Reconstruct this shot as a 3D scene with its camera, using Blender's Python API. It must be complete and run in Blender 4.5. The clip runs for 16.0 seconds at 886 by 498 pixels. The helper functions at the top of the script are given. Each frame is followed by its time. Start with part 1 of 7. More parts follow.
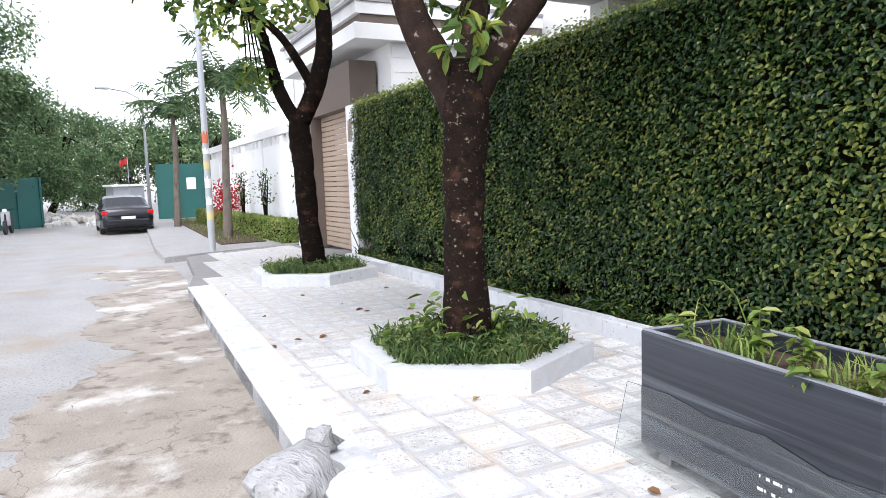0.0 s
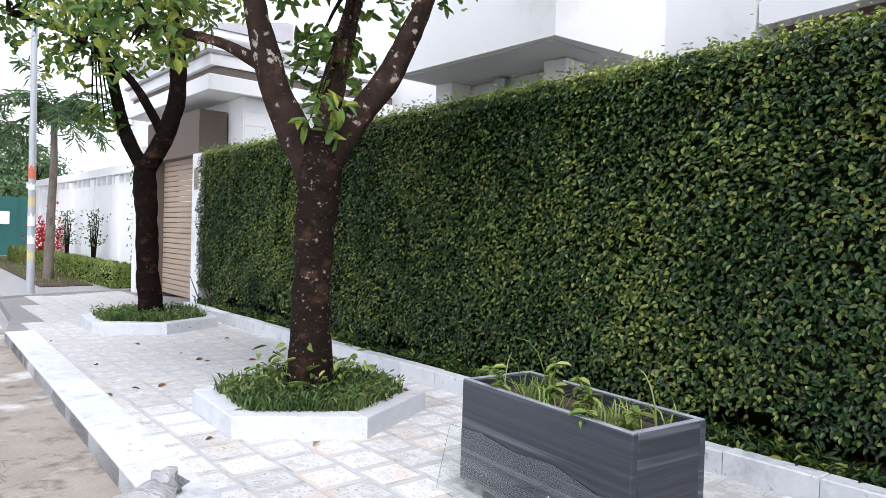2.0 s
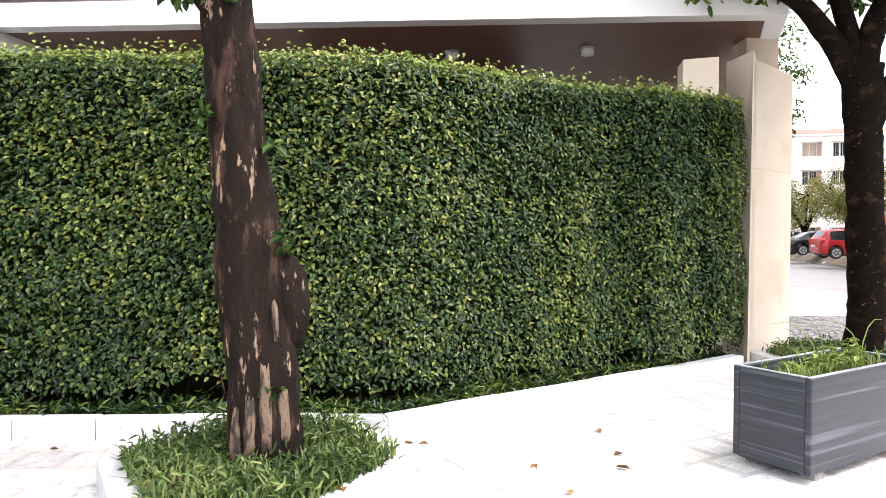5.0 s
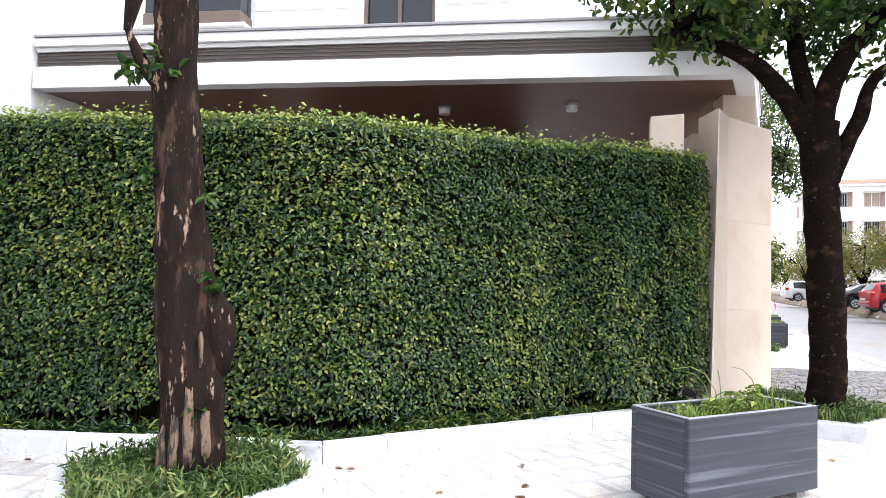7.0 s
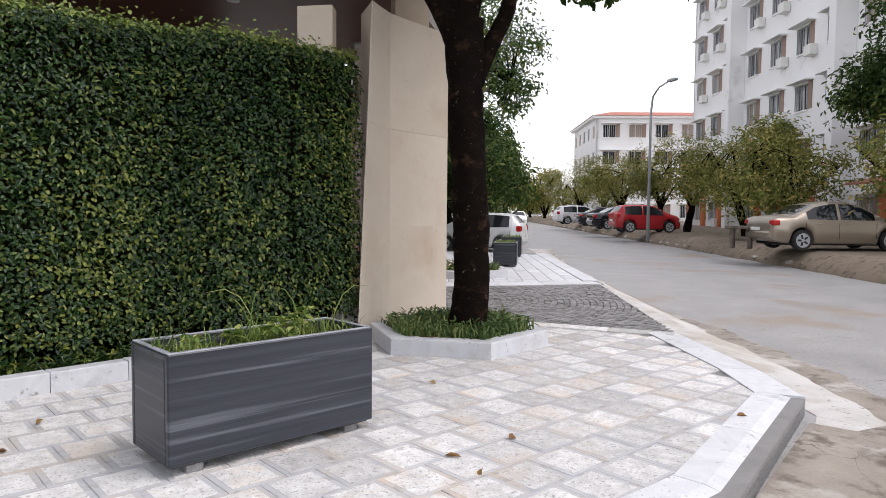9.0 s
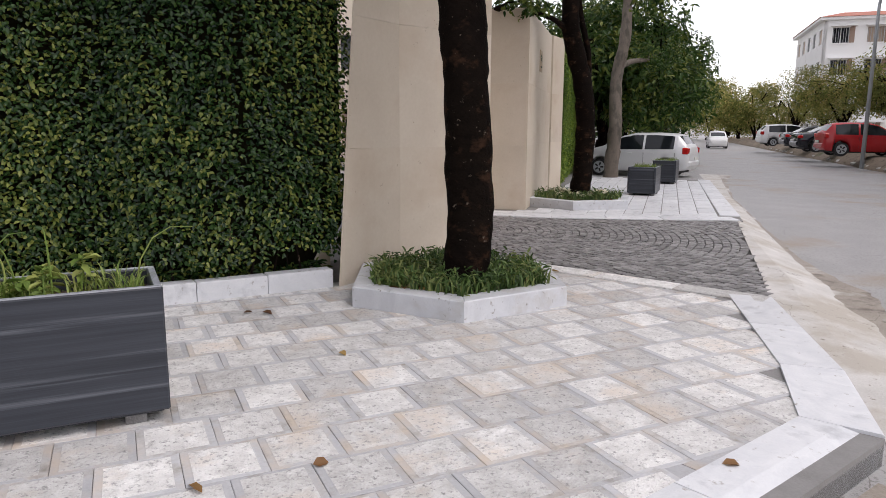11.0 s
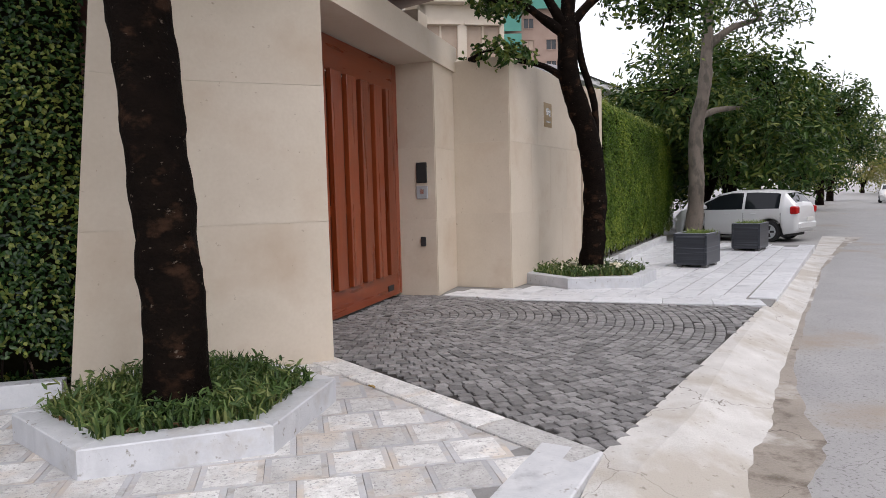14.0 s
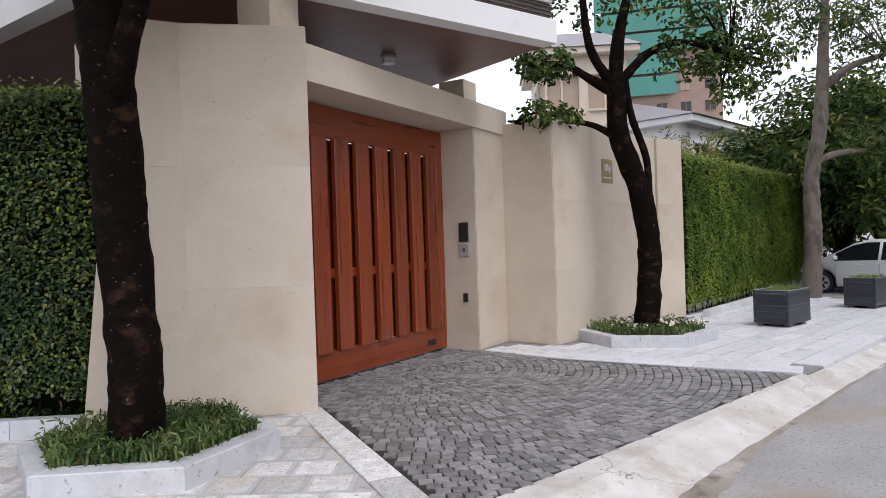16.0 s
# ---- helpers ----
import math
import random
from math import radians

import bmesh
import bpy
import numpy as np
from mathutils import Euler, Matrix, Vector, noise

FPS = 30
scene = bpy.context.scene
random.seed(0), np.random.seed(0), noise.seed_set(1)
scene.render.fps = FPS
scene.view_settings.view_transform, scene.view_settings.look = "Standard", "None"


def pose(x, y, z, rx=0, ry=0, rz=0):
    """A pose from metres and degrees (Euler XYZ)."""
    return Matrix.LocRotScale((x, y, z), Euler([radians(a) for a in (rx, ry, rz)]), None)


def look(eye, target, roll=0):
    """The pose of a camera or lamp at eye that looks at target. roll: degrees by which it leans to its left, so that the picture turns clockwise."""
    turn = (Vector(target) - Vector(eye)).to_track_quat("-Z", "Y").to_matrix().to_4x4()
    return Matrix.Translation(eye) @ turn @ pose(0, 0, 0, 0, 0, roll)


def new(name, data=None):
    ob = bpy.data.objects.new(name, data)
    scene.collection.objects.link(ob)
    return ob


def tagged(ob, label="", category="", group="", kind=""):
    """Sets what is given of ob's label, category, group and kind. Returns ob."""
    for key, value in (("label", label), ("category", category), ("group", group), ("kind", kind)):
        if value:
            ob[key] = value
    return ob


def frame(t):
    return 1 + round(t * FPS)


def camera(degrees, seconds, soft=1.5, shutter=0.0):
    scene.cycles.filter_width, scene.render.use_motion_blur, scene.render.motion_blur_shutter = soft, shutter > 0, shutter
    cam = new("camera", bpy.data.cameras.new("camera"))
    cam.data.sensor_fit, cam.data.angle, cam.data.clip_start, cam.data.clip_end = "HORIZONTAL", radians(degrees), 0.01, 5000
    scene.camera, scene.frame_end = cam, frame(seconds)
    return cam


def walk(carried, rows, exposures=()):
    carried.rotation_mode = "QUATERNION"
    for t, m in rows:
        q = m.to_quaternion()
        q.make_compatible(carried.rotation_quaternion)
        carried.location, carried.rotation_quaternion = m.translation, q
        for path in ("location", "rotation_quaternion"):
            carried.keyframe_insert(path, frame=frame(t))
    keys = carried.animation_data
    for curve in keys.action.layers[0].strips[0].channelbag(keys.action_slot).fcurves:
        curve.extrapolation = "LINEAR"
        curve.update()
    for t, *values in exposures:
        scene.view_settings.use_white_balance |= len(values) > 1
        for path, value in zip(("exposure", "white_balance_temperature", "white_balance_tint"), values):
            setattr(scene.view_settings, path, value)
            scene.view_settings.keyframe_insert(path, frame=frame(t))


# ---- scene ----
cam = camera(65.9, 16.0, soft=0.55)
PATH = [
    (0, (-5.277, 0.173, 1.515), (-3.945, 1.651, 1.313), -1.9),
    (0.5, (-5.297, 0.171, 1.524), (-3.857, 1.544, 1.324), -1.1),
    (1, (-5.372, 0.083, 1.593), (-3.85, 1.38, 1.534), 0.6),
    (1.5, (-5.565, -0.082, 1.575), (-3.992, 1.153, 1.55), 2.0),
    (2, (-5.71, -0.182, 1.594), (-4.067, 0.958, 1.55), 1.7),
    (2.5, (-5.886, -0.28, 1.559), (-4.11, 0.637, 1.485), 0.5),
    (3, (-6.052, -0.434, 1.577), (-4.14, 0.146, 1.479), -0.4),
    (3.5, (-6.302, -0.626, 1.538), (-4.347, -0.236, 1.372), 1.1),
    (4, (-6.436, -0.84, 1.541), (-4.447, -1.031, 1.453), 0.3),
    (4.5, (-6.658, -1.044, 1.588), (-4.771, -1.701, 1.523), 0.4),
    (6.8, (-7.72, -1.931, 1.627), (-5.772, -2.375, 1.719), -0.3),
    (7, (-7.735, -2.058, 1.614), (-5.794, -2.533, 1.697), 1.3),
    (7.5, (-7.8, -2.529, 1.594), (-5.923, -3.219, 1.621), -1.1),
    (8, (-7.713, -3.048, 1.576), (-5.897, -3.884, 1.547), -2.0),
    (8.5, (-7.687, -3.673, 1.556), (-5.92, -4.607, 1.488), 0.5),
    (9, (-7.477, -4.317, 1.481), (-5.738, -5.299, 1.367), 0.5),
    (9.5, (-7.353, -4.96, 1.45), (-5.632, -5.966, 1.279), -0.4),
    (9.7, (-7.345, -5.21, 1.453), (-5.604, -6.173, 1.251), -0.7),
    (11.8, (-6.265, -7.592, 1.418), (-4.317, -7.859, 1.051), 0.9),
    (12, (-6.188, -7.782, 1.408), (-4.244, -8.102, 1.064), -0.0),
    (12.5, (-5.952, -8.304, 1.442), (-3.999, -8.625, 1.159), 0.5),
    (13, (-5.672, -8.84, 1.47), (-3.696, -9.018, 1.213), 0.8),
    (13.5, (-5.508, -9.423, 1.452), (-3.515, -9.512, 1.304), -2.1),
    (14, (-5.421, -10.056, 1.48), (-3.428, -10.038, 1.322), -1.5),
    (14.5, (-5.307, -10.647, 1.543), (-3.313, -10.562, 1.409), 0.4),
    (15, (-5.274, -11.221, 1.547), (-3.298, -10.927, 1.464), 2.6),
    (15.5, (-5.42, -11.539, 1.537), (-3.454, -11.171, 1.568), 1.0),
    (16, (-5.636, -11.894, 1.635), (-3.695, -11.413, 1.621), -1.9),
]
walk(cam, [(t, look(eye, target, roll)) for t, eye, target, roll in PATH], exposures=[(0, 1.0, 6250, 14), (2, 0.85, 6150, 14), (3, 1.2, 6300, 15), (3.5, 1.4, 6500, 16), (4.5, 1.62, 6750, 16), (7, 1.44, 6350, 15), (7.5, 1.28, 6300, 15), (8.5, 0.84, 6450, 15), (9, 0.42, 6550, 16), (9.5, 0.08, 6650, 17), (9.7, 0.08, 6700, 17), (11.8, 0.22, 6650, 17), (14, 0.27, 6550, 16), (16, 0.3, 6350, 16)])

# ---- world, sun, exposure ----
SUN_AZ, SUN_EL = 218.0, 60.0
world = bpy.data.worlds.new("world")
scene.world = world
world.use_nodes = True
wn = world.node_tree.nodes
wl = world.node_tree.links
sky = wn.new("ShaderNodeTexSky")
sky.sky_type = "NISHITA"
sky.sun_disc = False
sky.sun_elevation = radians(SUN_EL)
sky.sun_rotation = radians(SUN_AZ)
sky.air_density, sky.dust_density, sky.ozone_density = 1.0, 1.0, 1.0
cloud = wn.new("ShaderNodeHueSaturation")
cloud.inputs["Saturation"].default_value = 0.20
cloud.inputs["Value"].default_value = 1.0
wl.new(sky.outputs[0], cloud.inputs["Color"])
wl.new(cloud.outputs[0], wn["Background"].inputs[0])
wn["Background"].inputs[1].default_value = 0.225
sun = new("sun", bpy.data.lights.new("sun", "SUN"))
sun.data.energy, sun.data.angle, sun.data.color = 1.1, radians(32), (1.0, 0.98, 0.95)
_a, _e = radians(SUN_AZ), radians(SUN_EL)
sun.matrix_world = look((math.sin(_a) * math.cos(_e) * 50, math.cos(_a) * math.cos(_e) * 50, math.sin(_e) * 50), (0, 0, 0))


# ---- materials ----
def mat(name, c1, c2, scale=4.0, rough=0.7, bump=0.2, fine=40.0, metal=0.0, vary=0.0, stain=None, stain_scale=0.7, island=False, stain_at=(0.5, 0.62), spec=0.5, distort=0.0, stretch=None, tint=None, crack=None):
    m = bpy.data.materials.new(name)
    m.use_nodes = True
    n, l = m.node_tree.nodes, m.node_tree.links
    b = n["Principled BSDF"]
    co = n.new("ShaderNodeTexCoord").outputs["Object"]
    if stretch:
        mp = n.new("ShaderNodeMapping")
        mp.inputs["Scale"].default_value = stretch
        l.new(co, mp.inputs["Vector"])
        co = mp.outputs[0]
    if vary:
        oi = n.new("ShaderNodeObjectInfo")
        ad = n.new("ShaderNodeVectorMath")
        ad.operation = "MULTIPLY_ADD"
        ad.inputs[1].default_value = (37.0, 53.0, 19.0)
        l.new(oi.outputs["Random"], ad.inputs[0])
        l.new(co, ad.inputs[2])
        co = ad.outputs[0]
    big, small = n.new("ShaderNodeTexNoise"), n.new("ShaderNodeTexNoise")
    for t, s, d in ((big, scale, 5.0), (small, fine, 3.0)):
        t.inputs["Scale"].default_value = s
        t.inputs["Detail"].default_value = d
        t.inputs["Distortion"].default_value = distort
        l.new(co, t.inputs["Vector"])
    mixf = n.new("ShaderNodeMath")
    mixf.operation = "MULTIPLY_ADD"
    mixf.inputs[1].default_value = 0.45
    l.new(small.outputs["Fac"], mixf.inputs[0])
    sub = n.new("ShaderNodeMath")
    sub.operation = "MULTIPLY_ADD"
    sub.inputs[1].default_value, sub.inputs[2].default_value = 1.1, -0.28
    l.new(big.outputs["Fac"], sub.inputs[0])
    l.new(sub.outputs[0], mixf.inputs[2])
    mix = n.new("ShaderNodeMix")
    mix.data_type = "RGBA"
    mix.inputs["A"].default_value = (*c1, 1)
    mix.inputs["B"].default_value = (*c2, 1)
    mix.clamp_factor = True
    l.new(mixf.outputs[0], mix.inputs["Factor"])
    col = mix.outputs["Result"]
    for stain, stain_scale, stain_at in ([tint] if tint else []) + ([(stain, stain_scale, stain_at)] if stain else []):
        st = n.new("ShaderNodeTexNoise")
        st.inputs["Scale"].default_value = stain_scale
        st.inputs["Detail"].default_value = 6.0
        st.inputs["Roughness"].default_value = 0.62
        l.new(co, st.inputs["Vector"])
        rp = n.new("ShaderNodeMapRange")
        rp.inputs["From Min"].default_value, rp.inputs["From Max"].default_value = stain_at
        l.new(st.outputs["Fac"], rp.inputs["Value"])
        ms = n.new("ShaderNodeMix")
        ms.data_type = "RGBA"
        ms.inputs["B"].default_value = (*stain, 1)
        l.new(rp.outputs[0], ms.inputs["Factor"])
        l.new(col, ms.inputs["A"])
        col = ms.outputs["Result"]
    if crack:  # fine branching cracks: (cells per metre, width, colour)
        wob = n.new("ShaderNodeTexNoise")
        wob.inputs["Scale"].default_value, wob.inputs["Detail"].default_value = crack[0] * 2.2, 5.0
        l.new(co, wob.inputs["Vector"])
        wad = n.new("ShaderNodeVectorMath")
        wad.operation = "MULTIPLY_ADD"
        wad.inputs[1].default_value = (0.55 / crack[0],) * 3
        l.new(wob.outputs["Color"], wad.inputs[0])
        l.new(co, wad.inputs[2])
        vo = n.new("ShaderNodeTexVoronoi")
        vo.feature = "DISTANCE_TO_EDGE"
        vo.inputs["Scale"].default_value = crack[0]
        l.new(wad.outputs[0], vo.inputs["Vector"])
        cr_ = n.new("ShaderNodeMapRange")
        cr_.inputs["From Min"].default_value, cr_.inputs["From Max"].default_value = crack[1] * crack[0], crack[1] * crack[0] * 0.4
        l.new(vo.outputs["Distance"], cr_.inputs["Value"])
        mc = n.new("ShaderNodeMix")
        mc.data_type = "RGBA"
        mc.inputs["B"].default_value = (*crack[2], 1)
        l.new(cr_.outputs[0], mc.inputs["Factor"])
        l.new(col, mc.inputs["A"])
        col = mc.outputs["Result"]
    if vary or island:
        hs = n.new("ShaderNodeHueSaturation")
        mr = n.new("ShaderNodeMapRange")
        amount = vary or 0.35
        mr.inputs["To Min"].default_value, mr.inputs["To Max"].default_value = 1 - amount, 1 + amount
        src = n.new("ShaderNodeNewGeometry").outputs["Random Per Island"] if island else oi.outputs["Random"]
        l.new(src, mr.inputs["Value"])
        l.new(mr.outputs[0], hs.inputs["Value"])
        l.new(col, hs.inputs["Color"])
        col = hs.outputs[0]
    l.new(col, b.inputs["Base Color"])
    rr = n.new("ShaderNodeMapRange")
    rr.inputs["To Min"].default_value, rr.inputs["To Max"].default_value = max(0.02, rough - 0.12), min(1, rough + 0.12)
    l.new(big.outputs["Fac"], rr.inputs["Value"])
    l.new(rr.outputs[0], b.inputs["Roughness"])
    b.inputs["Metallic"].default_value = metal
    b.inputs["Specular IOR Level"].default_value = spec
    if bump:
        bp = n.new("ShaderNodeBump")
        bp.inputs["Strength"].default_value = bump
        bp.inputs["Distance"].default_value = 0.02
        l.new(mixf.outputs[0], bp.inputs["Height"])
        l.new(bp.outputs[0], b.inputs["Normal"])
    return m


def leaf_mat(name, c1, c2, c3, rough=0.35, spec=0.5, patch=1.6):
    """Leaves: colour varies leaf by leaf and in patches; some light passes through."""
    m = bpy.data.materials.new(name)
    m.use_nodes = True
    n, l = m.node_tree.nodes, m.node_tree.links
    b = n["Principled BSDF"]
    geo = n.new("ShaderNodeNewGeometry")
    rmp = n.new("ShaderNodeValToRGB")
    e = rmp.color_ramp.elements
    e[0].position, e[0].color = 0.0, (*c1, 1)
    e[1].position, e[1].color = 0.65, (*c2, 1)
    x = e.new(1.0)
    x.color = (*c3, 1)
    no = n.new("ShaderNodeTexNoise")
    no.inputs["Scale"].default_value = 0.9
    no.inputs["Detail"].default_value = 4.0
    l.new(n.new("ShaderNodeTexCoord").outputs["Object"], no.inputs["Vector"])
    ad = n.new("ShaderNodeMath")
    ad.operation = "MULTIPLY_ADD"
    ad.inputs[1].default_value, ad.inputs[2].default_value = patch, -patch / 2
    l.new(no.outputs["Fac"], ad.inputs[0])
    su = n.new("ShaderNodeMath")
    su.operation = "ADD"
    l.new(geo.outputs["Random Per Island"], su.inputs[0])
    l.new(ad.outputs[0], su.inputs[1])
    l.new(su.outputs[0], rmp.inputs[0])
    l.new(rmp.outputs[0], b.inputs["Base Color"])
    b.inputs["Roughness"].default_value = rough
    b.inputs["Specular IOR Level"].default_value = spec
    tr = n.new("ShaderNodeBsdfTranslucent")
    l.new(rmp.outputs[0], tr.inputs["Color"])
    mx = n.new("ShaderNodeMixShader")
    mx.inputs[0].default_value = 0.25
    l.new(b.outputs[0], mx.inputs[1])
    l.new(tr.outputs[0], mx.inputs[2])
    l.new(mx.outputs[0], n["Material Output"].inputs["Surface"])
    return m


def plain(name, c, rough=0.5, metal=0.0, glass=False, emit=0.0):
    m = bpy.data.materials.new(name)
    m.use_nodes = True
    b = m.node_tree.nodes["Principled BSDF"]
    b.inputs["Base Color"].default_value = (*c, 1)
    b.inputs["Roughness"].default_value = rough
    b.inputs["Metallic"].default_value = metal
    if glass:
        b.inputs["Transmission Weight"].default_value = 1.0
        b.inputs["IOR"].default_value = 1.45
    if emit:
        b.inputs["Emission Color"].default_value = (*c, 1)
        b.inputs["Emission Strength"].default_value = emit
    return m


M_ROAD = mat("street concrete", (0.225, 0.22, 0.218), (0.43, 0.425, 0.42), 1.3, 0.55, 0.7, 70, tint=((0.15, 0.142, 0.135), 34, (0.55, 0.66)), stain=(0.30, 0.255, 0.205), stain_scale=0.42, stain_at=(0.55, 0.66), crack=(0.30, 0.004, (0.17, 0.16, 0.15)))
M_STRIP = mat("gutter concrete", (0.41, 0.395, 0.37), (0.70, 0.685, 0.66), 4.0, 0.8, 0.7, 75, tint=((0.44, 0.405, 0.355), 1.3, (0.48, 0.60)), stain=(0.26, 0.235, 0.20), stain_scale=16.0, stain_at=(0.62, 0.70), crack=(0.45, 0.0035, (0.2, 0.18, 0.155)))
M_APRON = mat("muddy broken concrete", (0.17, 0.14, 0.11), (0.42, 0.375, 0.32), 2.4, 0.55, 0.9, 55, tint=((0.13, 0.105, 0.08), 4.0, (0.54, 0.66)), stain=(0.58, 0.56, 0.53), stain_scale=1.1, stain_at=(0.53, 0.65), crack=(0.7, 0.004, (0.14, 0.115, 0.09)))
M_VERGE = mat("verge earth", (0.17, 0.13, 0.09), (0.32, 0.26, 0.20), 1.4, 0.95, 0.8, 40, tint=((0.11, 0.085, 0.06), 5.0, (0.52, 0.66)), stain=(0.09, 0.10, 0.045), stain_scale=0.6, stain_at=(0.58, 0.68))
M_GROUT = mat("mortar", (0.17, 0.165, 0.16), (0.28, 0.275, 0.27), 6, 0.9, 0.3, 80)
M_TILE = mat("tile border", (0.35, 0.355, 0.37), (0.56, 0.56, 0.57), 7, 0.6, 0.35, 60, vary=0.12, tint=((0.52, 0.45, 0.38), 2.2, (0.48, 0.66)), stain=(0.29, 0.27, 0.24), stain_scale=7.0, stain_at=(0.52, 0.72))
M_TILE_MID = mat("bush hammered marble", (0.38, 0.37, 0.355), (0.84, 0.835, 0.82), 11, 0.78, 1.0, 95, vary=0.20, tint=((0.62, 0.555, 0.49), 2.2, (0.54, 0.70)), stain=(0.30, 0.295, 0.29), stain_scale=42, stain_at=(0.54, 0.68))
M_TILE_J = mat("tile border joined", (0.35, 0.355, 0.37), (0.56, 0.56, 0.57), 7, 0.6, 0.35, 60, tint=((0.52, 0.45, 0.38), 2.2, (0.48, 0.66)), stain=(0.29, 0.27, 0.24), stain_scale=7.0, stain_at=(0.52, 0.72))
M_MARBLE = mat("white marble", (0.70, 0.705, 0.715), (0.50, 0.515, 0.54), 3.0, 0.5, 0.22, 24, vary=0.08, tint=((0.40, 0.41, 0.43), 2.4, (0.57, 0.68)), stain=(0.26, 0.24, 0.21), stain_scale=14, stain_at=(0.62, 0.71), distort=2.4)
M_MARBLE_P = mat("grey white marble", (0.62, 0.63, 0.65), (0.44, 0.45, 0.475), 2.6, 0.5, 0.22, 24, vary=0.06, tint=((0.40, 0.37, 0.33), 1.6, (0.57, 0.74)), stain=(0.24, 0.225, 0.20), stain_scale=18, stain_at=(0.62, 0.70), distort=2.2)
# Darker copy of the gate wood; shade of the slat gaps is in its colour.
M_WOODD = mat("red wood darkened as gap shade", (0.11, 0.018, 0.006), (0.22, 0.042, 0.011), 1.6, 0.35, 0.08, 18, stretch=(3.0, 3.0, 0.35))
# Paler than the panels: the sky's reflection on the top edge, as colour.
M_RIM_SHEEN = mat("stone edge with painted sky sheen", (0.16, 0.17, 0.19), (0.40, 0.42, 0.46), 6, 0.35, 0.15, 40)
M_SETT = mat("dark basalt sett", (0.105, 0.102, 0.10), (0.30, 0.292, 0.288), 16, 0.6, 0.8, 90, vary=0.36)
M_SETT_J = mat("dark basalt setts", (0.105, 0.102, 0.10), (0.30, 0.292, 0.288), 16, 0.6, 0.7, 90, island=True)
M_SAND = mat("joint sand", (0.018, 0.016, 0.014), (0.045, 0.04, 0.035), 20, 0.95, 0.3, 120)
M_LIME = mat("cream limestone", (0.55, 0.47, 0.37), (0.69, 0.61, 0.505), 1.6, 0.55, 0.10, 34, tint=((0.53, 0.43, 0.32), 0.8, (0.52, 0.72)), stain=(0.40, 0.32, 0.24), stain_scale=15, stain_at=(0.67, 0.73))
M_LIMEV = mat("cream limestone slab", (0.54, 0.46, 0.36), (0.68, 0.60, 0.495), 1.8, 0.5, 0.10, 32, vary=0.04, tint=((0.52, 0.42, 0.315), 0.9, (0.52, 0.72)), stain=(0.40, 0.32, 0.24), stain_scale=15, stain_at=(0.67, 0.73))
M_WHITE = mat("white render", (0.80, 0.80, 0.80), (0.74, 0.74, 0.74), 1.2, 0.8, 0.08, 40, stain=(0.62, 0.61, 0.59), stain_scale=0.6, stain_at=(0.58, 0.8))
M_GREYWALL = mat("grey render", (0.60, 0.60, 0.58), (0.70, 0.70, 0.68), 1.2, 0.8, 0.08, 40)
M_BROWN = mat("brown cladding", (0.10, 0.075, 0.06), (0.15, 0.115, 0.095), 3, 0.6, 0.1, 40)
M_SHUTTER = mat("shutter slats", (0.36, 0.27, 0.20), (0.44, 0.34, 0.26), 3, 0.5, 0.05, 40)
M_WOOD = mat("varnished red wood", (0.13, 0.020, 0.006), (0.31, 0.062, 0.014), 2.2, 0.30, 0.10, 22, vary=0.14, stretch=(5.0, 5.0, 0.3))
M_WOODH = mat("varnished red wood rail", (0.14, 0.022, 0.006), (0.30, 0.060, 0.014), 2.2, 0.30, 0.10, 22, stretch=(0.4, 0.4, 5.0))
M_SOFFIT = mat("brown soffit boards", (0.115, 0.058, 0.045), (0.185, 0.09, 0.065), 1.2, 0.45, 0.08, 20, stretch=(2.5, 0.4, 1.0))
M_DARK = mat("dark louvre", (0.05, 0.045, 0.045), (0.085, 0.075, 0.07), 4, 0.6, 0.1, 30)
M_BARK = mat("wet dark bark", (0.0015, 0.0012, 0.001), (0.012, 0.008, 0.006), 7, 0.9, 1.0, 38, tint=((0.034, 0.018, 0.011), 4.0, (0.55, 0.66)), stain=(0.12, 0.095, 0.075), stain_scale=17, stain_at=(0.645, 0.70), stretch=(1.0, 1.0, 1.5), spec=0.05)
M_BARK_SPECK = mat("lichen-flecked dark bark", (0.004, 0.003, 0.0025), (0.026, 0.017, 0.013), 7, 0.9, 1.0, 38, tint=((0.045, 0.024, 0.016), 4.0, (0.55, 0.64)), stain=(0.24, 0.185, 0.145), stain_scale=24, stain_at=(0.61, 0.66), stretch=(1.0, 1.0, 1.3), spec=0.06)
M_BARK_LIMB = mat("mottled dark limb bark", (0.010, 0.007, 0.0055), (0.055, 0.036, 0.028), 7, 0.9, 1.0, 34, tint=((0.10, 0.055, 0.038), 4.0, (0.55, 0.65)), stain=(0.32, 0.285, 0.25), stain_scale=8, stain_at=(0.605, 0.645), spec=0.07)
M_BARK_TAN = mat("peeling bark", (0.003, 0.0025, 0.002), (0.028, 0.019, 0.015), 6, 0.9, 1.0, 34, tint=((0.06, 0.035, 0.026), 3.0, (0.55, 0.64)), stain=(0.26, 0.18, 0.13), stain_scale=6.5, stain_at=(0.60, 0.65), stretch=(2.2, 2.2, 0.7), spec=0.08)
M_BARK_BARE = mat("bare tan inner bark", (0.09, 0.055, 0.035), (0.22, 0.15, 0.10), 7, 0.8, 0.7, 30, stain=(0.025, 0.016, 0.012), stain_scale=13, stain_at=(0.48, 0.56), stretch=(1.7, 1.7, 0.6))
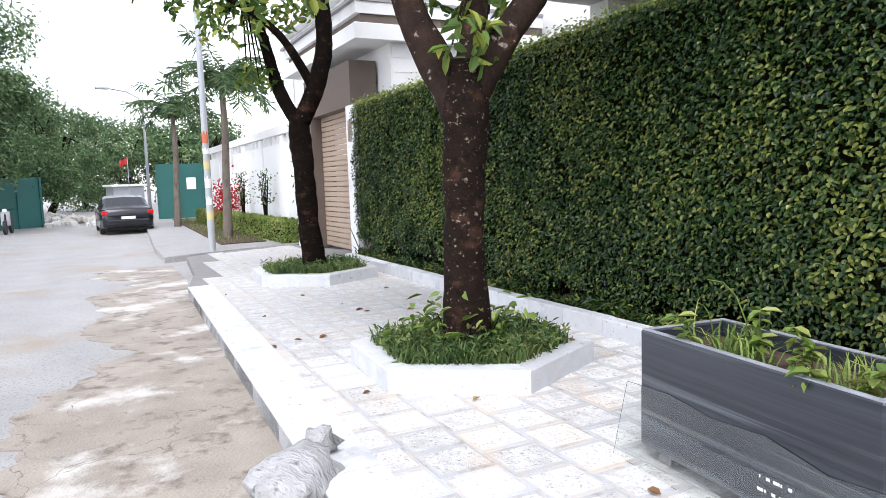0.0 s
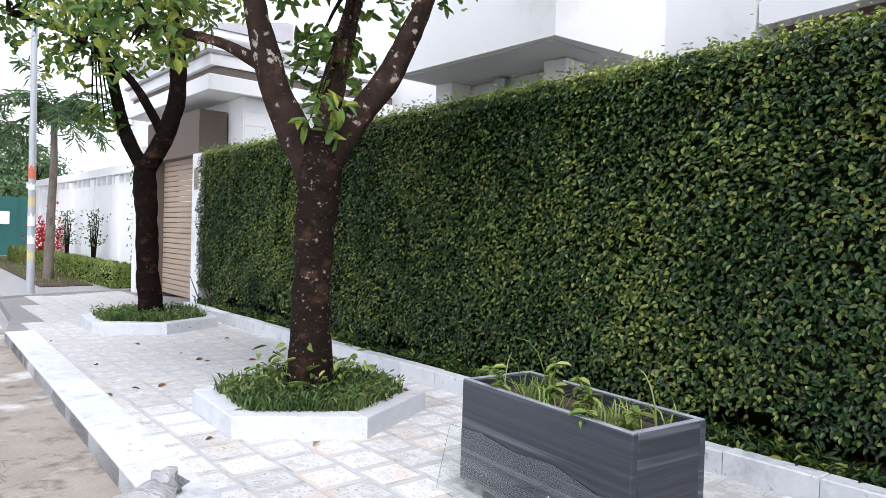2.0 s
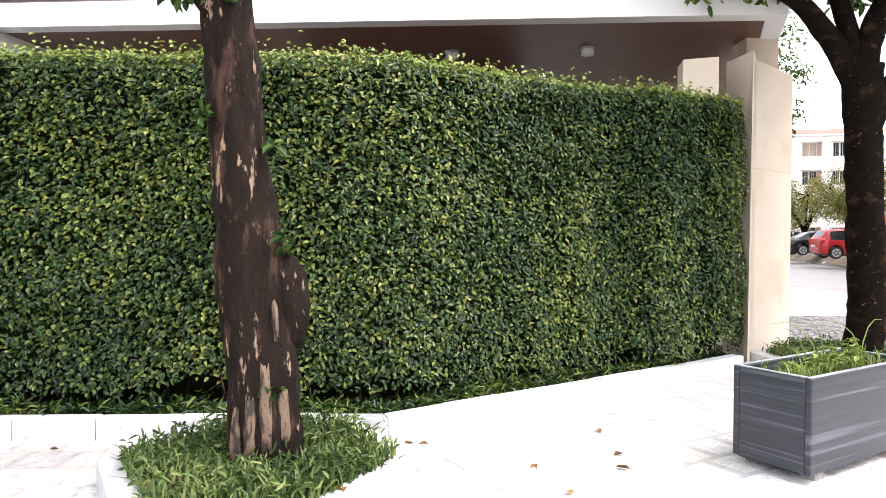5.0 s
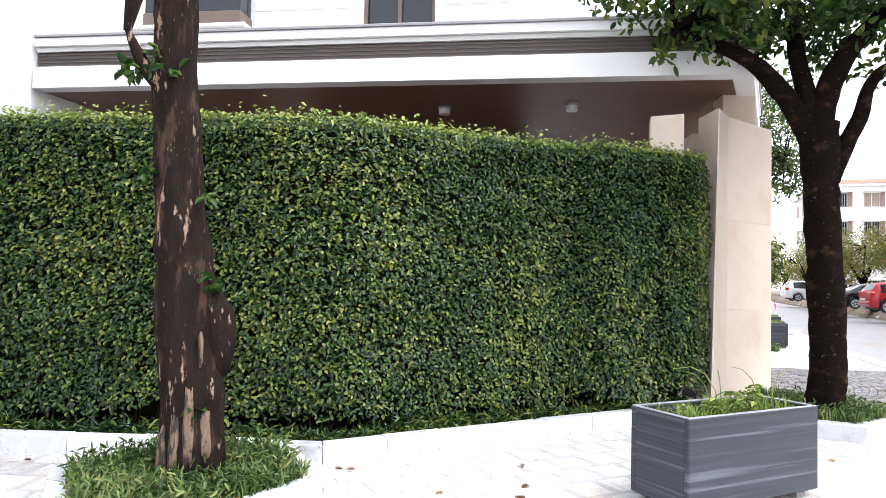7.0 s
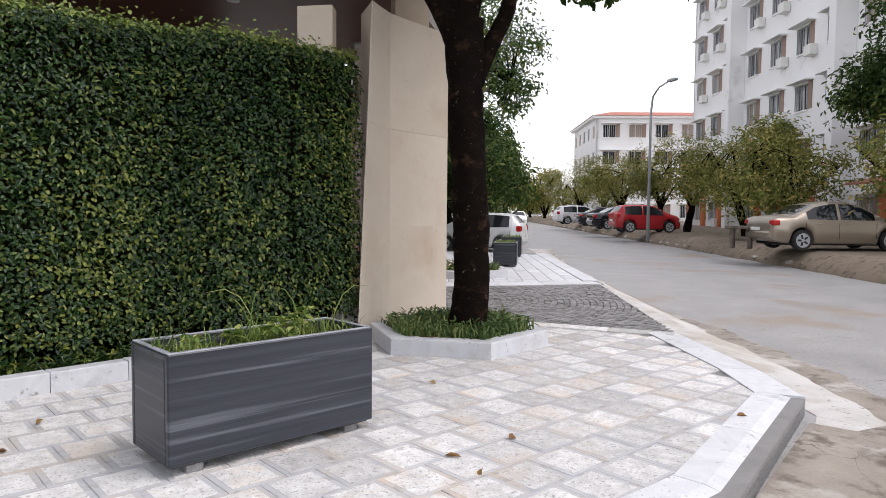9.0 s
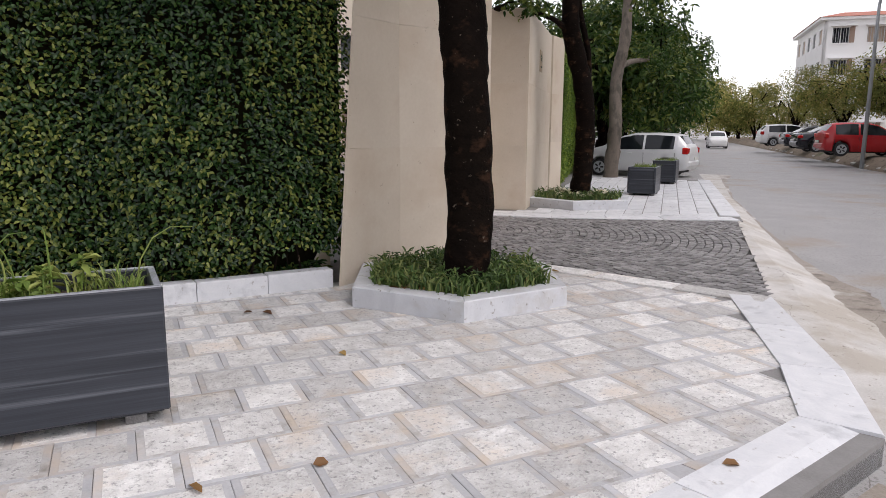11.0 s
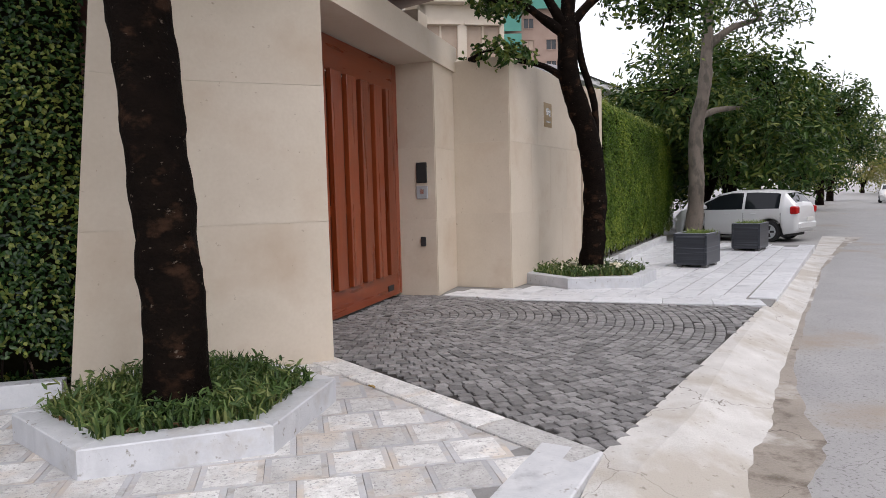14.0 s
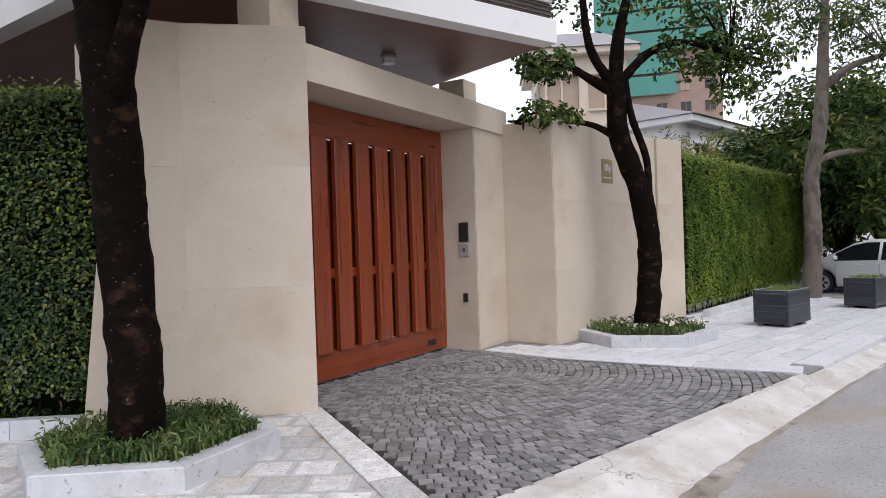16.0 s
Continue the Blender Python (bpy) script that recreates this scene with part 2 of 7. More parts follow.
M_BARK_GREY = mat("grey bark", (0.10, 0.08, 0.065), (0.20, 0.165, 0.135), 5, 0.85, 0.8, 26, stain=(0.08, 0.07, 0.055), stain_scale=3, stretch=(1.5, 1.5, 0.7))
M_SOIL = mat("bed soil", (0.035, 0.022, 0.015), (0.10, 0.06, 0.04), 9, 0.95, 0.7, 60)
# Near-black because the shade deep between hedge leaves is put into this colour.
M_CORE = mat("hedge inner shade", (0.004, 0.005, 0.002), (0.013, 0.012, 0.006), 10, 0.95, 0.8, 50, spec=0.02)
M_BOX = mat("black veined marble", (0.008, 0.010, 0.014), (0.050, 0.056, 0.070), 2.6, 0.34, 0.08, 16, vary=0.15, stretch=(0.22, 0.22, 13.0), tint=((0.10, 0.108, 0.125), 1.6, (0.55, 0.68)), stain=(0.25, 0.26, 0.29), stain_scale=0.9, stain_at=(0.66, 0.74), spec=0.4)
M_HEDGE = leaf_mat("hedge leaves", (0.010, 0.028, 0.011), (0.046, 0.098, 0.024), (0.235, 0.265, 0.056), 0.26, 0.36, 1.2)
M_HEDGE_TOP = leaf_mat("hedge young leaves", (0.13, 0.20, 0.04), (0.26, 0.33, 0.07), (0.42, 0.43, 0.13), 0.4)
M_COVER = leaf_mat("ground cover leaves", (0.030, 0.065, 0.018), (0.095, 0.16, 0.042), (0.22, 0.25, 0.085), 0.45, 0.3)
M_DRY = leaf_mat("dry leaves", (0.10, 0.045, 0.02), (0.22, 0.11, 0.04), (0.36, 0.24, 0.08), 0.7)
M_GRASS = leaf_mat("planter grass", (0.08, 0.14, 0.025), (0.18, 0.26, 0.055), (0.34, 0.37, 0.11), 0.5, 0.3)
M_LEAF_BIG = leaf_mat("broad street tree leaves", (0.045, 0.10, 0.020), (0.13, 0.215, 0.040), (0.36, 0.39, 0.075), 0.35, 0.28)
M_LEAF_DARK = leaf_mat("dark crown leaves", (0.016, 0.045, 0.010), (0.05, 0.10, 0.020), (0.16, 0.20, 0.04), 0.4, 0.2)
M_LEAF_MANGO = leaf_mat("mango leaves", (0.020, 0.052, 0.012), (0.060, 0.115, 0.024), (0.20, 0.23, 0.055), 0.38, 0.2)
M_LEAF_FAR = leaf_mat("far crown leaves", (0.12, 0.14, 0.04), (0.24, 0.265, 0.07), (0.46, 0.36, 0.13), 0.6, 0.1)
# Distance haze is put into these leaves as a bluer, softer green.
M_LEAF_SIDE = leaf_mat("hazed blue-green crown leaves", (0.055, 0.11, 0.05), (0.13, 0.21, 0.095), (0.24, 0.31, 0.15), 0.6, 0.15)
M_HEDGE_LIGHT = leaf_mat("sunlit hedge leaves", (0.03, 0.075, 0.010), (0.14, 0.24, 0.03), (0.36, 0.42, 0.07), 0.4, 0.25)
M_PALM = leaf_mat("palm leaflets", (0.06, 0.12, 0.055), (0.13, 0.21, 0.095), (0.28, 0.33, 0.16), 0.4, 0.2)
M_METAL = mat("galvanised pole", (0.34, 0.36, 0.38), (0.46, 0.48, 0.50), 3, 0.5, 0.1, 40, metal=0.3)
M_BLACK = plain("black rubber", (0.015, 0.015, 0.016), 0.7)
M_GLASS_DARK = plain("dark tinted glass", (0.012, 0.015, 0.018), 0.05)
M_GLASS = plain("clear glass", (0.95, 0.98, 0.97), 0.02, glass=True)
M_CHROME = plain("bright metal", (0.7, 0.7, 0.72), 0.25, 1.0)
M_RED_LAMP = plain("red tail lamp", (0.45, 0.01, 0.01), 0.2)
M_LAMP = plain("white lens", (0.8, 0.8, 0.8), 0.3)
M_TEAL = mat("teal sheet metal", (0.010, 0.085, 0.075), (0.018, 0.12, 0.105), 0.8, 0.5, 0.05, 12)
M_BRASS = mat("brass plate", (0.36, 0.25, 0.13), (0.46, 0.33, 0.18), 5, 0.35, 0.1, 40, metal=0.7)
M_BAG = mat("dusty plastic sack", (0.26, 0.26, 0.27), (0.50, 0.495, 0.49), 14, 0.35, 1.0, 40, stain=(0.17, 0.165, 0.16), stain_scale=14, stain_at=(0.55, 0.66), stretch=(3.0, 1.0, 0.8))
M_NET = mat("green scaffold net", (0.05, 0.20, 0.16), (0.09, 0.28, 0.23), 0.5, 0.8, 0.1, 10)
M_BRICK = mat("raw brickwork", (0.24, 0.16, 0.125), (0.36, 0.27, 0.22), 0.8, 0.9, 0.1, 12)
M_ROOF = mat("red roof tiles", (0.36, 0.12, 0.08), (0.45, 0.18, 0.12), 1, 0.8, 0.3, 10)
M_GREYROOF = mat("grey roof tiles", (0.24, 0.23, 0.24), (0.34, 0.33, 0.34), 1, 0.8, 0.3, 10)
M_OLDWHITE = mat("stained white render", (0.80, 0.80, 0.795), (0.88, 0.88, 0.875), 0.4, 0.85, 0.1, 8, stain=(0.55, 0.53, 0.50), stain_scale=0.5, stain_at=(0.60, 0.78))
M_PEACH = mat("peach render", (0.62, 0.42, 0.26), (0.70, 0.50, 0.32), 0.5, 0.85, 0.1, 8)
M_ORANGE = mat("orange render", (0.50, 0.14, 0.05), (0.58, 0.19, 0.08), 0.7, 0.8, 0.1, 10)
M_CAR_BLACK = plain("black car paint", (0.012, 0.012, 0.018), 0.12)
M_CAR_SILVER = plain("pale silver car paint", (0.70, 0.71, 0.72), 0.28, 0.1)
M_CAR_GOLD = plain("champagne car paint", (0.36, 0.31, 0.25), 0.28, 0.5)
M_CAR_RED = plain("red car paint", (0.42, 0.02, 0.025), 0.25)
M_CAR_WHITE = plain("white car paint", (0.75, 0.75, 0.75), 0.25)
M_FLOWER = plain("cream petals", (0.75, 0.70, 0.55), 0.6)
M_PAPER_RED = plain("orange notice", (0.50, 0.14, 0.07), 0.7)
M_PAPER = plain("white notice", (0.75, 0.75, 0.72), 0.7)
M_PAPER_Y = plain("yellow notice", (0.55, 0.47, 0.22), 0.7)


# ---- builders ----
rng = np.random.default_rng(7)


def mesh(name, verts, faces, materials, smooth=False, index=None):
    me = bpy.data.meshes.new(name)
    me.from_pydata([tuple(v) for v in verts], [], [tuple(f) for f in faces])
    for m in (materials if isinstance(materials, (list, tuple)) else [materials]):
        me.materials.append(m)
    if index is not None:
        me.polygons.foreach_set("material_index", index)
    if smooth:
        me.polygons.foreach_set("use_smooth", [True] * len(me.polygons))
    me.update()
    return me


def put(name, me, parent=None, m=None, label=""):
    ob = new(name, me)
    if parent is not None:
        ob.parent = parent
    if m is not None:
        ob.matrix_basis = m
    if label:
        tagged(ob, label)
    return ob


def part(name, bm, material, parent, label="", smooth=False):
    me = bpy.data.meshes.new(name)
    bm.to_mesh(me)
    bm.free()
    me.materials.append(material)
    if smooth:
        me.polygons.foreach_set("use_smooth", [True] * len(me.polygons))
    return put(name, me, parent, label=label)


def thing(name, label, category, group="", kind="", at=(0, 0, 0), rz=0.0):
    ob = new(name)
    ob.empty_display_size = 0.1
    ob.matrix_basis = pose(*at, 0, 0, rz)
    return tagged(ob, label, category, group, kind)


def box(x0, x1, y0, y1, z0, z1, bevel=0.0, bm=None):
    one = bmesh.new() if bm is None or bevel else bm
    r = bmesh.ops.create_cube(one, size=1.0)
    for v in r["verts"]:
        v.co = Vector((x0 + (v.co.x + 0.5) * (x1 - x0), y0 + (v.co.y + 0.5) * (y1 - y0), z0 + (v.co.z + 0.5) * (z1 - z0)))
    if bevel:
        bmesh.ops.bevel(one, geom=one.edges[:], offset=bevel, segments=1, affect="EDGES")
        if bm is not None:
            tmp = bpy.data.meshes.new("tmp")
            one.to_mesh(tmp)
            one.free()
            bm.from_mesh(tmp)
            bpy.data.meshes.remove(tmp)
            return bm
    return one


def prism(poly, z0, z1, bevel=0.0, tops=None):
    """An upright prism over a plan polygon, its upper edge eased. tops: another plan for the upper face."""
    bm = bmesh.new()
    up = tops or poly
    a = [bm.verts.new((x, y, z0)) for x, y in poly]
    n = len(poly)
    area = sum(poly[i][0] * poly[(i + 1) % n][1] - poly[(i + 1) % n][0] * poly[i][1] for i in range(n))
    b = [bm.verts.new((x, y, z1)) for x, y in up]
    bm.faces.new(a[::-1] if area > 0 else a)
    top = bm.faces.new(b if area > 0 else b[::-1])
    for i in range(n):
        j = (i + 1) % n
        bm.faces.new((a[i], a[j], b[j], b[i]) if area > 0 else (a[j], a[i], b[i], b[j]))
    if bevel:
        bmesh.ops.bevel(bm, geom=list(top.edges), offset=bevel, segments=1, affect="EDGES")
    return bm


def strip_poly(line, w0, w1):
    """The quads between two offsets (to the left of travel) of a plan line."""
    line = [Vector(p) for p in line]
    outs = []
    for i, p in enumerate(line):
        a = (line[i] - line[i - 1]).normalized() if i else (line[1] - line[0]).normalized()
        b = (line[i + 1] - line[i]).normalized() if i + 1 < len(line) else a
        t = (a + b).normalized()
        nrm = Vector((-t.y, t.x)) / max(0.5, t.dot(a))
        outs.append((p + nrm * w0, p + nrm * w1))
    return outs


def resample(line, step):
    out = []
    for a, b in zip(line[:-1], line[1:]):
        a, b = Vector(a), Vector(b)
        k = max(1, round((b - a).length / step))
        out += [a.lerp(b, i / k) for i in range(k)]
    return out + [Vector(line[-1])]


def smooth_line(line, step=0.4, rounds=6):
    pts = resample(line, step)
    for _ in range(rounds):
        pts = [pts[0]] + [(pts[i - 1] + pts[i] * 2 + pts[i + 1]) / 4 for i in range(1, len(pts) - 1)] + [pts[-1]]
    return pts


def inside(poly, x, y):
    c = False
    n = len(poly)
    for i in range(n):
        x0, y0 = poly[i]
        x1, y1 = poly[i - 1]
        if (y0 > y) != (y1 > y) and x < (x1 - x0) * (y - y0) / (y1 - y0) + x0:
            c = not c
    return c


def leaf_mesh(name, pos, nrm, length, width, material, droop=0.0, up=None, fold=0.25, seed=1):
    """Many small folded leaves at pos, facing roughly nrm; each is its own island."""
    g = np.random.default_rng(seed)
    n = len(pos)
    pos, nrm = np.asarray(pos, float), np.asarray(nrm, float)
    nrm = nrm + g.normal(0, 0.45, (n, 3))
    nrm /= np.linalg.norm(nrm, axis=1, keepdims=True) + 1e-9
    ref = g.normal(0, 1, (n, 3)) if up is None else np.asarray(up, float) + g.normal(0, 0.35, (n, 3))
    ref[:, 2] -= droop
    d = ref - nrm * (ref * nrm).sum(1, keepdims=True)
    d /= np.linalg.norm(d, axis=1, keepdims=True) + 1e-9
    s = np.cross(nrm, d)
    L = (length * g.uniform(0.65, 1.3, n))[:, None]
    W = (width * g.uniform(0.7, 1.25, n))[:, None]
    v = np.empty((n, 6, 3))
    v[:, 0] = pos
    v[:, 1] = pos + d * L * 0.30 + s * W * 0.5 + nrm * W * fold
    v[:, 2] = pos + d * L * 0.70 + s * W * 0.42 + nrm * W * fold
    v[:, 3] = pos + d * L - nrm * L * 0.12
    v[:, 4] = pos + d * L * 0.70 - s * W * 0.42 + nrm * W * fold
    v[:, 5] = pos + d * L * 0.30 - s * W * 0.5 + nrm * W * fold
    me = bpy.data.meshes.new(name)
    me.vertices.add(6 * n)
    me.vertices.foreach_set("co", v.ravel())
    me.loops.add(8 * n)
    me.polygons.add(2 * n)
    base = (np.arange(n) * 6)[:, None]
    idx = base + np.array([[0, 1, 2, 3, 0, 3, 4, 5]])
    me.loops.foreach_set("vertex_index", idx.ravel().astype(np.int32))
    me.polygons.foreach_set("loop_start", np.arange(2 * n, dtype=np.int32) * 4)
    me.materials.append(material)
    me.update(calc_edges=True)
    return me


def blade_mesh(name, pos, height, width, material, lean=0.5, seed=1):
    """Grass blades: a bent strip of two quads and a tip each."""
    g = np.random.default_rng(seed)
    n = len(pos)
    pos = np.asarray(pos, float)
    a = g.uniform(0, 2 * np.pi, n)
    out = np.stack([np.cos(a), np.sin(a), 0 * a], 1)
    s = np.stack([-np.sin(a), np.cos(a), 0 * a], 1)
    H = (height * g.uniform(0.5, 1.25, n))[:, None]
    W = (width * g.uniform(0.7, 1.3, n))[:, None]
    B = (lean * g.uniform(0.2, 1.3, n))[:, None]
    up = np.array([[0, 0, 1.0]])
    v = np.empty((n, 5, 3))
    v[:, 0] = pos - s * W / 2
    v[:, 1] = pos + s * W / 2
    m = pos + up * H * 0.6 + out * H * B * 0.35
    v[:, 2] = m + s * W * 0.42
    v[:, 3] = m - s * W * 0.42
    v[:, 4] = pos + up * H * (1 - 0.25 * B) + out * H * B
    me = bpy.data.meshes.new(name)
    me.vertices.add(5 * n)
    me.vertices.foreach_set("co", v.ravel())
    me.loops.add(7 * n)
    me.polygons.add(2 * n)
    base = (np.arange(n) * 5)[:, None]
    me.loops.foreach_set("vertex_index", (base + np.array([[0, 1, 2, 3, 3, 2, 4]])).ravel().astype(np.int32))
    st = np.stack([np.arange(n) * 7, np.arange(n) * 7 + 4], 1).ravel().astype(np.int32)
    me.polygons.foreach_set("loop_start", st)
    me.materials.append(material)
    me.update(calc_edges=True)
    return me


def tube_data(pts, radii, sides=10, rough=0.0, seed=0, cap=True):
    """Verts and faces of a tapered tube along points, with an uneven skin."""
    g = np.random.default_rng(seed)
    P = [Vector(p) for p in pts]
    fine, rad = [], []
    for i in range(len(P) - 1):
        k = max(1, int((P[i + 1] - P[i]).length / 0.08)) if rough else 1
        p0, p3 = P[max(0, i - 1)], P[min(len(P) - 1, i + 2)]
        for j in range(k):
            t = j / k
            a, b = P[i], P[i + 1]
            q = 0.5 * ((2 * a) + (b - p0) * t + (2 * p0 - 5 * a + 4 * b - p3) * t * t + (3 * a - p0 - 3 * b + p3) * t ** 3)
            fine.append(q)
            rad.append(radii[i] * (1 - t) + radii[i + 1] * t)
    fine.append(P[-1])
    rad.append(radii[-1])
    vs, fs = [], []
    ref = Vector((0.31, 0.17, 0.93))
    for i, p in enumerate(fine):
        t = (fine[min(i + 1, len(fine) - 1)] - fine[max(i - 1, 0)]).normalized()
        x = t.cross(Vector((1, 0.2, 0.1))).normalized()
        y = t.cross(x)
        for j in range(sides):
            a = 2 * math.pi * j / sides
            d = x * math.cos(a) + y * math.sin(a)
            r = rad[i]
            if rough:
                q = p + d * r
                r *= 1 + rough * (noise.noise(q * 3.1 + ref * seed) + 0.6 * noise.noise(q * 9.0 + ref * seed) + 0.18 * noise.noise(q * 16.0 + ref * seed))
            vs.append(p + d * r)
    for i in range(len(fine) - 1):
        for j in range(sides):
            k = (j + 1) % sides
            fs.append((i * sides + j, i * sides + k, (i + 1) * sides + k, (i + 1) * sides + j))
    if cap:
        fs.append(tuple(range(sides))[::-1])
        fs.append(tuple(range((len(fine) - 1) * sides, len(fine) * sides)))
    return vs, fs


def tubes(specs, sides=10, rough=0.0, seed=0):
    V, F = [], []
    for i, (pts, radii) in enumerate(specs):
        vs, fs = tube_data(pts, radii, sides, rough, seed + i)
        o = len(V)
        V += vs
        F += [tuple(a + o for a in f) for f in fs]
    return V, F


def cylinder(x, y, z0, z1, r, sides=14, r1=None):
    bm = bmesh.new()
    bmesh.ops.create_cone(bm, cap_ends=True, segments=sides, radius1=r, radius2=r if r1 is None else r1, depth=z1 - z0)
    bmesh.ops.translate(bm, verts=bm.verts, vec=(x, y, (z0 + z1) / 2))
    return bm


def crown_points(blobs, per, seed):
    """Leaf places in clumps: blobs of (centre, radii); leaves sit in small clumps near each blob's skin, with gaps."""
    g = np.random.default_rng(seed)
    pos, nrm = [], []
    for (c, r, n) in blobs:
        k = max(1, n // per)
        d = g.normal(0, 1, (k, 3))
        d /= np.linalg.norm(d, axis=1, keepdims=True)
        cc = np.array(c) + d * np.array(r) * g.uniform(0.45, 1.05, (k, 1))
        p = np.repeat(cc, per, 0) + g.normal(0, 1, (k * per, 3)) * min(r) * 0.13
        q = np.repeat(d, per, 0) * 0.6 + np.array([0, 0, 0.5])
        pos.append(p)
        nrm.append(q)
    return np.concatenate(pos), np.concatenate(nrm)


# ---- plan ----
BED = [(2.05, 11.1), (-1.3, -0.95), (-1.8, -2.5), (-0.45, -7.15)]
BED_S = [tuple(p) for p in smooth_line(BED, 0.45, 3)]
KERB = [(-1.25, 10.5), (-2.36, 6.9), (-2.95, 5.0), (-3.53, 3.14), (-4.35, 0.3), (-5.0, -2.2), (-5.42, -4.6), (-5.4, -6.3), (-5.2, -7.4), (-4.2, -9.52), (-3.38, -10.05), (-1.65, -10.9)]
COBBLE = [(0.9, -8.9), (-1.68, -10.9), (3.06, -14.04), (3.37, -12.8), (3.95, -11.05), (4.58, -9.95), (4.9, -9.2), (1.0, -8.0)]
PAVE2 = [(3.05, -14.05), (3.37, -12.8), (3.95, -11.05), (4.62, -9.9), (5.8, -10.2), (5.3, -11.0), (9.2, -13.1), (14.6, -15.4), (11.5, -19.1)]
T4 = (-1.06, -8.26)
HEX = [((-1.39, 4.20), 1.02, 190.6), ((0.53, 9.75), 1.05, 190.6), ((-2.48, -1.50), 1.04, 193.0), ((-0.87, -8.23), 1.03, 169.0), ((5.82, -12.37), 1.10, 151.0)]
SD = Vector((math.sin(radians(121)), math.cos(radians(121))))  # along the second street
SN = Vector((SD.y, -SD.x))  # across it, away from the house


def street2(s, w, base=(3.05, -14.1)):
    """A place s metres along the second street's kerb and w metres out from it."""
    p = Vector(base) + SD * s + SN * w
    return p.x, p.y

# ---- ground ----
V, F = [], []
N = 60
for i in range(N + 1):
    for j in range(N + 1):
        fx, fy = (i / N * 2 - 1), (j / N * 2 - 1)
        V.append((math.copysign(abs(fx) ** 2.2, fx) * 900, math.copysign(abs(fy) ** 2.2, fy) * 900, -0.15))
for i in range(N):
    for j in range(N):
        F.append((i * (N + 1) + j, (i + 1) * (N + 1) + j, (i + 1) * (N + 1) + j + 1, i * (N + 1) + j + 1))
tagged(put("ground", mesh("ground", V, F, M_ROAD)), "worn grey concrete street with brown muddy patches", "street", kind="structure")

# gutter strip of poured concrete in front of the cobbled drive
bm = bmesh.new()
inner = [(-4.6, -9.0), (-4.25, -9.6), (-3.4, -10.1), (-1.62, -10.90), (-0.85, -11.42), (3.10, -13.98), (11.6, -19.15), (16.5, -22.0)]
outer = [(-4.72, -9.1), (-4.65, -9.9), (-3.85, -10.5), (-2.3, -11.38), (-1.3, -11.93), (1.2, -13.35), (8.15, -17.45), (16.0, -22.5)]
zin = [-0.143, -0.143, -0.14, -0.010, -0.010, -0.010, -0.14, -0.146]
fi, fo, fz = [], [], []
for i in range(len(inner) - 1):  # finer steps, so that the outer edge can be broken and uneven
    k = max(1, int((Vector(inner[i + 1]) - Vector(inner[i])).length / 0.09))
    for j in range(k):
        fi.append(Vector(inner[i]).lerp(Vector(inner[i + 1]), j / k))
        o = Vector(outer[i]).lerp(Vector(outer[i + 1]), j / k)
        w = 0.09 * noise.noise((o.x * 1.1, o.y * 1.1, 0.0)) + 0.045 * noise.noise((o.x * 3.7, o.y * 3.7, 2.0)) + 0.02 * noise.noise((o.x * 9.0, o.y * 9.0, 5.0))
        fo.append(o + (o - fi[-1]).normalized() * w)
        fz.append(zin[i] + (zin[i + 1] - zin[i]) * j / k)
inner, outer, zin = fi, fo, fz
a = [bm.verts.new((*p, z)) for p, z in zip(inner, zin)]
b = [bm.verts.new((*p, -0.146)) for p in outer]
c = [bm.verts.new((*p, -0.3)) for p in inner]
lip = [Vector(p) + (Vector(q) - Vector(p)).normalized() * 0.26 for p, q in zip(inner, outer)]
d = [bm.verts.new((*p, z - 0.002)) for p, z in zip(lip, zin)]
for i in range(len(a) - 1):
    bm.faces.new((a[i], a[i + 1], d[i + 1], d[i]))
    bm.faces.new((d[i], d[i + 1], b[i + 1], b[i]))
    bm.faces.new((c[i], c[i + 1], a[i + 1], a[i]))
fringe = bmesh.new()
fe = []
for k, (p, q) in enumerate(zip(inner, outer)):
    w = 0.42 + 0.30 * noise.noise((q.x * 0.7, q.y * 0.7, 7.0)) + 0.16 * noise.noise((q.x * 2.9, q.y * 2.9, 3.0))
    e = q + (q - p).normalized() * max(0.05, w)
    fe.append((fringe.verts.new((*q.lerp(p, 0.3), -0.1475)), fringe.verts.new((*e, -0.1475))))
for r, s2 in zip(fe[:-1], fe[1:]):
    fringe.faces.new((r[0], s2[0], s2[1], r[1]))
bmesh.ops.recalc_face_normals(fringe, faces=fringe.faces)
tagged(part("gutter_dirt", fringe, M_APRON, None), "brown dirt and broken concrete along the gutter", "dirt", kind="structure")
gutter = tagged(part("gutter", bm, M_STRIP, None), "pale poured concrete gutter strip with stained edge", "gutter", kind="structure")

# broken pale concrete apron along the kerb of the first street
bm = bmesh.new()
ap_in = resample([(0.2, 15.0), (-0.55, 12.3), (-1.25, 10.5), (-2.36, 6.9), (-2.95, 5.0), (-3.53, 3.14), (-4.35, 0.3), (-5.0, -2.2), (-5.42, -4.6), (-5.4, -6.3), (-5.2, -7.4), (-4.35, -9.35)], 0.12)
rows = []
for k, (p, q) in enumerate(strip_poly(ap_in, 0.0, -1.0)):
    w = 1.25 + 0.7 * noise.noise((k * 0.063, 0.3, 0.0)) + 0.35 * noise.noise((k * 0.26, 4.0, 0.0)) + 0.18 * noise.noise((k * 0.85, 8.0, 0.0))
    e = p + (q - p) * max(0.15, w)
    rows.append([bm.verts.new((p.x, p.y, -0.136)), bm.verts.new((e.x, e.y, -0.140)), bm.verts.new((e.x, e.y, -0.2))])
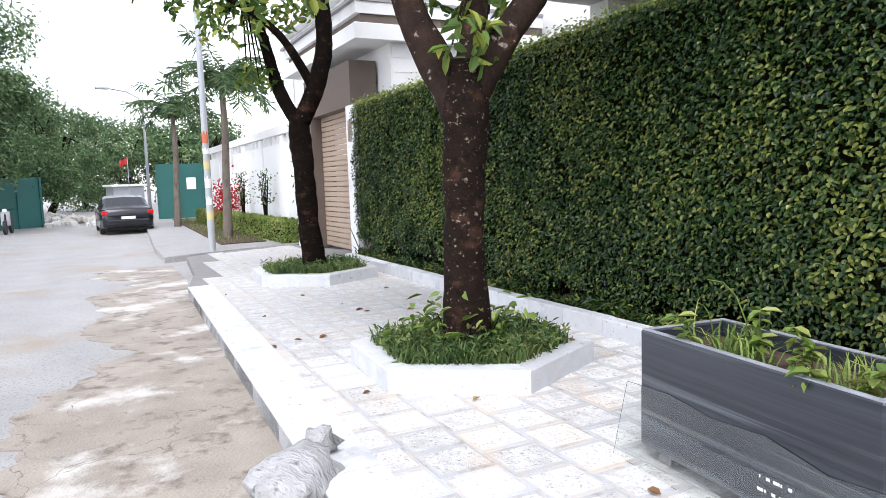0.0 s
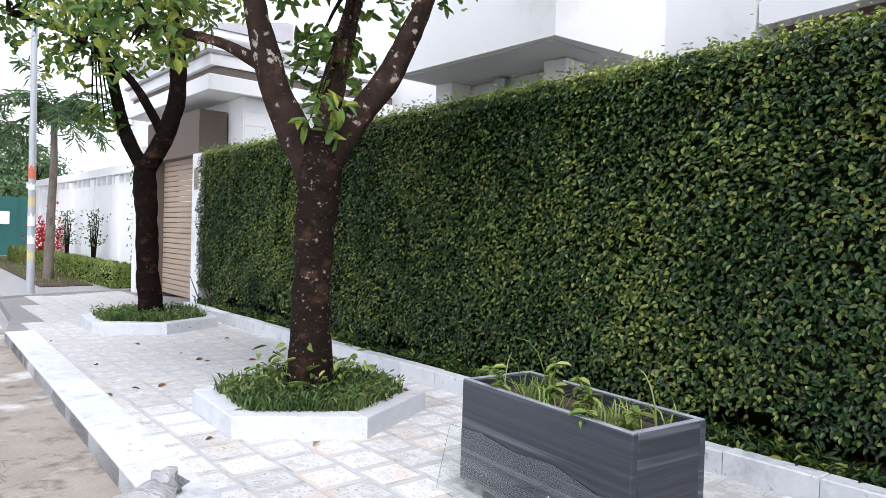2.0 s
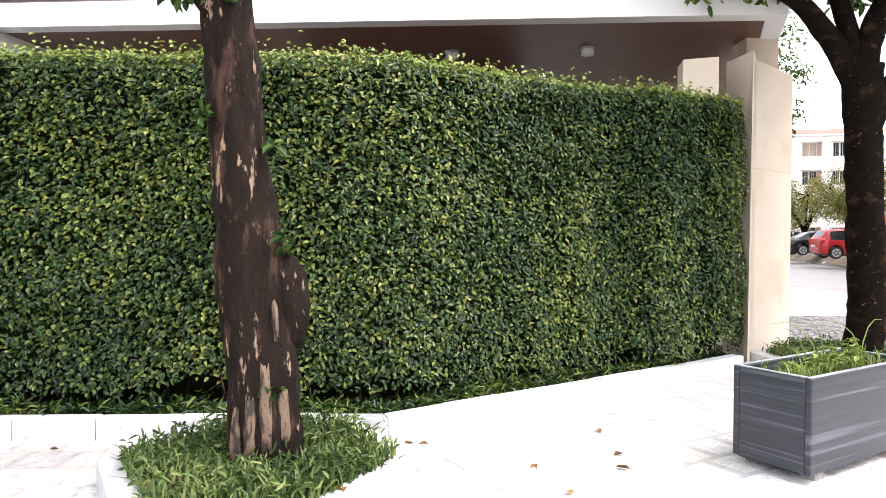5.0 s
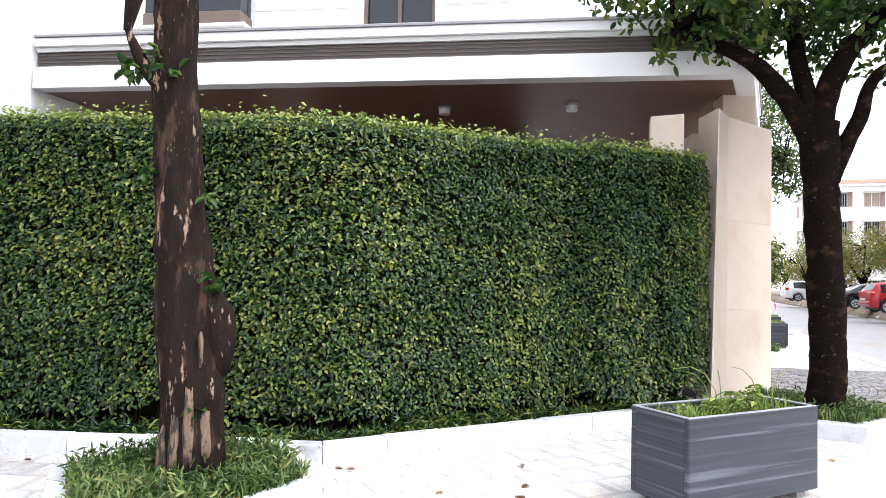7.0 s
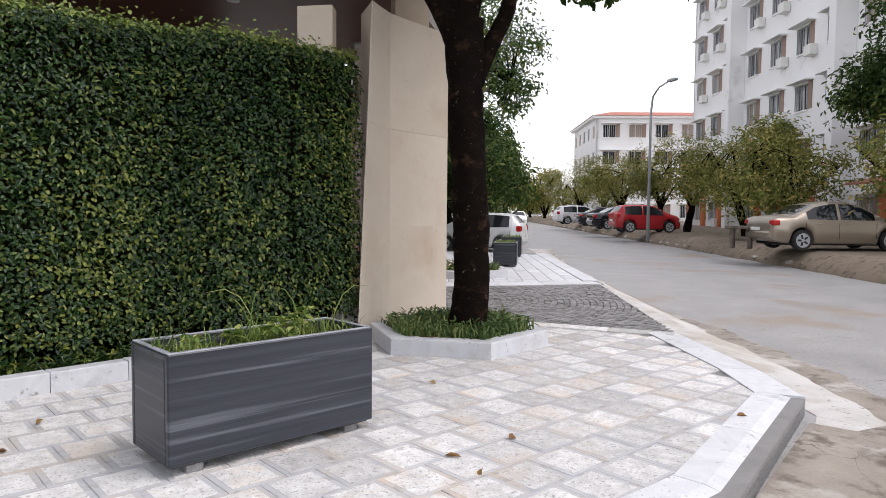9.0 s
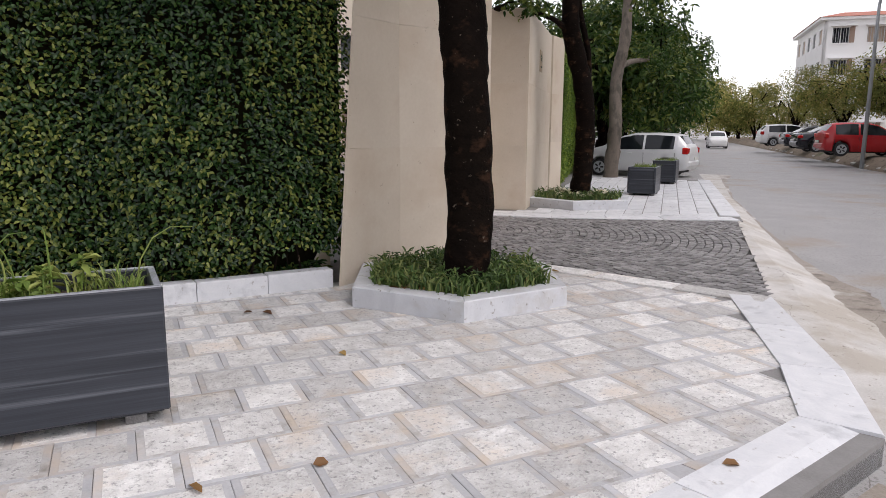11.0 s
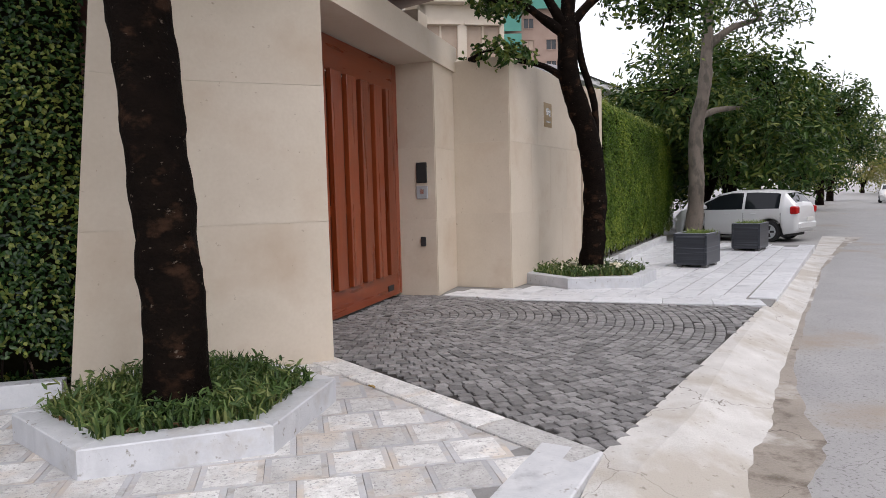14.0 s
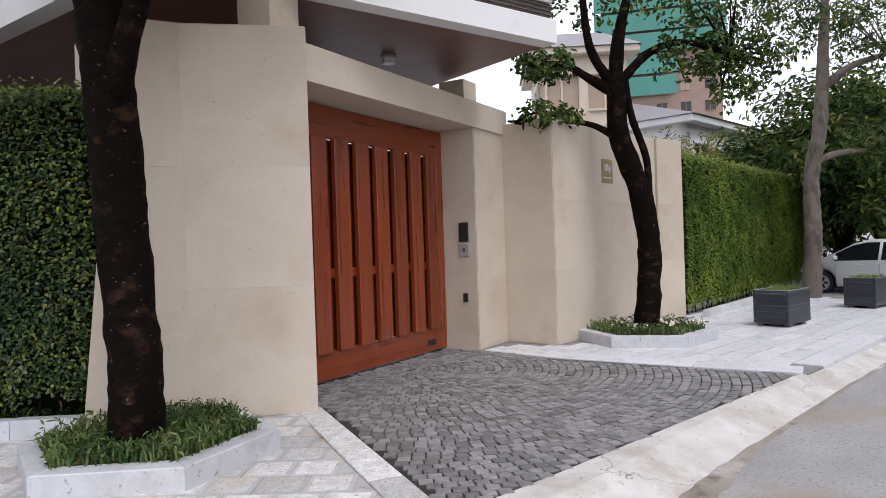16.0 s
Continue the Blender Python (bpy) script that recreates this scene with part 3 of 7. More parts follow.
for r, s2 in zip(rows[:-1], rows[1:]):
    bm.faces.new((r[0], s2[0], s2[1], r[1]))
    bm.faces.new((r[1], s2[1], s2[2], r[2]))
bmesh.ops.recalc_face_normals(bm, faces=bm.faces)
tagged(part("apron", bm, M_APRON, None), "muddy brown apron of broken concrete along the kerb", "apron", kind="structure")

# raised pavement body along the hedge, and the one past the drive
pave_line = [Vector(p) for p in KERB]
PAVE1 = [tuple(p) for p in pave_line] + [(0.9, -8.9), (0.9, -6.8), (0.2, -2.4), (0.4, -0.5), (3.6, 11.5), (3.4, 15.4), (1.9, 15.6), (0.6, 15.2), (-0.45, 12.2)]
pavement = tagged(part("pavement_1", prism(PAVE1, -0.3, -0.008), M_GROUT, None), "raised pavement of pale square marble slabs", "pavement", kind="structure")
pavement2 = tagged(part("pavement_2", prism(PAVE2, -0.3, -0.008), M_GROUT, None), "raised pavement of white slabs past the drive", "pavement", kind="structure")
drive = tagged(part("driveway", prism(COBBLE, -0.3, -0.022), M_SAND, None), "cobbled drive of dark setts laid in arcs", "driveway", kind="structure")

# far side of the second street: raised earth verge with a broken kerb
W = 7.2
vb = bmesh.new()
steps = [(W - 0.35, -0.20), (W - 0.3, -0.06), (W - 0.12, 0.10), (W + 0.10, 0.28), (W + 0.4, 0.355), (W + 40, 0.36)]
prev = None
for i in range(341):
    s = -30 + i * 0.5
    row = []
    for k, (w, z) in enumerate(steps):
        x, y = street2(s, w + (0.16 * noise.noise((s * 0.5, 3.0, 0.0)) + 0.10 * noise.noise((s * 1.9, k * 3.0, 1.0)) if k < 5 else 0))
        row.append(vb.verts.new((x, y, z + (0.035 * noise.noise((s * 0.8, k * 5.0, 2.0)) if 0 < k < 5 else 0))))
    if prev:
        for k in range(len(row) - 1):
            vb.faces.new((prev[k], row[k], row[k + 1], prev[k + 1]))
    prev = row
bmesh.ops.recalc_face_normals(vb, faces=vb.faces)
verge = tagged(part("verge", vb, M_VERGE, None, smooth=True), "trodden earth bank with leaf litter and stones", "verge", kind="structure")
for i in range(90):
    p = street2(-14 + i * 0.83 + rng.uniform(-0.2, 0.2), W - 0.12 + rng.normal(0, 0.10))
    bm = bmesh.new()
    bmesh.ops.create_icosphere(bm, subdivisions=1, radius=rng.uniform(0.08, 0.20))
    for v in bm.verts:
        v.co = Vector((v.co.x * 1.3, v.co.y, v.co.z * 0.5)) * (1 + 0.5 * noise.noise(v.co * 6 + Vector((i, 0, 0)))) + Vector((*p, -0.02))
    part("kerb_stone", bm, M_STRIP if i % 3 else M_VERGE, verge)
# neighbour's pavement beyond the gate of the first street
n_poly = [(0.3, 15.7), (2.2, 15.9), (4.0, 15.9), (10.5, 38), (7.5, 38.6), (1.0, 18.3)]
npave = tagged(part("pavement_3", prism(n_poly, -0.3, -0.005, 0.02), M_ROAD, None), "worn concrete pavement beside a planted strip", "pavement", kind="structure")
lawn_poly = [(2.4, 17.4), (3.6, 17.2), (8.4, 33.5), (7.3, 33.8)]
part("lawn", prism(lawn_poly, -0.1, 0.02), M_SOIL, npave)
lp = [(x, y, 0.02) for x, y in ((rng.uniform(2, 9), rng.uniform(17, 34)) for _ in range(9000)) if inside(lawn_poly, x, y)]
tagged(put("lawn_grass", blade_mesh("lawn_grass", lp, 0.09, 0.012, M_GRASS, seed=4)), "short green lawn grass", "grass", kind="stuff")


# ---- hedges ----
def hedge(name, line, height, thick, per_m2, label, front_sign=1, seed=3, leafm=None, foot=0.29):
    """A clipped hedge: a solid core in near-black shade colour and a skin of leaves on the street side, the top and the
    ends. line: the street-side foot.
    """
    g = np.random.default_rng(seed)
    pts = [Vector(p) for p in line]
    root = thing(name, label, "hedge")
    quads = strip_poly(pts, 0.10 * front_sign, (thick - 0.06) * front_sign)
    bm = bmesh.new()
    rows = []
    for k, (p, q) in enumerate(quads):
        h = height(k / (len(quads) - 1)) - 0.10
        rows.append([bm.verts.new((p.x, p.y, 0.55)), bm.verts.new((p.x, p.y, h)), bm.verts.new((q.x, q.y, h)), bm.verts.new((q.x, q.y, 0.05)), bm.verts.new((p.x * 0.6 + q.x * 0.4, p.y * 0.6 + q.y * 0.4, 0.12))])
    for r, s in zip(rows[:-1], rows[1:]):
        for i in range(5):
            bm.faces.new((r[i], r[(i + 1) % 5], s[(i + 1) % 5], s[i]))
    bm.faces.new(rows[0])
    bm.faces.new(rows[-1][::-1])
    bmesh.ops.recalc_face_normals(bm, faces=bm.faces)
    part("core", bm, M_CORE, root, "solid core coloured as the shade between leaves")
    P, NN, T, TN = [], [], [], []
    for k in range(len(quads) - 1):
        a, b = quads[k][0], quads[k + 1][0]
        a2, b2 = quads[k][1], quads[k + 1][1]
        out = ((a - a2) + (b - b2)).normalized()
        length = (b - a).length
        h0, h1 = height(k / (len(quads) - 1)), height((k + 1) / (len(quads) - 1))
        m = int(length * (h0 - 0.3) * per_m2)
        u, w = g.uniform(0, 1, m), g.uniform(0, 1, m)
        low = foot + 0.22 * np.array([noise.noise((float(a.x + (b.x - a.x) * uu) * 1.7, float(a.y + (b.y - a.y) * uu) * 1.7, 9.0)) for uu in u]) + g.uniform(-0.07, 0.07, m)
        z = low + w * ((h0 * (1 - u) + h1 * u) - low + 0.01)
        dep = np.array([noise.noise((float(a.x + (b.x - a.x) * uu) * 2.1, float(a.y + (b.y - a.y) * uu) * 2.1, float(zz) * 2.1)) for uu, zz in zip(u, z)]) * 0.060
        dep += np.array([noise.noise((float(a.x + (b.x - a.x) * uu) * 7.0, float(a.y + (b.y - a.y) * uu) * 7.0, float(zz) * 7.0)) for uu, zz in zip(u, z)]) * 0.035
        dep += g.exponential(0.045, m) * -1 + 0.040
        low_thin = np.clip((0.75 - z) / 0.5, 0, 1)
        dep -= low_thin * 0.04 * g.uniform(0, 1.4, m)
        round_top = np.clip((z - (h0 - 0.14)) / 0.14, 0, 1) ** 2 * 0.10
        dep -= round_top
        x = a.x + (b.x - a.x) * u + out.x * (0.09 + dep)
        y = a.y + (b.y - a.y) * u + out.y * (0.09 + dep)
        P.append(np.stack([x, y, z], 1))
        NN.append(np.tile([out.x * 1.25, out.y * 1.25, 0.95], (m, 1)))
        mt = int(length * thick * per_m2 * 0.9)
        u, w = g.uniform(0, 1, mt), g.uniform(-0.13, 1, mt)
        x = (a.x + (b.x - a.x) * u) * (1 - w) + (a2.x + (b2.x - a2.x) * u) * w
        y = (a.y + (b.y - a.y) * u) * (1 - w) + (a2.y + (b2.y - a2.y) * u) * w
        z = h0 * (1 - u) + h1 * u - 0.03 + g.normal(0, 0.022, mt) + g.exponential(0.03, mt)
        T.append(np.stack([x, y, z], 1))
        TN.append(np.tile([out.x * 0.4, out.y * 0.4, 1.0], (mt, 1)))
    tagged(put("foliage", leaf_mesh("foliage", np.concatenate(P), np.concatenate(NN), 0.048, 0.029, leafm or M_HEDGE, droop=0.5, seed=seed), root), kind="stuff")
    tagged(put("top_growth", leaf_mesh("top_growth", np.concatenate(T), np.concatenate(TN), 0.048, 0.029, M_HEDGE_TOP, seed=seed + 1), root, label="pale young leaves on the clipped top"), kind="stuff")
    specs = []
    for k in range(len(quads) - 3):
        a, b = quads[k]
        for _ in range(int((quads[k + 1][0] - a).length / 0.13)):
            u, w = g.uniform(0, 1), g.uniform(-0.02, 0.3)
            p = a.lerp(quads[k + 1][0], u).lerp(b, w)
            x1, y1 = g.uniform(-0.22, 0.22, 2)
            specs.append(([(p.x, p.y, 0.0), (p.x + x1 * 0.4, p.y + y1 * 0.4, 0.25), (p.x + x1, p.y + y1, 0.62)], [0.014, 0.010, 0.006]))
    v, f = tubes(specs, 5)
    tagged(put("stem_layer", mesh("stem_layer", v, f, M_BARK_TAN), root, label="bare woody stems at the foot"), kind="stuff")
    return root


hl = [Vector(p) for p in BED_S]
HEDGE_LINE = [tuple(b) for a, b in strip_poly(hl, 0, 0.42)]
hedge("hedge", [(2.52, 11.35)] + HEDGE_LINE[1:-4] + [(-0.78, -5.7), (-0.60, -6.4), (-0.42, -7.08), (-0.30, -7.22), (-0.16, -7.34)], lambda u: 3.02 + 0.16 * u * u, 0.85, 2250, "tall clipped green hedge with small glossy leaves", seed=11)

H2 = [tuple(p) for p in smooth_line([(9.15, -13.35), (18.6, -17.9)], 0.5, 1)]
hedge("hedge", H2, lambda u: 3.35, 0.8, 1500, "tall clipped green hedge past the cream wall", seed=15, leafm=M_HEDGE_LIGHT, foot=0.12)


# ---- hedge bed edging ----
def edging(line, name, label, w=0.15, h=0.17, step=0.62):
    root = thing(name, label, "edging", kind="structure")
    pts = resample(line, step)
    q = strip_poly(pts, 0.0, w)
    for i in range(len(q) - 1):
        (a, b), (c, d) = q[i], q[i + 1]
        g = (c - a).normalized() * 0.003
        part("kerb_stone", prism([a + g, c - g, d - g, b + g], -0.05, h + 0.004 * math.sin(i * 1.9), 0.008), M_MARBLE, root)
    return root


edging(BED, "bed_edging", "white marble kerb along the hedge bed")
edging([(8.9, -13.75), (14.2, -16.3)], "bed_edging", "white marble kerb along the second hedge bed", h=0.14)
bedsoil = strip_poly([Vector(p) for p in BED_S], 0.13, 2.2)
bm = bmesh.new()
va = [[bm.verts.new((p.x, p.y, 0.10)), bm.verts.new((q.x, q.y, 0.11))] for p, q in bedsoil]
for r, s in zip(va[:-1], va[1:]):
    bm.faces.new((r[0], s[0], s[1], r[1]))
tagged(part("bed_soil", bm, M_SOIL, None), "dark reddish bed soil under the hedge", "soil", kind="structure")
P = []
for k in range(len(bedsoil) - 1):
    a, b = bedsoil[k][0], bedsoil[k + 1][0]
    o = (bedsoil[k][1] - a).normalized()
    for _ in range(int((b - a).length * 560)):
        p = a.lerp(b, rng.uniform()) + o * (0.06 + abs(rng.normal(0, 0.24)))
        P.append((p.x, p.y, 0.10 + rng.uniform(0, 0.20) * (0.55 + 0.6 * noise.noise((p.x * 1.3, p.y * 1.3, 0.0)))))
nr = np.tile([0, 0, 1.0], (len(P), 1)) + rng.normal(0, 0.6, (len(P), 3))
tagged(put("bed_plants", leaf_mesh("bed_plants", P, nr, 0.10, 0.026, M_HEDGE, seed=21)), "low dark green ground cover at the hedge foot", "ground cover", kind="stuff")


# ---- hexagonal tree planters ----
def planter(c, r, a0, cover, label, seed):
    root = thing("tree_planter", label, "planter", "hexagonal tree planters", at=(c[0], c[1], 0), rz=a0)
    wall = 0.19
    for k in range(6):
        p = [(rr * math.cos(radians(60 * kk)), rr * math.sin(radians(60 * kk))) for kk, rr in ((k, r), (k + 1, r), (k + 1, r - wall * 1.155), (k, r - wall * 1.155))]
        part("edge_slab", prism(p, -0.02, 0.17, 0.008), M_MARBLE_P, root)
    part("soil", prism([((r - 0.2) * math.cos(radians(60 * k)), (r - 0.2) * math.sin(radians(60 * k))) for k in range(6)], 0, 0.13), M_SOIL, root, "dark planting soil")
    g = np.random.default_rng(seed)
    P = []
    while len(P) < cover:
        x, y = g.uniform(-r, r, 2)
        d = max(abs(x * math.cos(t) + y * math.sin(t)) for t in (radians(30), radians(90), radians(150)))
        if d < (r - 0.19) * 0.866 + 0.02:
            P.append((x, y, 0.13))
    P = np.array(P)
    tagged(put("ground_cover", blade_mesh("ground_cover", P, 0.165, 0.018, M_COVER, 0.8, seed), root, label="dense narrow-leaved green ground cover"), kind="stuff")
    lit = P[-70:] + np.array([0, 0, 0.035])
    tagged(put("leaf_litter", leaf_mesh("leaf_litter", lit, np.tile([0, 0, 2.0], (70, 1)), 0.09, 0.045, M_DRY, seed=seed + 7), root, label="dry fallen leaves"), kind="stuff")
    n2 = cover // 2
    Q = P[:n2] + np.stack([g.normal(0, 0.02, n2), g.normal(0, 0.02, n2), g.uniform(0.02, 0.17, n2)], 1)
    nr = np.tile([0, 0, 1.0], (n2, 1)) + g.normal(0, 0.6, (n2, 3))
    tagged(put("tuft_layer", leaf_mesh("tuft_layer", Q, nr, 0.075, 0.019, M_COVER, seed=seed + 1), root), kind="stuff")
    return root


planter(*HEX[0], 2600, "white marble hexagonal planter with green ground cover", 31)
planter(*HEX[1], 2200, "white marble hexagonal planter with sparse ground cover", 32)
planter(*HEX[2], 3400, "white marble hexagonal planter overflowing with long green blades", 33)
planter(*HEX[3], 2600, "white marble hexagonal planter with grassy cover", 34)
SH = thing("root_shoots", "leafy green shoots round the tree's foot", "shrub", at=(HEX[0][0][0], HEX[0][0][1], 0.13))
q = rng.normal(0, 1, (150, 3)) * [0.26, 0.26, 0.09] + [0, 0, 0.22]
q = q[np.hypot(q[:, 0], q[:, 1]) > 0.2]
tagged(put("leaves", leaf_mesh("leaves", q, np.tile([0, 0, 1.0], (len(q), 1)), 0.12, 0.042, M_GRASS, seed=36), SH), kind="stuff")
v, f = tubes([([(0.16 * math.cos(k), 0.16 * math.sin(k), 0), (0.28 * math.cos(k), 0.28 * math.sin(k), 0.26)], [0.008, 0.004]) for k in range(7)], 5)
tagged(put("stem_layer", mesh("stem_layer", v, f, M_BARK), SH), kind="stuff")
h5 = planter(*HEX[4], 1500, "white marble hexagonal planter with cream flowers", 35)
P = [(rng.normal(0.1, 0.26), rng.normal(-0.15, 0.26), rng.uniform(0.22, 0.30)) for _ in range(28)]
tagged(put("blossom_layer", leaf_mesh("blossom_layer", np.repeat(P, 5, 0), np.tile([0, 0, 1.0], (140, 1)), 0.08, 0.065, M_FLOWER, seed=9), h5, label="cream blossoms"), kind="stuff")


# ---- trees ----
def tree(name, label, trunk, limbs, blobs, bark, leafm, leaf=(0.10, 0.045), per=9, seed=1, sides=14, droop=0.3, bumps=(), bare=(), limb_bark=None, trunk_rough=0.16):
    """trunk, limbs: (points, radii); blobs: (centre, radii, leaves)."""
    root = thing(name, label, "tree", at=trunk[0][0])
    o = Vector(trunk[0][0])
    sh = lambda pts: [Vector(p) - o for p in pts]
    v, f = tubes([(sh(trunk[0]), trunk[1])], sides, trunk_rough, seed)
    put("trunk", mesh("trunk", v, f, bark, True), root)
    for i, (pts, rad) in enumerate(limbs):
        v, f = tubes([(sh(pts), rad)], 9, 0.14, seed + 5 + i)
        put("limb", mesh("limb", v, f, limb_bark or bark, True), root)
    for c, r in bumps:
        bm = bmesh.new()
        bmesh.ops.create_icosphere(bm, subdivisions=2, radius=1)
        for vv in bm.verts:
            vv.co = Vector((vv.co.x * r[0], vv.co.y * r[1], vv.co.z * r[2])) * (1 + 0.25 * noise.noise(vv.co * 2.3) + 0.16 * noise.noise(vv.co * 6.1)) + Vector(c) - o
        part("burl", bm, M_BARK_TAN, root, "scarred swelling where a limb was cut", True)
    for z, az, hz, wd in bare:  # peeled patches on the trunk, with ragged edges
        va, fa_ = [], []
        for i in range(9):
            for j in range(9):
                u, w = i / 4 - 1, j / 4 - 1
                k = 1 + 0.35 * noise.noise((u * 2.1 + az, w * 2.1, z * 5))
                a = radians(az) + w * wd / 0.26 * k * math.sqrt(max(0.05, 1 - u * u * 0.8))
                zz = z + u * hz * (1 + 0.3 * noise.noise((w * 3.0, az, 1.0)))
                rr = (0.262 - 0.037 * zz / 0.52 if zz < 0.6 else 0.220 - 0.02 * max(0, zz - 0.6)) + 0.026 - 0.055 * max(abs(u), abs(w)) ** 4
                va.append((rr * math.cos(a), rr * math.sin(a), zz))
        for i in range(8):
            for j in range(8):
                fa_.append((i * 9 + j, i * 9 + j + 1, i * 9 + j + 10, i * 9 + j + 9))
        put("bare_patch", mesh("bare_patch", va, fa_, M_BARK_BARE, True), root, label="tan patch where the bark has peeled")
    if blobs:
        pos, nrm = crown_points(blobs, per, seed)
        # twigs into each blob
        g = np.random.default_rng(seed)
        specs = []
        starts = [Vector(p[-1]) for p, _ in limbs] or [Vector(trunk[0][-1])]
        for c, r, n in blobs:
            if min(r) < 0.15:  # shoots straight from the bark
                continue
            c = Vector(c)
            s = min(starts, key=lambda q: (q - c).length)
            for _ in range(5):
                e = c + Vector(g.normal(0, 0.45, 3)) * min(r)
                m = s.lerp(e, 0.5) + Vector((0, 0, 0.15 * min(r)))
                specs.append(([s - o, m - o, e - o], [0.030, 0.018, 0.007]))
        v, f = tubes(specs, 5, 0.0, seed)
        tagged(put("branching", mesh("branching", v, f, bark), root), kind="stuff")
        tagged(put("crown", leaf_mesh("crown", pos - np.array(o), nrm, leaf[0], leaf[1], leafm, droop=droop, seed=seed), root, label="clumps of leaves with gaps of sky"), kind="stuff")
    return root


R1, F1 = Vector((0.74, -0.67, 0)), Vector((0.67, 0.74, 0))  # across and along the first view


def off(c, r, f, z):
    p = Vector((c[0], c[1], 0)) + R1 * r + F1 * f
    return (p.x, p.y, z)


c = HEX[0][0]
tree("street_tree", "dark-barked street tree forking above a marble planter",
     ([off(c, 0, 0, 0.08), off(c, -0.03, 0, 0.7), off(c, 0.0, 0, 1.5), off(c, 0.02, 0, 2.1), off(c, 0.04, 0, 2.45)], [0.215, 0.175, 0.17, 0.19, 0.15]),
     [([off(c, -0.02, 0, 2.05), off(c, -0.22, 0.1, 2.5), off(c, -0.42, 0.15, 3.0), off(c, -0.62, 0.25, 3.9), off(c, -0.7, 0.3, 5.0)], [0.155, 0.145, 0.125, 0.10, 0.06]),
      ([off(c, 0.05, 0, 2.15), off(c, 0.3, -0.05, 2.55), off(c, 0.62, -0.1, 3.0), off(c, 0.95, -0.15, 3.8), off(c, 1.2, -0.2, 4.8)], [0.145, 0.125, 0.11, 0.085, 0.05]),
      ([off(c, 0.02, 0.1, 2.2), off(c, 0.16, 0.3, 2.9), off(c, 0.42, 0.55, 4.2)], [0.12, 0.10, 0.07]),
      ([off(c, -0.42, 0.15, 3.0), off(c, -0.9, 0.5, 3.3), off(c, -1.6, 1.1, 3.55)], [0.07, 0.05, 0.03])],
     [(off(c, 0.05, -0.12, 2.55), (0.24, 0.24, 0.24), 50), (off(c, 0.15, 0.5, 3.15), (0.5, 0.5, 0.4), 170), (off(c, -1.6, 1.1, 3.6), (0.8, 0.7, 0.4), 320),
      (off(c, -0.7, 0.3, 5.1), (1.6, 1.6, 0.9), 1500), (off(c, 1.2, -0.2, 5.0), (1.6, 1.6, 0.9), 1500), (off(c, 0.3, 0.9, 4.6), (1.5, 1.5, 0.8), 1100)],
     M_BARK_SPECK, M_LEAF_BIG, (0.16, 0.068), 7, 41, 22, limb_bark=M_BARK_LIMB)
c = HEX[1][0]
tree("street_tree", "slim dark street tree with sparse yellow-green leaves",
     ([off(c, 0, 0, 0.08), off(c, -0.05, 0, 1.0), off(c, -0.1, 0, 2.0), off(c, -0.12, 0, 2.6)], [0.20, 0.17, 0.17, 0.16]),
     [([off(c, -0.12, 0, 2.45), off(c, -0.4, 0, 3.0), off(c, -0.62, 0.1, 3.8), off(c, -0.95, 0.2, 4.8)], [0.12, 0.10, 0.08, 0.05]),
      ([off(c, -0.08, 0, 2.5), off(c, 0.2, 0, 3.1), off(c, 0.35, 0, 3.9), off(c, 0.25, 0, 5.2), off(c, 0.2, 0, 6.2)], [0.15, 0.14, 0.13, 0.10, 0.06]),
      ([off(c, 0.15, 0, 3.0), off(c, -0.3, -0.3, 3.8), off(c, -1.0, -0.6, 4.3), off(c, -1.8, -0.8, 4.5)], [0.08, 0.06, 0.04, 0.03])],
     [(off(c, -0.75, 0, 3.2), (0.35, 0.35, 0.28), 110), (off(c, -1.0, -0.3, 4.0), (0.65, 0.6, 0.4), 230), (off(c, -1.6, -0.7, 4.6), (0.9, 0.8, 0.5), 420), (off(c, -0.3, 0.2, 4.5), (0.7, 0.7, 0.5), 280),
      (off(c, -0.6, 0.2, 5.6), (1.7, 1.6, 0.9), 1300), (off(c, 0.5, 0.2, 6.0), (1.5, 1.5, 0.9), 1000)],
     M_BARK, M_LEAF_BIG, (0.15, 0.066), 6, 42, 18)
c = HEX[2][0]
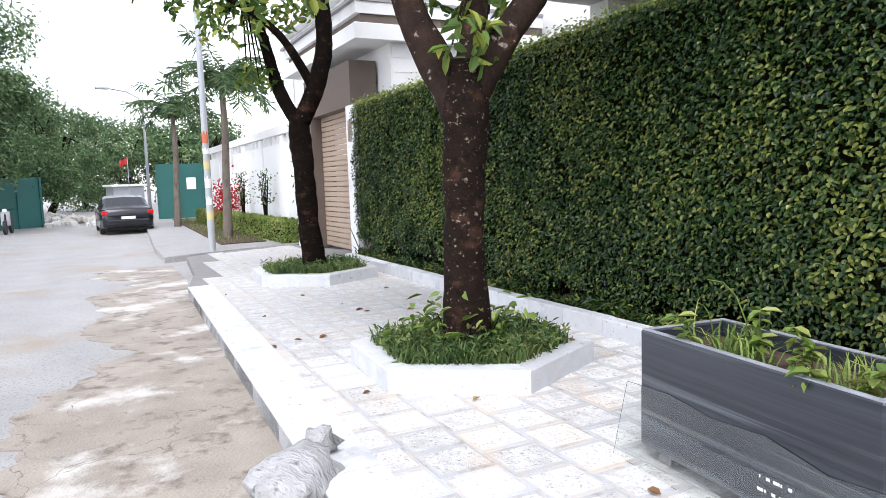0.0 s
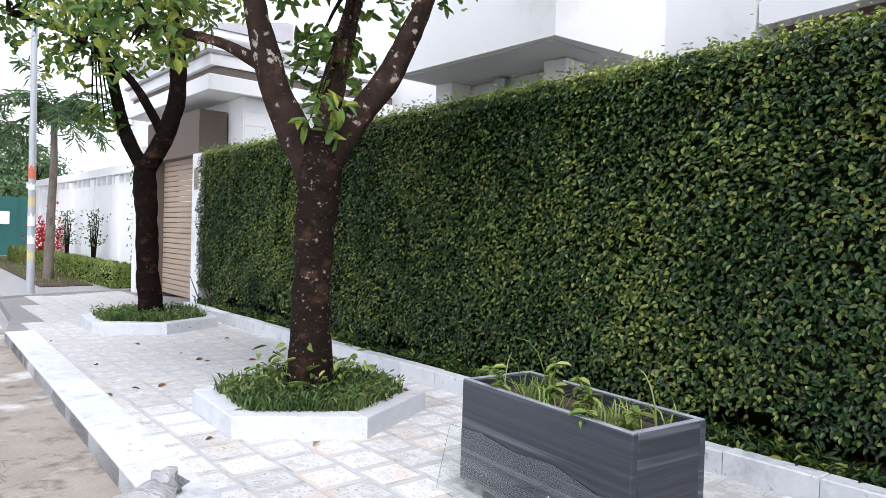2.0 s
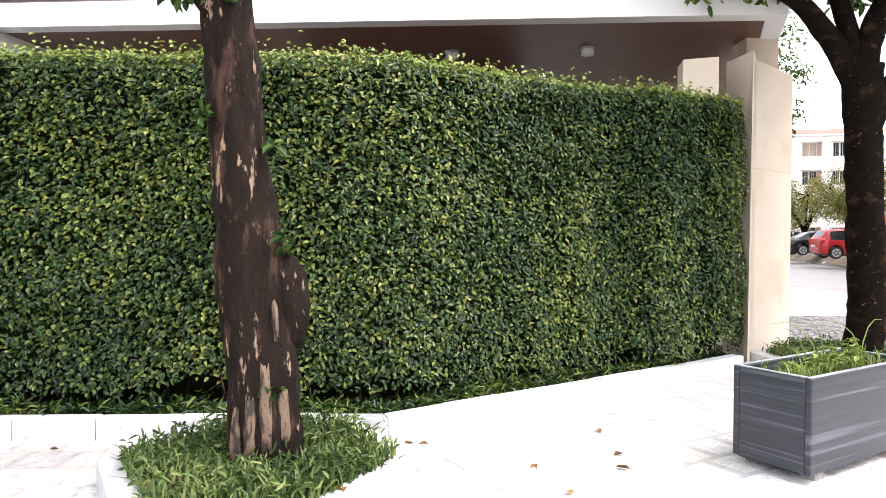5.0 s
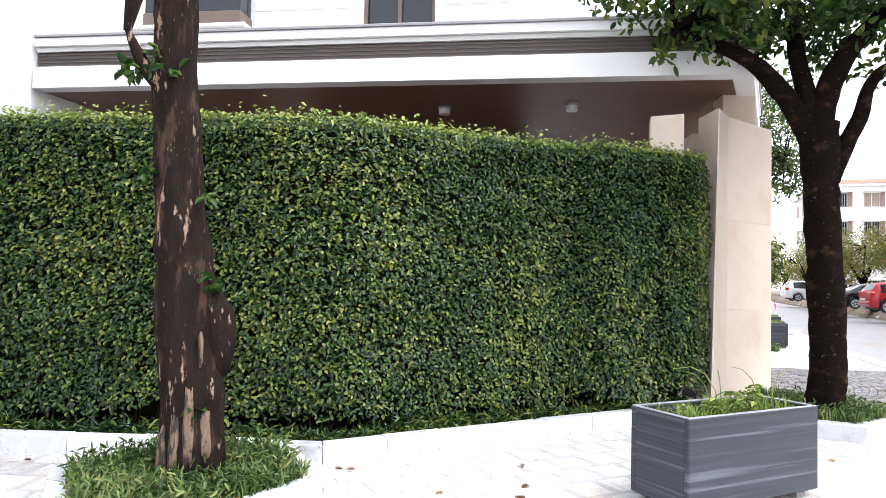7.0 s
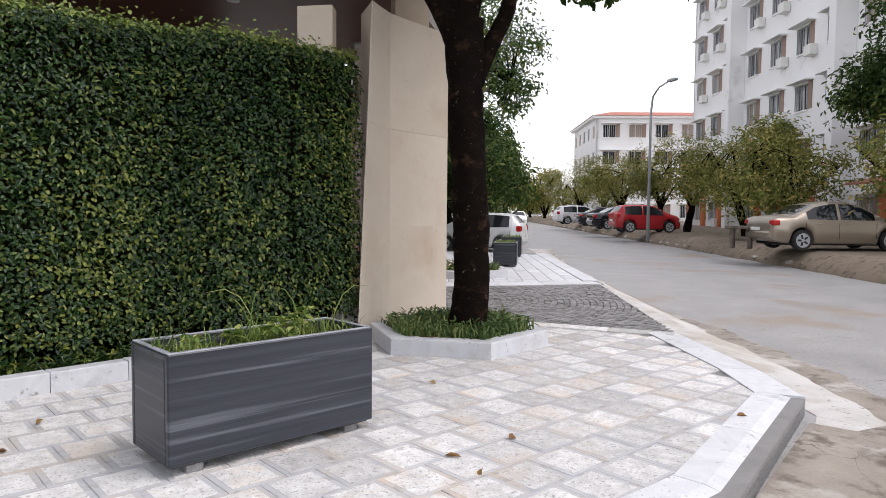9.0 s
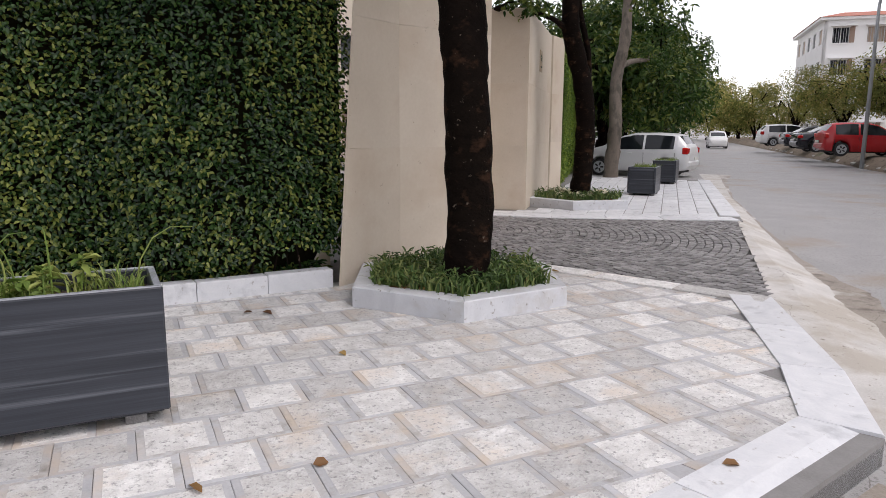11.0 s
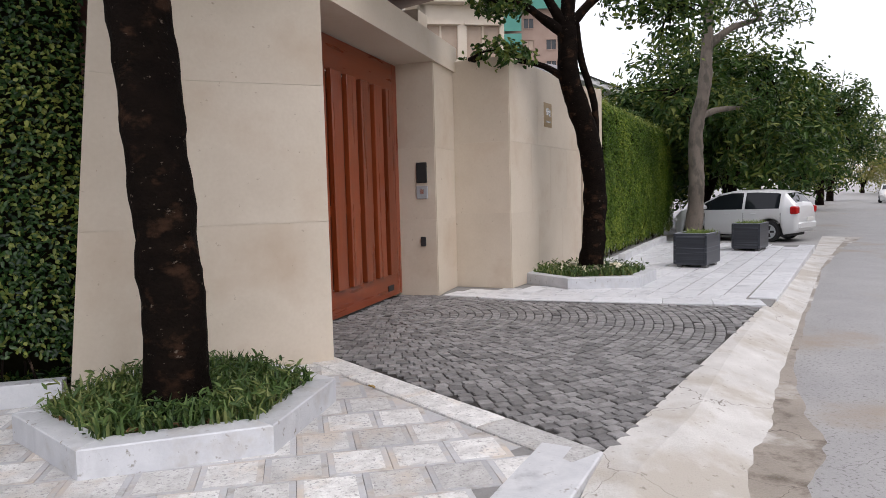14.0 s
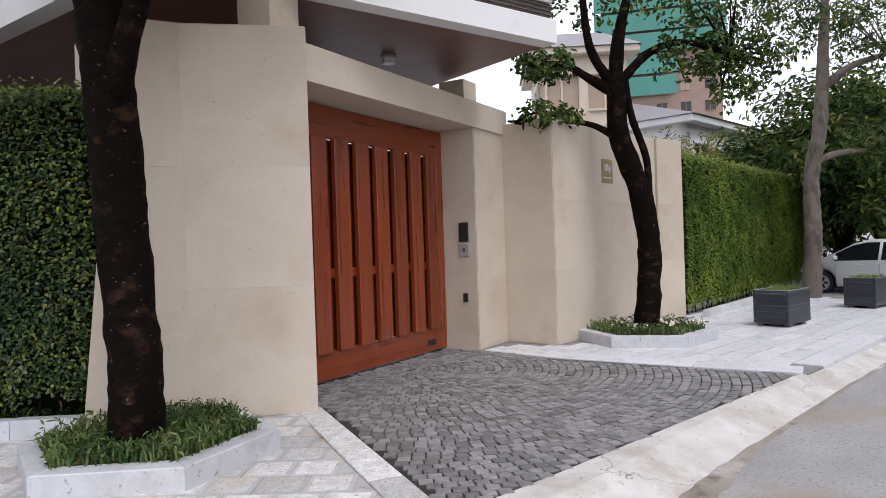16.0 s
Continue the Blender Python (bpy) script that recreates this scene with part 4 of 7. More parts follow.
tree("street_tree", "thick street tree trunk with peeling dark bark and a burl",
     ([(c[0], c[1], 0.08), (c[0] - 0.02, c[1] - 0.02, 0.6), (c[0] + 0.01, c[1] + 0.06, 1.4), (c[0] + 0.02, c[1] + 0.16, 2.4), (c[0] + 0.02, c[1] + 0.20, 3.4), (c[0] + 0.05, c[1] + 0.2, 5.2)], [0.262, 0.225, 0.205, 0.17, 0.155, 0.13]),
     [([(c[0], c[1] + 0.2, 2.9), (c[0] - 0.1, c[1] + 0.38, 3.05), (c[0] - 0.12, c[1] + 0.5, 3.3)], [0.07, 0.05, 0.02])],
     [((c[0] - 0.1, c[1] + 0.42, 3.1), (0.12, 0.16, 0.12), 45), ((c[0] - 0.15, c[1] + 0.2, 2.95), (0.1, 0.1, 0.1), 20), ((c[0] - 0.16, c[1] - 0.16, 1.55), (0.07, 0.07, 0.07), 14), ((c[0] - 0.2, c[1] - 0.1, 0.62), (0.08, 0.08, 0.06), 14), ((c[0] - 0.12, c[1] + 0.3, 2.35), (0.07, 0.07, 0.1), 14), ((c[0] - 0.15, c[1] - 0.05, 2.1), (0.06, 0.06, 0.06), 10), ((c[0], c[1] + 0.2, 6.4), (2.2, 2.2, 1.0), 1300)],
     M_BARK_TAN, M_LEAF_DARK, (0.10, 0.05), 7, 43, 26, bumps=[((c[0] - 0.05, c[1] - 0.17, 1.18), (0.10, 0.13, 0.32))], bare=[(0.36, 160, 0.22, 0.05), (0.47, 183, 0.33, 0.055), (0.40, 212, 0.22, 0.06), (0.30, 138, 0.2, 0.045), (0.98, 200, 0.14, 0.022)])
c = T4
K1 = Vector((-0.42, -0.91, 0))


def off4(r, z, f=0.0):
    p = Vector((c[0], c[1], 0)) + K1 * r + Vector((0.91, -0.42, 0)) * f
    return (p.x, p.y, z)


tree("street_tree", "black-barked street tree with a broad dark crown",
     ([off4(0, 0.08), off4(0.04, 0.8, -0.02), off4(0.0, 1.6, -0.05), off4(-0.05, 2.6, -0.08), off4(-0.08, 3.5, -0.10)], [0.222, 0.192, 0.192, 0.188, 0.21]),
     [([off4(-0.15, 3.3, -0.1), off4(-0.5, 3.9, -0.1), off4(-0.95, 4.3, -0.2), off4(-1.7, 4.7)], [0.14, 0.12, 0.09, 0.06]),
      ([off4(-0.1, 3.4, -0.1), off4(0.05, 4.0, -0.1), off4(0.35, 4.5, -0.2), off4(1.0, 5.2)], [0.16, 0.14, 0.10, 0.06]),
      ([off4(0.02, 2.85, -0.08), off4(0.18, 3.2, -0.08), off4(0.36, 3.55, -0.05), off4(0.6, 4.1), off4(1.4, 4.4)], [0.12, 0.10, 0.085, 0.07, 0.04]),
      ([off4(-0.15, 3.5, -0.1), off4(-0.25, 4.3, 0.1), off4(-0.2, 5.4, 0.7)], [0.12, 0.10, 0.06])],
     # The blob at (-0.4, 5.1, -1.1) is unseen, added to shade the hedge end.
     [(off4(-1.0, 4.75), (1.0, 1.0, 0.45), 900), (off4(-0.4, 5.1, -1.1), (1.3, 1.3, 0.5), 1500), (off4(-1.6, 5.2, -0.6), (1.3, 1.3, 0.5), 1300), (off4(1.5, 4.2, 0.0), (1.0, 0.8, 0.32), 800), (off4(2.5, 4.35, 0.1), (0.9, 0.8, 0.32), 650), (off4(0.6, 4.7, 0.2), (1.0, 1.0, 0.5), 1000), (off4(1.7, 4.75, 0.2), (1.0, 0.9, 0.5), 900), (off4(2.5, 5.0, 0.4), (0.9, 0.9, 0.45), 600),
      (off4(-0.3, 5.7, 0.5), (2.4, 2.4, 0.8), 2200), (off4(1.6, 5.6, 0.6), (1.6, 1.6, 0.7), 1200)],
     M_BARK, M_LEAF_DARK, (0.14, 0.062), 8, 44, 26, trunk_rough=0.15)
c = HEX[4][0]
K5 = Vector((0.24, -0.97, 0))


def off5(r, z, f=0.0):
    p = Vector((c[0], c[1], 0)) + K5 * r + Vector((0.97, 0.24, 0)) * f
    return (p.x, p.y, z)


tree("street_tree", "crooked black street tree with thin horizontal limbs",
     ([off5(0, 0.08), off5(0.08, 0.8), off5(0.10, 1.6), off5(-0.05, 2.5), off5(-0.32, 3.3), off5(-0.36, 4.1)], [0.22, 0.19, 0.18, 0.18, 0.17, 0.15]),
     [([off5(-0.34, 3.95), off5(-0.75, 4.2), off5(-1.2, 4.45), off5(-1.9, 4.5)], [0.10, 0.07, 0.05, 0.03]),
      ([off5(-0.3, 3.2), off5(-0.7, 3.45), off5(-1.2, 3.55), off5(-2.0, 3.55)], [0.07, 0.05, 0.04, 0.02]),
      ([off5(-0.36, 4.0), off5(-0.3, 4.8), off5(-0.1, 5.6)], [0.13, 0.10, 0.06]),
      ([off5(-0.36, 4.05), off5(-0.75, 4.7), off5(-0.85, 5.6)], [0.09, 0.07, 0.05]),
      ([off5(-0.32, 4.1), off5(0.2, 4.6), off5(0.8, 4.75), off5(1.5, 4.5)], [0.09, 0.07, 0.05, 0.03]),
      ([off5(0.12, 2.3), off5(0.1, 2.9), off5(-0.12, 3.6), off5(-0.2, 4.2)], [0.06, 0.06, 0.055, 0.05])],
     [(off5(-1.5, 4.5), (0.7, 0.6, 0.28), 520), (off5(-1.5, 3.6), (0.75, 0.55, 0.26), 560), (off5(0.9, 4.6), (0.7, 0.7, 0.4), 560), (off5(1.5, 4.1), (0.55, 0.5, 0.5), 420), (off5(2.0, 4.6), (0.6, 0.6, 0.4), 360),
      (off5(-0.3, 5.9), (1.9, 1.9, 0.7), 1300), (off5(1.3, 5.4), (1.0, 1.0, 0.45), 600)],
     M_BARK, M_LEAF_DARK, (0.11, 0.055), 7, 45)
tree("street_tree", "tall pale grey trunk beside the parked hatchback",
     ([(13.2, -16.7, -0.1), (13.1, -16.75, 1.5), (13.25, -16.8, 3.0), (13.2, -17.0, 4.2), (13.5, -17.2, 6.0), (13.75, -17.4, 8.4)], [0.24, 0.20, 0.18, 0.17, 0.14, 0.08]),
     [([(13.2, -16.9, 3.4), (13.6, -17.5, 3.6), (14.1, -18.3, 3.7)], [0.10, 0.08, 0.05]), ([(13.4, -17.1, 5.2), (13.8, -17.9, 5.8), (14.4, -19.0, 6.2)], [0.12, 0.09, 0.06])],
     [((14.2, -18.6, 3.9), (0.9, 0.9, 0.5), 500), ((13.4, -17.4, 7.4), (2.6, 2.6, 1.0), 3200), ((14.4, -19.0, 6.3), (1.4, 1.4, 0.6), 800)],
     M_BARK_GREY, M_LEAF_MANGO, (0.16, 0.05), 8, 46)


def simple_tree(x, y, h, r, label, leafm, seed, n=2600, leaf=(0.22, 0.10), low=0.35, bark=None):
    """A roadside tree: tapered trunk, three limbs and an uneven crown of several clumped masses."""
    g = np.random.default_rng(seed)
    lean = g.normal(0, 0.25, 2)
    t0 = h * low
    top = (x + lean[0], y + lean[1], t0)
    limbs, blobs = [], []
    for k in range(4):
        a = k * 1.57 + g.uniform(0, 1)
        e = (top[0] + math.cos(a) * r * 0.5, top[1] + math.sin(a) * r * 0.5, h * g.uniform(0.6, 0.8))
        limbs.append(([top, ((top[0] + e[0]) / 2, (top[1] + e[1]) / 2, (t0 + e[2]) / 2 + 0.2), e], [r * 0.04 + 0.03, 0.06, 0.03]))
    for k in range(8):
        a = g.uniform(0, 6.28)
        d = r * g.uniform(0.25, 0.75)
        s = r * g.uniform(0.38, 0.6)
        blobs.append(((top[0] + math.cos(a) * d, top[1] + math.sin(a) * d, h * g.uniform(low + 0.12, 0.9)), (s, s, s * 0.7), n // 8))
    return tree("roadside_tree", label, ([(x, y, -0.15), (x + lean[0] * 0.5, y + lean[1] * 0.5, t0 * 0.5), top], [r * 0.06 + 0.07, r * 0.05 + 0.06, r * 0.045 + 0.04]), limbs, blobs, bark or M_BARK, leafm, leaf, 9, seed, 9)


# dark mango behind the hatchback, trees along the same side
for i, (x, y, h, r) in enumerate([(18.8, -18.9, 6.6, 4.0), (22.8, -21.3, 6.8, 4.2), (26.5, -19.5, 7.0, 4.0), (31, -27, 7.5, 4.2), (40, -33, 8, 4.5), (50, -40, 8, 4.5), (63, -48, 8, 5)]):
    simple_tree(x, y, h, r, "dense dark green mango tree beside the street", M_LEAF_MANGO, 60 + i, 14000 if i < 3 else 5000, (0.28, 0.095) if i < 3 else (0.34, 0.14), 0.16)
simple_tree(17.0, -13.8, 5.0, 2.6, "light green garden tree behind the hedge", M_LEAF_FAR, 70, 2600, (0.18, 0.05), 0.3)
simple_tree(20.5, -15.6, 5.4, 2.6, "light green garden tree behind the hedge", M_LEAF_FAR, 71, 2200, (0.18, 0.05), 0.3)
# far side of the second street
for i, (s, w, h, r) in enumerate([(6.5, 10.5, 5.0, 3.4), (13, 10.2, 5.2, 3.0), (19, 10.8, 5.6, 3.0), (26, 10.0, 5.8, 3.0), (34, 10.5, 6, 3.2), (43, 10.2, 6, 3.4), (53, 10.5, 6.5, 3.6), (64, 10.5, 6.5, 4), (78, 10.5, 7, 4), (90, 9.5, 8, 4.4), (100, 8.5, 8.5, 4.6), (112, 8, 9, 5), (122, 5, 10, 5), (132, 1, 10, 5), (134, -6, 10, 5.5), (118, -10, 10, 5.5), (-3.0, 15.5, 7.5, 3.6), (28, 17.5, 8.0, 3.5)]):
    x, y = street2(s, w)
    simple_tree(x, y, h, r, "small roadside tree with thin olive leaves", M_LEAF_FAR, 80 + i, 5600, (0.17, 0.07) if i < 9 else (0.34, 0.15), 0.30 if i < 9 else 0.08, M_BARK)
simple_tree(5.9, -31.7, 9.6, 3.6, "tall dark green tree over the annex", M_LEAF_MANGO, 98, 9000, (0.24, 0.09), 0.45)
# both sides of the first street
for i, (x, y, h, r) in enumerate([(-3.2, 32.5, 10.4, 3.8), (-0.9, 36, 10.0, 3.8), (0.2, 40, 8.6, 3.6), (2.0, 46, 8.6, 4.0), (4.6, 54, 8.6, 4.4), (8.5, 63, 8.5, 4.6), (13, 70, 8.5, 5), (18, 74, 8.5, 5), (23, 70, 8.5, 5), (20, 57, 7.5, 4.2), (14.5, 47, 7.0, 3.6)]):
    simple_tree(x, y, h, r, "leafy roadside tree of the side street", M_LEAF_SIDE, 110 + i, 17000 if i < 6 else 9000, (0.21, 0.10) if i < 6 else (0.30, 0.14), 0.07)


# ---- gate house, walls ----
def wall(name, plan, z1, material, label, tops=None, bevel=0.01, z0=-0.05, cat="wall"):
    ob = part(name, prism(plan, z0, z1, bevel, tops), material, None)
    return tagged(ob, label, cat, kind="structure")


gx = Vector((0.957, -0.290))  # along the gate, towards the far jamb
gn = Vector((0.290, 0.957))  # inwards


def gp(s, d, base=(4.62, -9.88)):
    """A plan place s metres along the gate front from the far jamb's corner, d metres inwards."""
    p = Vector(base) + gx * s + gn * d
    return (p.x, p.y)


PL, PR, PF = Vector((-0.45, -7.20)), Vector((0.20, -7.88)), Vector((0.70, -8.98))
PLT = PL.lerp(PR, 0.42)
gate_pillar = wall("pillar_1", [PL, PR, PF, (1.12, -8.6), (0.42, -7.60)], 3.86, M_LIME, "battered cream limestone pillar between hedge and gate", tops=[PLT, PR, PF, (1.12, -8.6), (0.42, -7.60)])
wall("pillar_2", [(-0.10, -7.04), (0.10, -7.16), (0.50, -6.90), (0.16, -6.72)], 3.76, M_LIME, "smaller cream stone pillar behind the hedge end")
jamb = wall("jamb_1", [gp(0, 0), gp(1.02, 0), gp(1.02, 0.9), gp(0, 0.9)], 3.42, M_LIME, "cream stone gate jamb with entry phone")
east = wall("wall_east", [(5.60, -10.12), (5.17, -11.02), (8.46, -12.74), (8.75, -12.2), (6.0, -10.0)], 3.57, M_LIME, "cream limestone boundary wall")
end_pillar = wall("pillar_3", [(8.46, -12.78), (9.05, -13.30), (9.35, -12.9), (8.75, -12.3)], 3.58, M_LIME, "cream stone end pillar of the wall")
wall("lintel", [gp(-4.0, -0.05), gp(1.10, -0.05), gp(1.10, 0.85), gp(-4.0, 0.85)], 3.80, M_LIME, "cream stone beam over the gate", z0=3.40, bevel=0.012)
for s, w, d in ((-4.2, 0.42, 0.02), (0.30, 0.42, 0.3)):
    wall("post", [gp(s, d), gp(s + w, d), gp(s + w, d + 0.45), gp(s, d + 0.45)], 4.42 if s < 0 else 4.25, M_LIME, "short cream stone post under the eaves", z0=3.5)


def facing(root, p, q, z0, z1, courses, cols, t=0.012, lean=0.0):
    """Stone facing slabs over a wall face from p to q, with hairline joints; lean: how far the p end draws in at the top."""
    p, q = Vector(p), Vector(q)
    d = (q - p).normalized()
    o = Vector((d.y, -d.x)) * t
    for r in range(len(courses) - 1):
        za, zb = z0 + (z1 - z0) * courses[r] + 0.0012, z0 + (z1 - z0) * courses[r + 1] - 0.0012
        n = cols if r % 2 == 0 else cols + (1 if cols > 1 else 0)
        for k in range(n):
            bm = bmesh.new()
            ring = []
            for z, kk in ((za, k), (za, k + 1), (zb, k + 1), (zb, k)):
                st = p.lerp(q, lean * (z - z0) / (z1 - z0))
                x = st.lerp(q, kk / n) + d * (0.0012 if kk == k else -0.0012)
                ring.append((x, z))
            fr = [bm.verts.new((x.x + o.x, x.y + o.y, z)) for x, z in ring]
            bk = [bm.verts.new((x.x, x.y, z)) for x, z in ring]
            bm.faces.new(fr)
            for i in range(4):
                j = (i + 1) % 4
                bm.faces.new((fr[j], fr[i], bk[i], bk[j]))
            bmesh.ops.recalc_face_normals(bm, faces=bm.faces)
            part("stone_slab", bm, M_LIMEV, root)


CO = (0.0, 0.33, 0.64, 1.0)
facing(gate_pillar, PL, PR, 0.0, 3.85, CO, 1, lean=0.42)
facing(gate_pillar, PR, PF, 0.0, 3.85, CO, 1)
facing(jamb, gp(0, 0), gp(1.02, 0), 0.0, 3.40, CO, 1)
facing(jamb, gp(0, 0.9), gp(0, 0), 0.0, 3.40, CO, 1)
facing(east, (5.60, -10.12), (5.17, -11.02), 0.0, 3.56, CO, 1)
facing(east, (5.17, -11.02), (8.46, -12.74), 0.0, 3.56, CO, 3)
facing(end_pillar, (8.46, -12.78), (9.05, -13.30), 0.0, 3.57, CO, 1)
# wooden gate
gate = thing("gate", "closed varnished red-brown slatted wooden gate", "gate", at=(*gp(-3.72, 0.57), 0), rz=math.degrees(math.atan2(gx.y, gx.x)))
GW, GH = 3.78, 3.38
part("bottom_rail", box(0, GW, 0, 0.07, 0.03, 0.36, 0.008), M_WOODH, gate)
part("middle_rail", box(0.12, GW - 0.2, 0.012, 0.05, 1.26, 1.38, 0.006), M_WOODH, gate)
part("top_rail", box(0, GW, 0, 0.07, GH - 0.40, GH, 0.008), M_WOODH, gate)
part("stile", box(0, 0.14, -0.004, 0.074, 0.03, GH, 0.008), M_WOOD, gate)
part("stile", box(GW - 0.24, GW, -0.004, 0.074, 0.03, GH, 0.008), M_WOOD, gate)
ns = 8
pitch = (GW - 0.38) / ns
for k in range(ns):
    x0 = 0.14 + k * pitch + 0.055
    part("board", box(x0 + 0.02, x0 + pitch - 0.13, -0.05, 0.02, 0.36, GH - 0.40, 0.006), M_WOOD, gate)
    xl = x0 - 0.04 if k == ns - 1 else x0 - 0.25
    xr = x0 + 0.35 if k == ns - 2 else x0 + 0.165
    # Added boards behind the gaps, coloured dark to stand for the shade there.
    part("gap_shade_board", box(xl, xr, 0.085, 0.10, 1.30, GH - 0.40), M_WOODD, gate)
    part("gap_shade_board", box(xl if k not in (1, 2, 4, 5) else x0 - 0.07, xr, 0.084, 0.099, 0.36, 1.29), M_WOODD, gate)
part("lock", box(GW - 0.62, GW - 0.42, -0.015, 0.0, 0.12, 0.20, 0.004), M_BLACK, gate, "small dark metal lock plate")
# entry phone, bell and lock on the jamb
phone = thing("entry_phone", "black video entry phone above a steel bell plate", "intercom", at=(*gp(-0.013, 0.20), 1.62), rz=math.degrees(math.atan2(-gn.y, -gn.x)))
part("camera_unit", box(-0.08, 0.08, -0.035, 0.0, 0.04, 0.34, 0.008), M_BLACK, phone)
part("bell_plate", box(-0.085, 0.085, -0.025, 0.0, -0.19, 0.0, 0.006), M_METAL, phone, "brushed steel bell plate")
part("bell_button", box(-0.03, 0.03, -0.026, -0.02, -0.12, -0.05, 0.003), M_CHROME, phone)
sw = thing("wall_switch", "small black push switch on the jamb", "switch", at=(*gp(-0.013, 0.20), 0.80), rz=math.degrees(math.atan2(-gn.y, -gn.x)))
part("housing", box(-0.04, 0.04, -0.03, 0.0, -0.07, 0.07, 0.008), M_BLACK, sw)
wd = Vector((8.46 - 5.17, -12.74 + 11.02)).normalized()
plate = thing("name_plate", "engraved brass number plate on the cream wall", "plaque", at=(5.17 + wd.x * 1.75, -11.02 + wd.y * 1.75, 2.82), rz=math.degrees(math.atan2(wd.y, wd.x)))
part("plate", box(-0.20, 0.20, -0.02, 0.004, -0.21, 0.21, 0.006), M_BRASS, plate)
for x0, x1, z0, z1 in ((-0.10, 0.02, 0.0, 0.12), (0.03, 0.12, -0.02, 0.1), (-0.13, 0.13, -0.13, -0.10)):
    part("engraving", box(x0, x1, -0.024, -0.02, z0, z1), M_CHROME, plate)
# what stands in the court behind the gate
court = wall("wall_court", [gp(-6, 9), gp(3, 9), gp(3, 9.3), gp(-6, 9.3)], 3.0, M_WHITE, "white wall at the back of the court")

# roof over the gate court and the terrace: fascia, louvre band, soffit
F0, FC, F2 = Vector((3.55, 1.55)), Vector((-0.30, -7.90)), Vector((3.75, -11.25))
edge_a = (FC - F0).normalized()
edge_b = (F2 - FC).normalized()
in_a, in_b = Vector((-edge_a.y, edge_a.x)), Vector((-edge_b.y, edge_b.x))


def eave(z0, z1, setb, material, name, label, depth=0.25):
    k = setb
    c = FC + (in_a + in_b) * k / (1 + in_a.dot(in_b))
    c2 = FC + (in_a + in_b) * (k + depth) / (1 + in_a.dot(in_b))
    for (p, q, p2, q2) in ((F0 + in_a * k, c, F0 + in_a * (k + depth), c2), (c, F2 + in_b * k, c2, F2 + in_b * (k + depth))):
        ob = part(name, prism([p, q, q2, p2], z0, z1, 0.012), material, None)
        tagged(ob, label, "eaves", kind="structure")


eave(4.30, 4.62, 0.0, M_WHITE, "fascia", "white eaves fascia board")
eave(4.62, 4.86, 0.10, M_DARK, "louvre_band", "dark louvred band above the fascia")
for k in range(4):
    eave(4.645 + k * 0.055, 4.665 + k * 0.055, 0.085, M_BROWN, "louvre", "thin brown louvre slat", 0.02)
eave(4.86, 4.93, 0.06, M_GREYWALL, "cornice", "pale grey cornice strip", 0.3)
eave(4.93, 5.06, 0.0, M_WHITE, "cornice", "white cornice moulding", 0.35)
eave(5.06, 5.10, -0.03, M_GREYROOF, "roof_edge", "thin grey roof edge", 0.4)
c_in = FC + (in_a + in_b) * 0.2 / (1 + in_a.dot(in_b))
far = Vector((9.0, 1.0))
wall("soffit", [F0 + in_a * 0.2, c_in, F2 + in_b * 0.2, F2 + in_b * 5.0, far], 4.36, M_SOFFIT, "reddish brown boarded soffit", z0=4.32, bevel=0, cat="soffit")
wall("roof_slab", [F0 + in_a * 0.2, c_in, F2 + in_b * 0.2, F2 + in_b * 5.0, far], 5.02, M_GREYROOF, "flat grey roof slab", z0=4.88, bevel=0, cat="roof")
for x, y in ((1.9, -6.4), (2.75, -4.6), (3.6, -8.9)):
    lamp = thing("ceiling_lamp", "small round ceiling lamp under the soffit", "lamp", at=(x, y, 4.32))
    part("base", cylinder(0, 0, -0.03, 0.0, 0.11), M_METAL, lamp)
    part("shade", cylinder(0, 0, -0.11, -0.03, 0.09), M_LAMP, lamp, "frosted white shade")
# ground floor of the house in the shade
wall("house_wall", [F0 + in_a * 4.2, FC + in_a * 4.6 - edge_a * 3, FC + in_a * 5.0 - edge_a * 3, F0 + in_a * 4.6], 4.32, M_SOFFIT, "brown panelled ground floor wall in shade")
wall("house_pier", [F0 + in_a * 2.6 + edge_a * 2.6, F0 + in_a * 2.6 + edge_a * 3.5, F0 + in_a * 3.2 + edge_a * 3.5, F0 + in_a * 3.2 + edge_a * 2.6], 4.32, M_LIME, "cream stone pier of the terrace")
# upper floor, set back, with horizontal siding and windows
ua = F0 + in_a * 1.6
ub = FC + in_a * 1.6 - edge_a * 3.2
ud = in_a * 7


